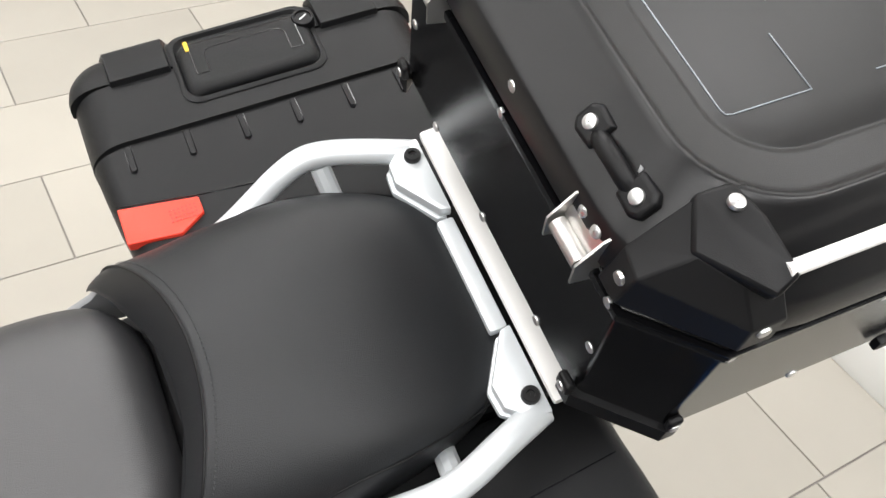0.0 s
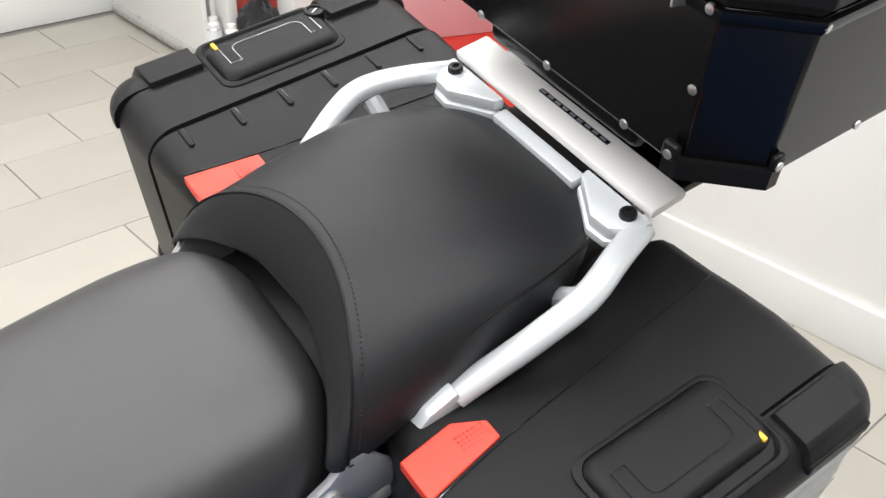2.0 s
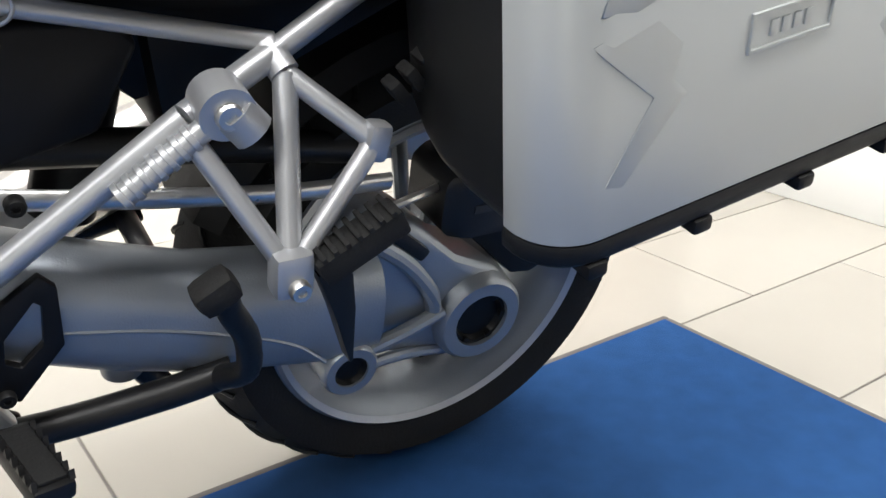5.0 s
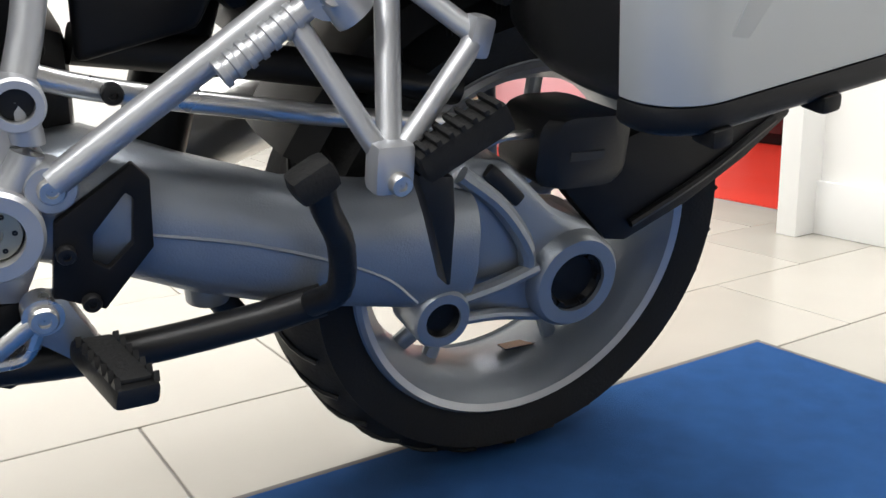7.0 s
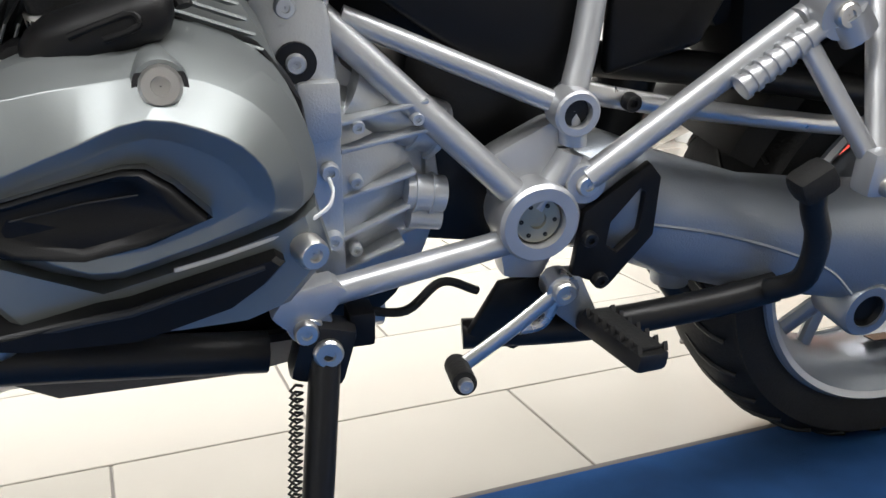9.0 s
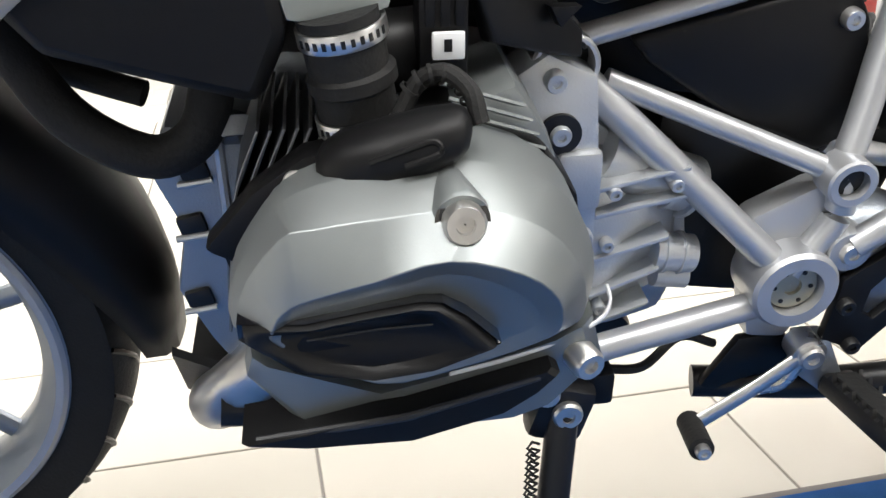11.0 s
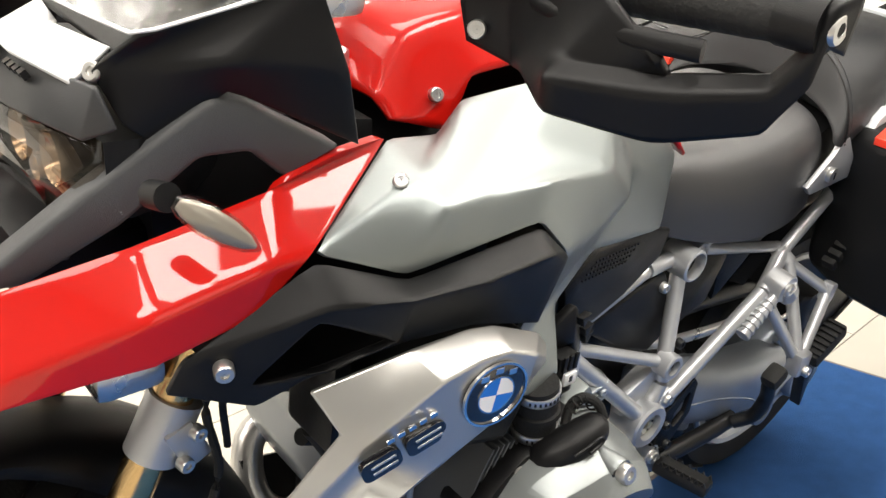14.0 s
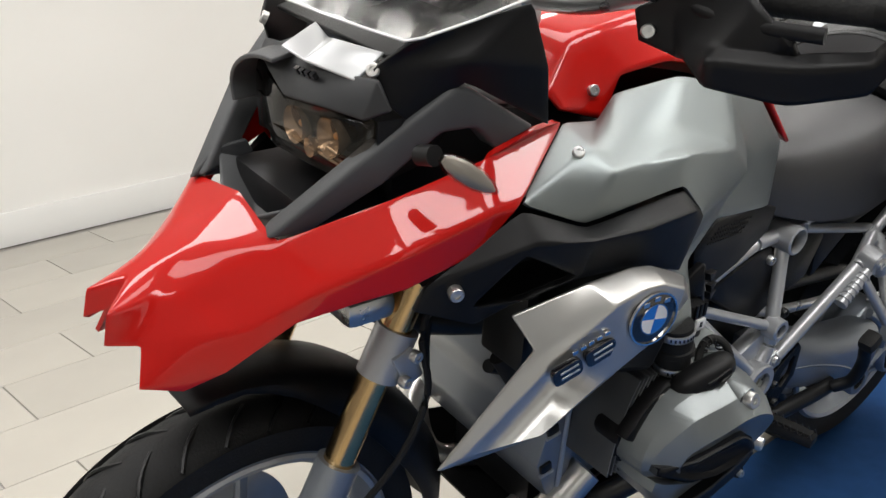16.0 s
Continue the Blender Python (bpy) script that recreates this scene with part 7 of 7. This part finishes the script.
    flap = [(0.019, 0.044), (0.019, 0.09), (0.035, 0.09), (0.035, 0.062), (0.038, 0.055), (0.045, 0.052), (0.128, 0.052), (0.136, 0.055), (0.14, 0.062), (0.14, 0.09), (0.156, 0.09), (0.156, 0.044)]
    # Raised black line draws the shade in the flap's groove.
    part("handle_groove", tube([(hu0 + u, s * (out - d), 0.9251) for u, d in flap], 0.0009, 6, False), BLACK_ENAMEL, grip, "black line for the shaded groove round the flap")
    lu, yu = (hu0 + 0.008, hu1 - 0.016) if s < 0 else (hu1 - 0.005, hu0 + 0.017)
    lk = part("key_lock", moved(turned([(0.0005, 0.002), (0.01, 0.002), (0.0108, 0.0), (0.0135, 0.0), (0.0145, 0.002), (0.0145, 0.02), (0.0005, 0.02)], 28), pose(lu, s * (out - 0.047), 0.928, -90, 0, 0)), BLACK_PLASTIC, body, "round black key lock")
    # Black sliver paints the keyway's shade.
    part("key_slot", moved(block((-0.0065, -0.0012, 0), (0.0065, 0.0012, 0.0012)), pose(lu, s * (out - 0.047), 0.9258, 0, 0, 30)), BLACK_ENAMEL, lk)
    part("latch_tab", moved(block((-0.0028, -0.008, -0.004), (0.0028, 0.008, 0.004), 0.0015), pose(yu, s * (out - 0.042), 0.9225 if s > 0 else 0.9205)), YELLOW, body, "small yellow latch tab")
    # ribs, the crease and the red reflector on the top
    if s > 0:
        for u in (0.012, 0.083, 0.15, 0.216, 0.284, 0.352):
            part("rib", prism(rounded(u - 0.0032, u + 0.0032, 0.297, 0.334, 0.003, 2), 0.905, 0.9125, "z", 0.0008), BLACK_CASE, body)
            # Black outline for the shade round each rib.
            part("rib_groove", tube([(u - 0.004, 0.334, 0.9103), (u - 0.004, 0.298, 0.9095), (u, 0.2945, 0.9094), (u + 0.004, 0.298, 0.9095), (u + 0.004, 0.334, 0.9103)], 0.0008, 5, False), BLACK_ENAMEL, body)
    # The crease is drawn by its shade, a black line on the skin.
    part("crease", tube([(-0.02, s * 0.259, 0.9065), (0.076, s * 0.243, 0.9054), (0.25, s * 0.224, 0.9032), (0.38, s * 0.212, 0.9016)], 0.0009, 5, False), BLACK_ENAMEL, body, "black line for the shade in a moulded crease")
    refl = [(-0.02, 0.256), (0.071, 0.24), (0.0715, 0.218), (0.041, 0.2), (-0.02, 0.207)]
    part("reflector", loft([[(u, s * v, w + dw) for (u, v), dw in zip(refl, (0, 0.001, 0.0, -0.0015, -0.0015))] for w in (0.893, 0.9075)]), RED_GLASS, body, "orange-red corner reflector", bevel=0.0015)
    for i in range(7):
        for j in range(4):
            part("reflector_dot", block((0.034 + 0.0048 * i, min(s * (0.216 + 0.005 * j), s * (0.2182 + 0.005 * j)), 0.9068), (0.0362 + 0.0048 * i, max(s * (0.216 + 0.005 * j), s * (0.2182 + 0.005 * j)), 0.9081)), RED_DARK, body)
    if s < 0:
        for u in (0.0, 0.11, 0.23, 0.34, 0.39):
            part("lid_nub", block((u, -out - 0.006, 0.578), (u + 0.02, -out + 0.02, 0.593), 0.004), BLACK_PLASTIC, body)
    part("floor_pan", loft([[(u, s * v, w) for u, v in rounded(0.02 + d, 0.37 - d, 0.19 + d, out - 0.05 - d, 0.03, 3)] for w, d in ((0.595, 0), (0.56, 0.02))]), BLACK_CASE, body)
    return case


pannier(-1, 0.424, "black hard pannier with a pressed silver outer skin", True)
pannier(1, 0.49, "black hard pannier with a ribbed top", False)

# top case: black aluminium box with plastic lid corners
box = thing("top_case", "black aluminium top case with riveted edges and plastic corners", "top case", BIKE @ pose(0, 0, 0, 0, -8, 0))
U0, U1, HW, CH = 0.27, 0.69, 0.245, 0.055


def plan(d=0.0, ch=CH):
    return [(U0 + d, -(HW - ch) + d * 0.4), (U0 + d, (HW - ch) - d * 0.4), (U0 + ch + d * 0.4, HW - d), (U1 - ch - d * 0.4, HW - d), (U1 - d, (HW - ch) - d * 0.4), (U1 - d, -(HW - ch) + d * 0.4), (U1 - ch - d * 0.4, -HW + d), (U0 + ch + d * 0.4, -HW + d)]


tub = part("body", loft([[(u, v, w) for u, v in plan(d)] for w, d in ((1.082, 0.012), (1.087, 0.003), (1.258, 0.0))]), BLACK_METAL, box, "black powder-coated aluminium body", 20, bevel=0.003)
part("seal", loft([[(u, v, w) for u, v in plan(0.004)] for w in (1.258, 1.27)]), RUBBER, box, "black rubber lid seal")
part("seam_flange", loft([[(u, v, w) for u, v in plan(d)] for w, d in ((1.245, -0.003), (1.25, -0.005), (1.2575, -0.005), (1.258, 0.0), (1.245, 0.0))]), BLACK_METAL, box)
LID = [(1.268, -0.004), (1.274, -0.004), (1.298, 0.0), (1.302, 0.003), (1.306, 0.008), (1.325, 0.027), (1.342, 0.0445), (1.3455, 0.0485), (1.3462, 0.051), (1.3452, 0.0535), (1.342, 0.0565), (1.3408, 0.06), (1.3404, 0.084), (1.3396, 0.087), (1.3387, 0.089), (1.3387, 0.091), (1.3392, 0.094), (1.3392, 0.12)]
lid = part("lid", loft([[(u, v, w) for u, v in rounded(U0 + d, U1 - d, -HW + d, HW - d, 0.115 - 0.68 * max(d, 0), 8)] for w, d in LID]), LID_METAL, box, "black aluminium lid with a raised panel", 60)
LINE_Z = 1.3396
for pts in ([(0.37, 0.03), (0.37, -0.109), (0.3715, -0.1135), (0.376, -0.115), (0.443, -0.115), (0.443, -0.06)], [(0.5, -0.115), (0.585, -0.115), (0.585, 0.116), (0.384, 0.116), (0.37, 0.106), (0.37, 0.06)]):
    part("engraved_line", tube([(*p, LINE_Z) for p in pts], 0.0006, 6, False), CAST_GREY, lid, "thin bright engraved line")
mark = bmesh.new()
for k in range(3):
    merged(mark, tube([(0.46 + 0.012 * k, -0.03 + 0.004 * k, LINE_Z), (0.465 + 0.012 * k, 0.0, LINE_Z), (0.48 + 0.01 * k, 0.014, LINE_Z)], 0.001, 6))
part("engraved_mark", mark, STEEL, lid, "small bright engraved shapes")
# plastic lid corners with a grey side rail
for su in (0, 1):
    for s in (-1, 1):
        f = (lambda u: u) if su == 0 else (lambda u: U0 + U1 - u)
        corner = [(0.275, 0.164, 1.302), (0.316, 0.167, 1.347), (0.35, 0.17, 1.347), (0.268, 0.191, 1.304), (0.3, 0.2, 1.33), (0.322, 0.228, 1.322), (0.262, 0.164, 1.268), (0.262, 0.187, 1.268), (0.324, 0.25, 1.268), (0.324, 0.2495, 1.298), (0.352, 0.25, 1.268), (0.352, 0.2495, 1.298), (0.352, 0.226, 1.322), (0.352, 0.2, 1.268), (0.3, 0.164, 1.268)]
        folds = [(0, 1, 4), (0, 4, 3), (3, 4, 5), (3, 5, 9), (7, 3, 9, 8), (6, 0, 3, 7), (9, 5, 12, 11), (8, 9, 11, 10), (1, 2, 12, 5, 4), (0, 6, 14, 1), (1, 14, 13, 2), (2, 13, 10, 11, 12), (6, 7, 8, 10, 13, 14)]
        cap = part("corner_cap", poly(bmesh.new(), [(f(u), s * v, w) for u, v, w in corner], folds), BLACK_PLASTIC, lid, "black plastic corner cap", 18, bevel=0.0015, segments=2)
        nose = [(0.311, 0.166, 1.348), (0.338, 0.168, 1.352), (0.344, 0.199, 1.353), (0.346, 0.24, 1.347), (0.33, 0.245, 1.334), (0.297, 0.197, 1.331)]
        part("cap_nose", poly(bmesh.new(), [(f(u), s * v, w) for u, v, w in nose] + [(f(u + 0.004), s * (v - 0.004), w - 0.016) for u, v, w in nose], [(0, 1, 2), (0, 2, 3), (0, 3, 4, 5), (11, 10, 9, 8, 7, 6), (0, 5, 11, 6), (5, 4, 10, 11), (4, 3, 9, 10), (3, 2, 8, 9), (2, 1, 7, 8), (1, 0, 6, 7)]), BLACK_PLASTIC, cap, "", 25, bevel=0.003, segments=2)
        bolt((f(0.331), s * 0.183, 1.353), (0.05, 0, 1), 0.0062, ALU, cap, "rivet", "", 0.0022, False)
        for p, n in (((0.2646, 0.18, 1.29), (-1, 0, 0)), ((0.336, 0.2505, 1.29), (0, s, 0))):
            bolt((f(p[0]), s * p[1], p[2]), (n[0] * (1 if su == 0 else -1), n[1], 0), 0.0055, ALU, cap, "rivet", "", 0.0018, False)
        shoe = part("corner_shoe", loft([[(f(u), s * v, w) for u, v in ((0.264, 0.172), (0.264, 0.19), (0.324, 0.2495), (0.338, 0.2495), (0.338, 0.24), (0.328, 0.238), (0.275, 0.183))] for w in (1.08, 1.102)]), BLACK_PLASTIC, tub, "black corner shoe")
        for d, q in ((0, ((0.259, 0.172), (0.259, 0.19), (0.268, 0.19), (0.268, 0.172))), (1, ((0.324, 0.242), (0.324, 0.25), (0.338, 0.25), (0.338, 0.242)))):
            part("shoe_tab", loft([[(f(u), s * v, w) for u, v in q] for w in (1.1, 1.118)]), BLACK_PLASTIC, shoe, bevel=0.003)
        for p, n in (((0.259, 0.181, 1.106), (-1, 0, 0)), ((0.331, 0.25, 1.106), (0, s, 0))):
            bolt((f(p[0]), s * p[1], p[2]), (n[0] * (1 if su == 0 else -1), n[1], 0), 0.0052, ALU, tub, "rivet", "bright rivet head", 0.0016, False)
for s in (-1, 1):
    part("side_rail", tube([(0.34, s * 0.233, 1.3425), (U0 + U1 - 0.34, s * 0.233, 1.3425)], 0.0055, 14, False), RACK_WHITE, lid, "pale champagne metal lid rail")
for y in (-0.113, 0.003, 0.116):
    bolt((0.2725, y, 1.089), (-1, 0, 0), 0.0052, ALU, tub, "rivet", "", 0.0016, False)
for y, w in ((-0.18, 1.172), (0.178, 1.172), (-0.18, 1.2535), (0.18, 1.2535), (-0.002, 1.2535)):
    bolt((0.2715 if w < 1.2 else 0.266, y, w), (-1, 0, 0), 0.0052, ALU, tub, "rivet", "", 0.0016, False)
bolt((0.2688, -0.005, 1.288), (-1, 0, 0), 0.0056, ALU, lid, "rivet", "", 0.0016, False)
for s in (-1, 1):
    for u, w in ((0.327, 1.252), (0.46, 1.252), (0.56, 1.252), (0.461, 1.091), (0.56, 1.091)):
        bolt((u, s * (HW + 0.0035 if w > 1.2 else HW - 0.0025), w), (0, s, 0), 0.0052, ALU, tub, "rivet", "", 0.0016, False)
    part("side_catch", block((0.54, min(s * 0.244, s * 0.253), 1.096), (0.57, max(s * 0.244, s * 0.253), 1.112), 0.003), BLACK_PLASTIC, tub, "small black side bracket")
# front handles and steel latches
for y in (-0.111, 0.111):
    on = pose(0.294, y, 1.3195, 0, -46, 0)
    h = part("lid_handle", moved(tube([(-0.002, -0.023, 0.001), (-0.001, -0.016, 0.006), (0, -0.006, 0.009), (0, 0.006, 0.009), (-0.001, 0.016, 0.006), (-0.002, 0.023, 0.001)], 0.0068, 14, True, 1.05), on), BLACK_PLASTIC, lid, "black strap handle with bright rivets")
    for d in (-0.033, 0.033):
        k = 1 if d > 0 else -1
        part("handle_foot", moved(loft([[(u * g, d + k * v * g, w) for u, v in ((-0.0125, -0.014), (0.0125, -0.014), (0.0135, 0.006), (0.008, 0.013), (-0.008, 0.013), (-0.0135, 0.006))] for w, g in ((-0.003, 1.0), (0.004, 1.0), (0.007, 0.82))]), on), BLACK_PLASTIC, h, bevel=0.0015)
        q = on @ Vector((0, d, 0.0082))
        bolt(q, on.to_3x3() @ Vector((0, 0, 1)), 0.0062, ALU, h, "rivet", "", 0.002, False)
    # Black slip on the lid for the shaded hollow by the handle.
    part("handle_hollow", moved(block((0.004, -0.018, -0.001), (0.013, 0.018, 0.0012), 0.001), on), BLACK_ENAMEL, h)
for y in (-0.132, 0.132):
    la = part("latch", prism([(0.257, 1.247), (0.268, 1.247), (0.268, 1.268), (0.257, 1.266)], y - 0.018, y + 0.018, "y", 0.003), STEEL, box, "bright steel over-centre latch")
    part("latch_roll", rod((0.2575, y - 0.018, 1.265), (0.2575, y + 0.018, 1.265), 0.0075, 18), STEEL, la)
    part("keeper", prism([(0.262, 1.27), (0.268, 1.27), (0.281, 1.298), (0.277, 1.302)], y - 0.021, y + 0.021, "y", 0.0015), STEEL, la)
    for d in (-0.0225, 0.0205):
        part("cheek", prism([(0.25, 1.247), (0.268, 1.243), (0.282, 1.299), (0.267, 1.293), (0.249, 1.271)], y + d, y + d + 0.002, "y"), STEEL, la)
    for d in (-0.009, 0.009):
        bolt((0.2695, y + d, 1.287), (-0.85, 0, 0.4), 0.0055, ALU, la, "rivet", "", 0.003, False)


# ---- floor tiles, in a running bond ----
TILE_L, TILE_W, JOINT = 0.612, 0.323, 0.004
tile_mesh = bpy.data.meshes.new("tile")
bm = block((-TILE_L / 2 + JOINT / 2, -TILE_W / 2 + JOINT / 2, -0.006), (TILE_L / 2 - JOINT / 2, TILE_W / 2 - JOINT / 2, 0.0), 0.0012, 1)
bm.to_mesh(tile_mesh)
bm.free()
tile_mesh.materials.append(TILE)
SHIFT = {-1: -0.1, 0: -0.392, 1: -0.106, 2: 0.12, 3: -0.132, 4: 0.3, 5: -0.12, 6: 0.172, 7: 0.45, 8: 0.148, 9: 0.464, 10: -0.44}
for row in range(-12, 11):
    y = 0.3 + (row - 0.5) * TILE_W
    if y > FAR_Y + 0.05 or y < BACK_Y:
        continue
    x0 = SHIFT.get(row, (row * 0.37) % TILE_L)
    k = -9
    while k < 4:
        x = x0 + (k + 0.5) * TILE_L
        lo, hi = max(x - TILE_L / 2, SIDE_X), min(x + TILE_L / 2, 1.56)
        if hi - lo > 0.03:
            ob = new("tile", tile_mesh)
            ob.location, ob.parent = ((lo + hi) / 2, y, 0), floor
            ob.scale.x = (hi - lo) / TILE_L
        k += 1
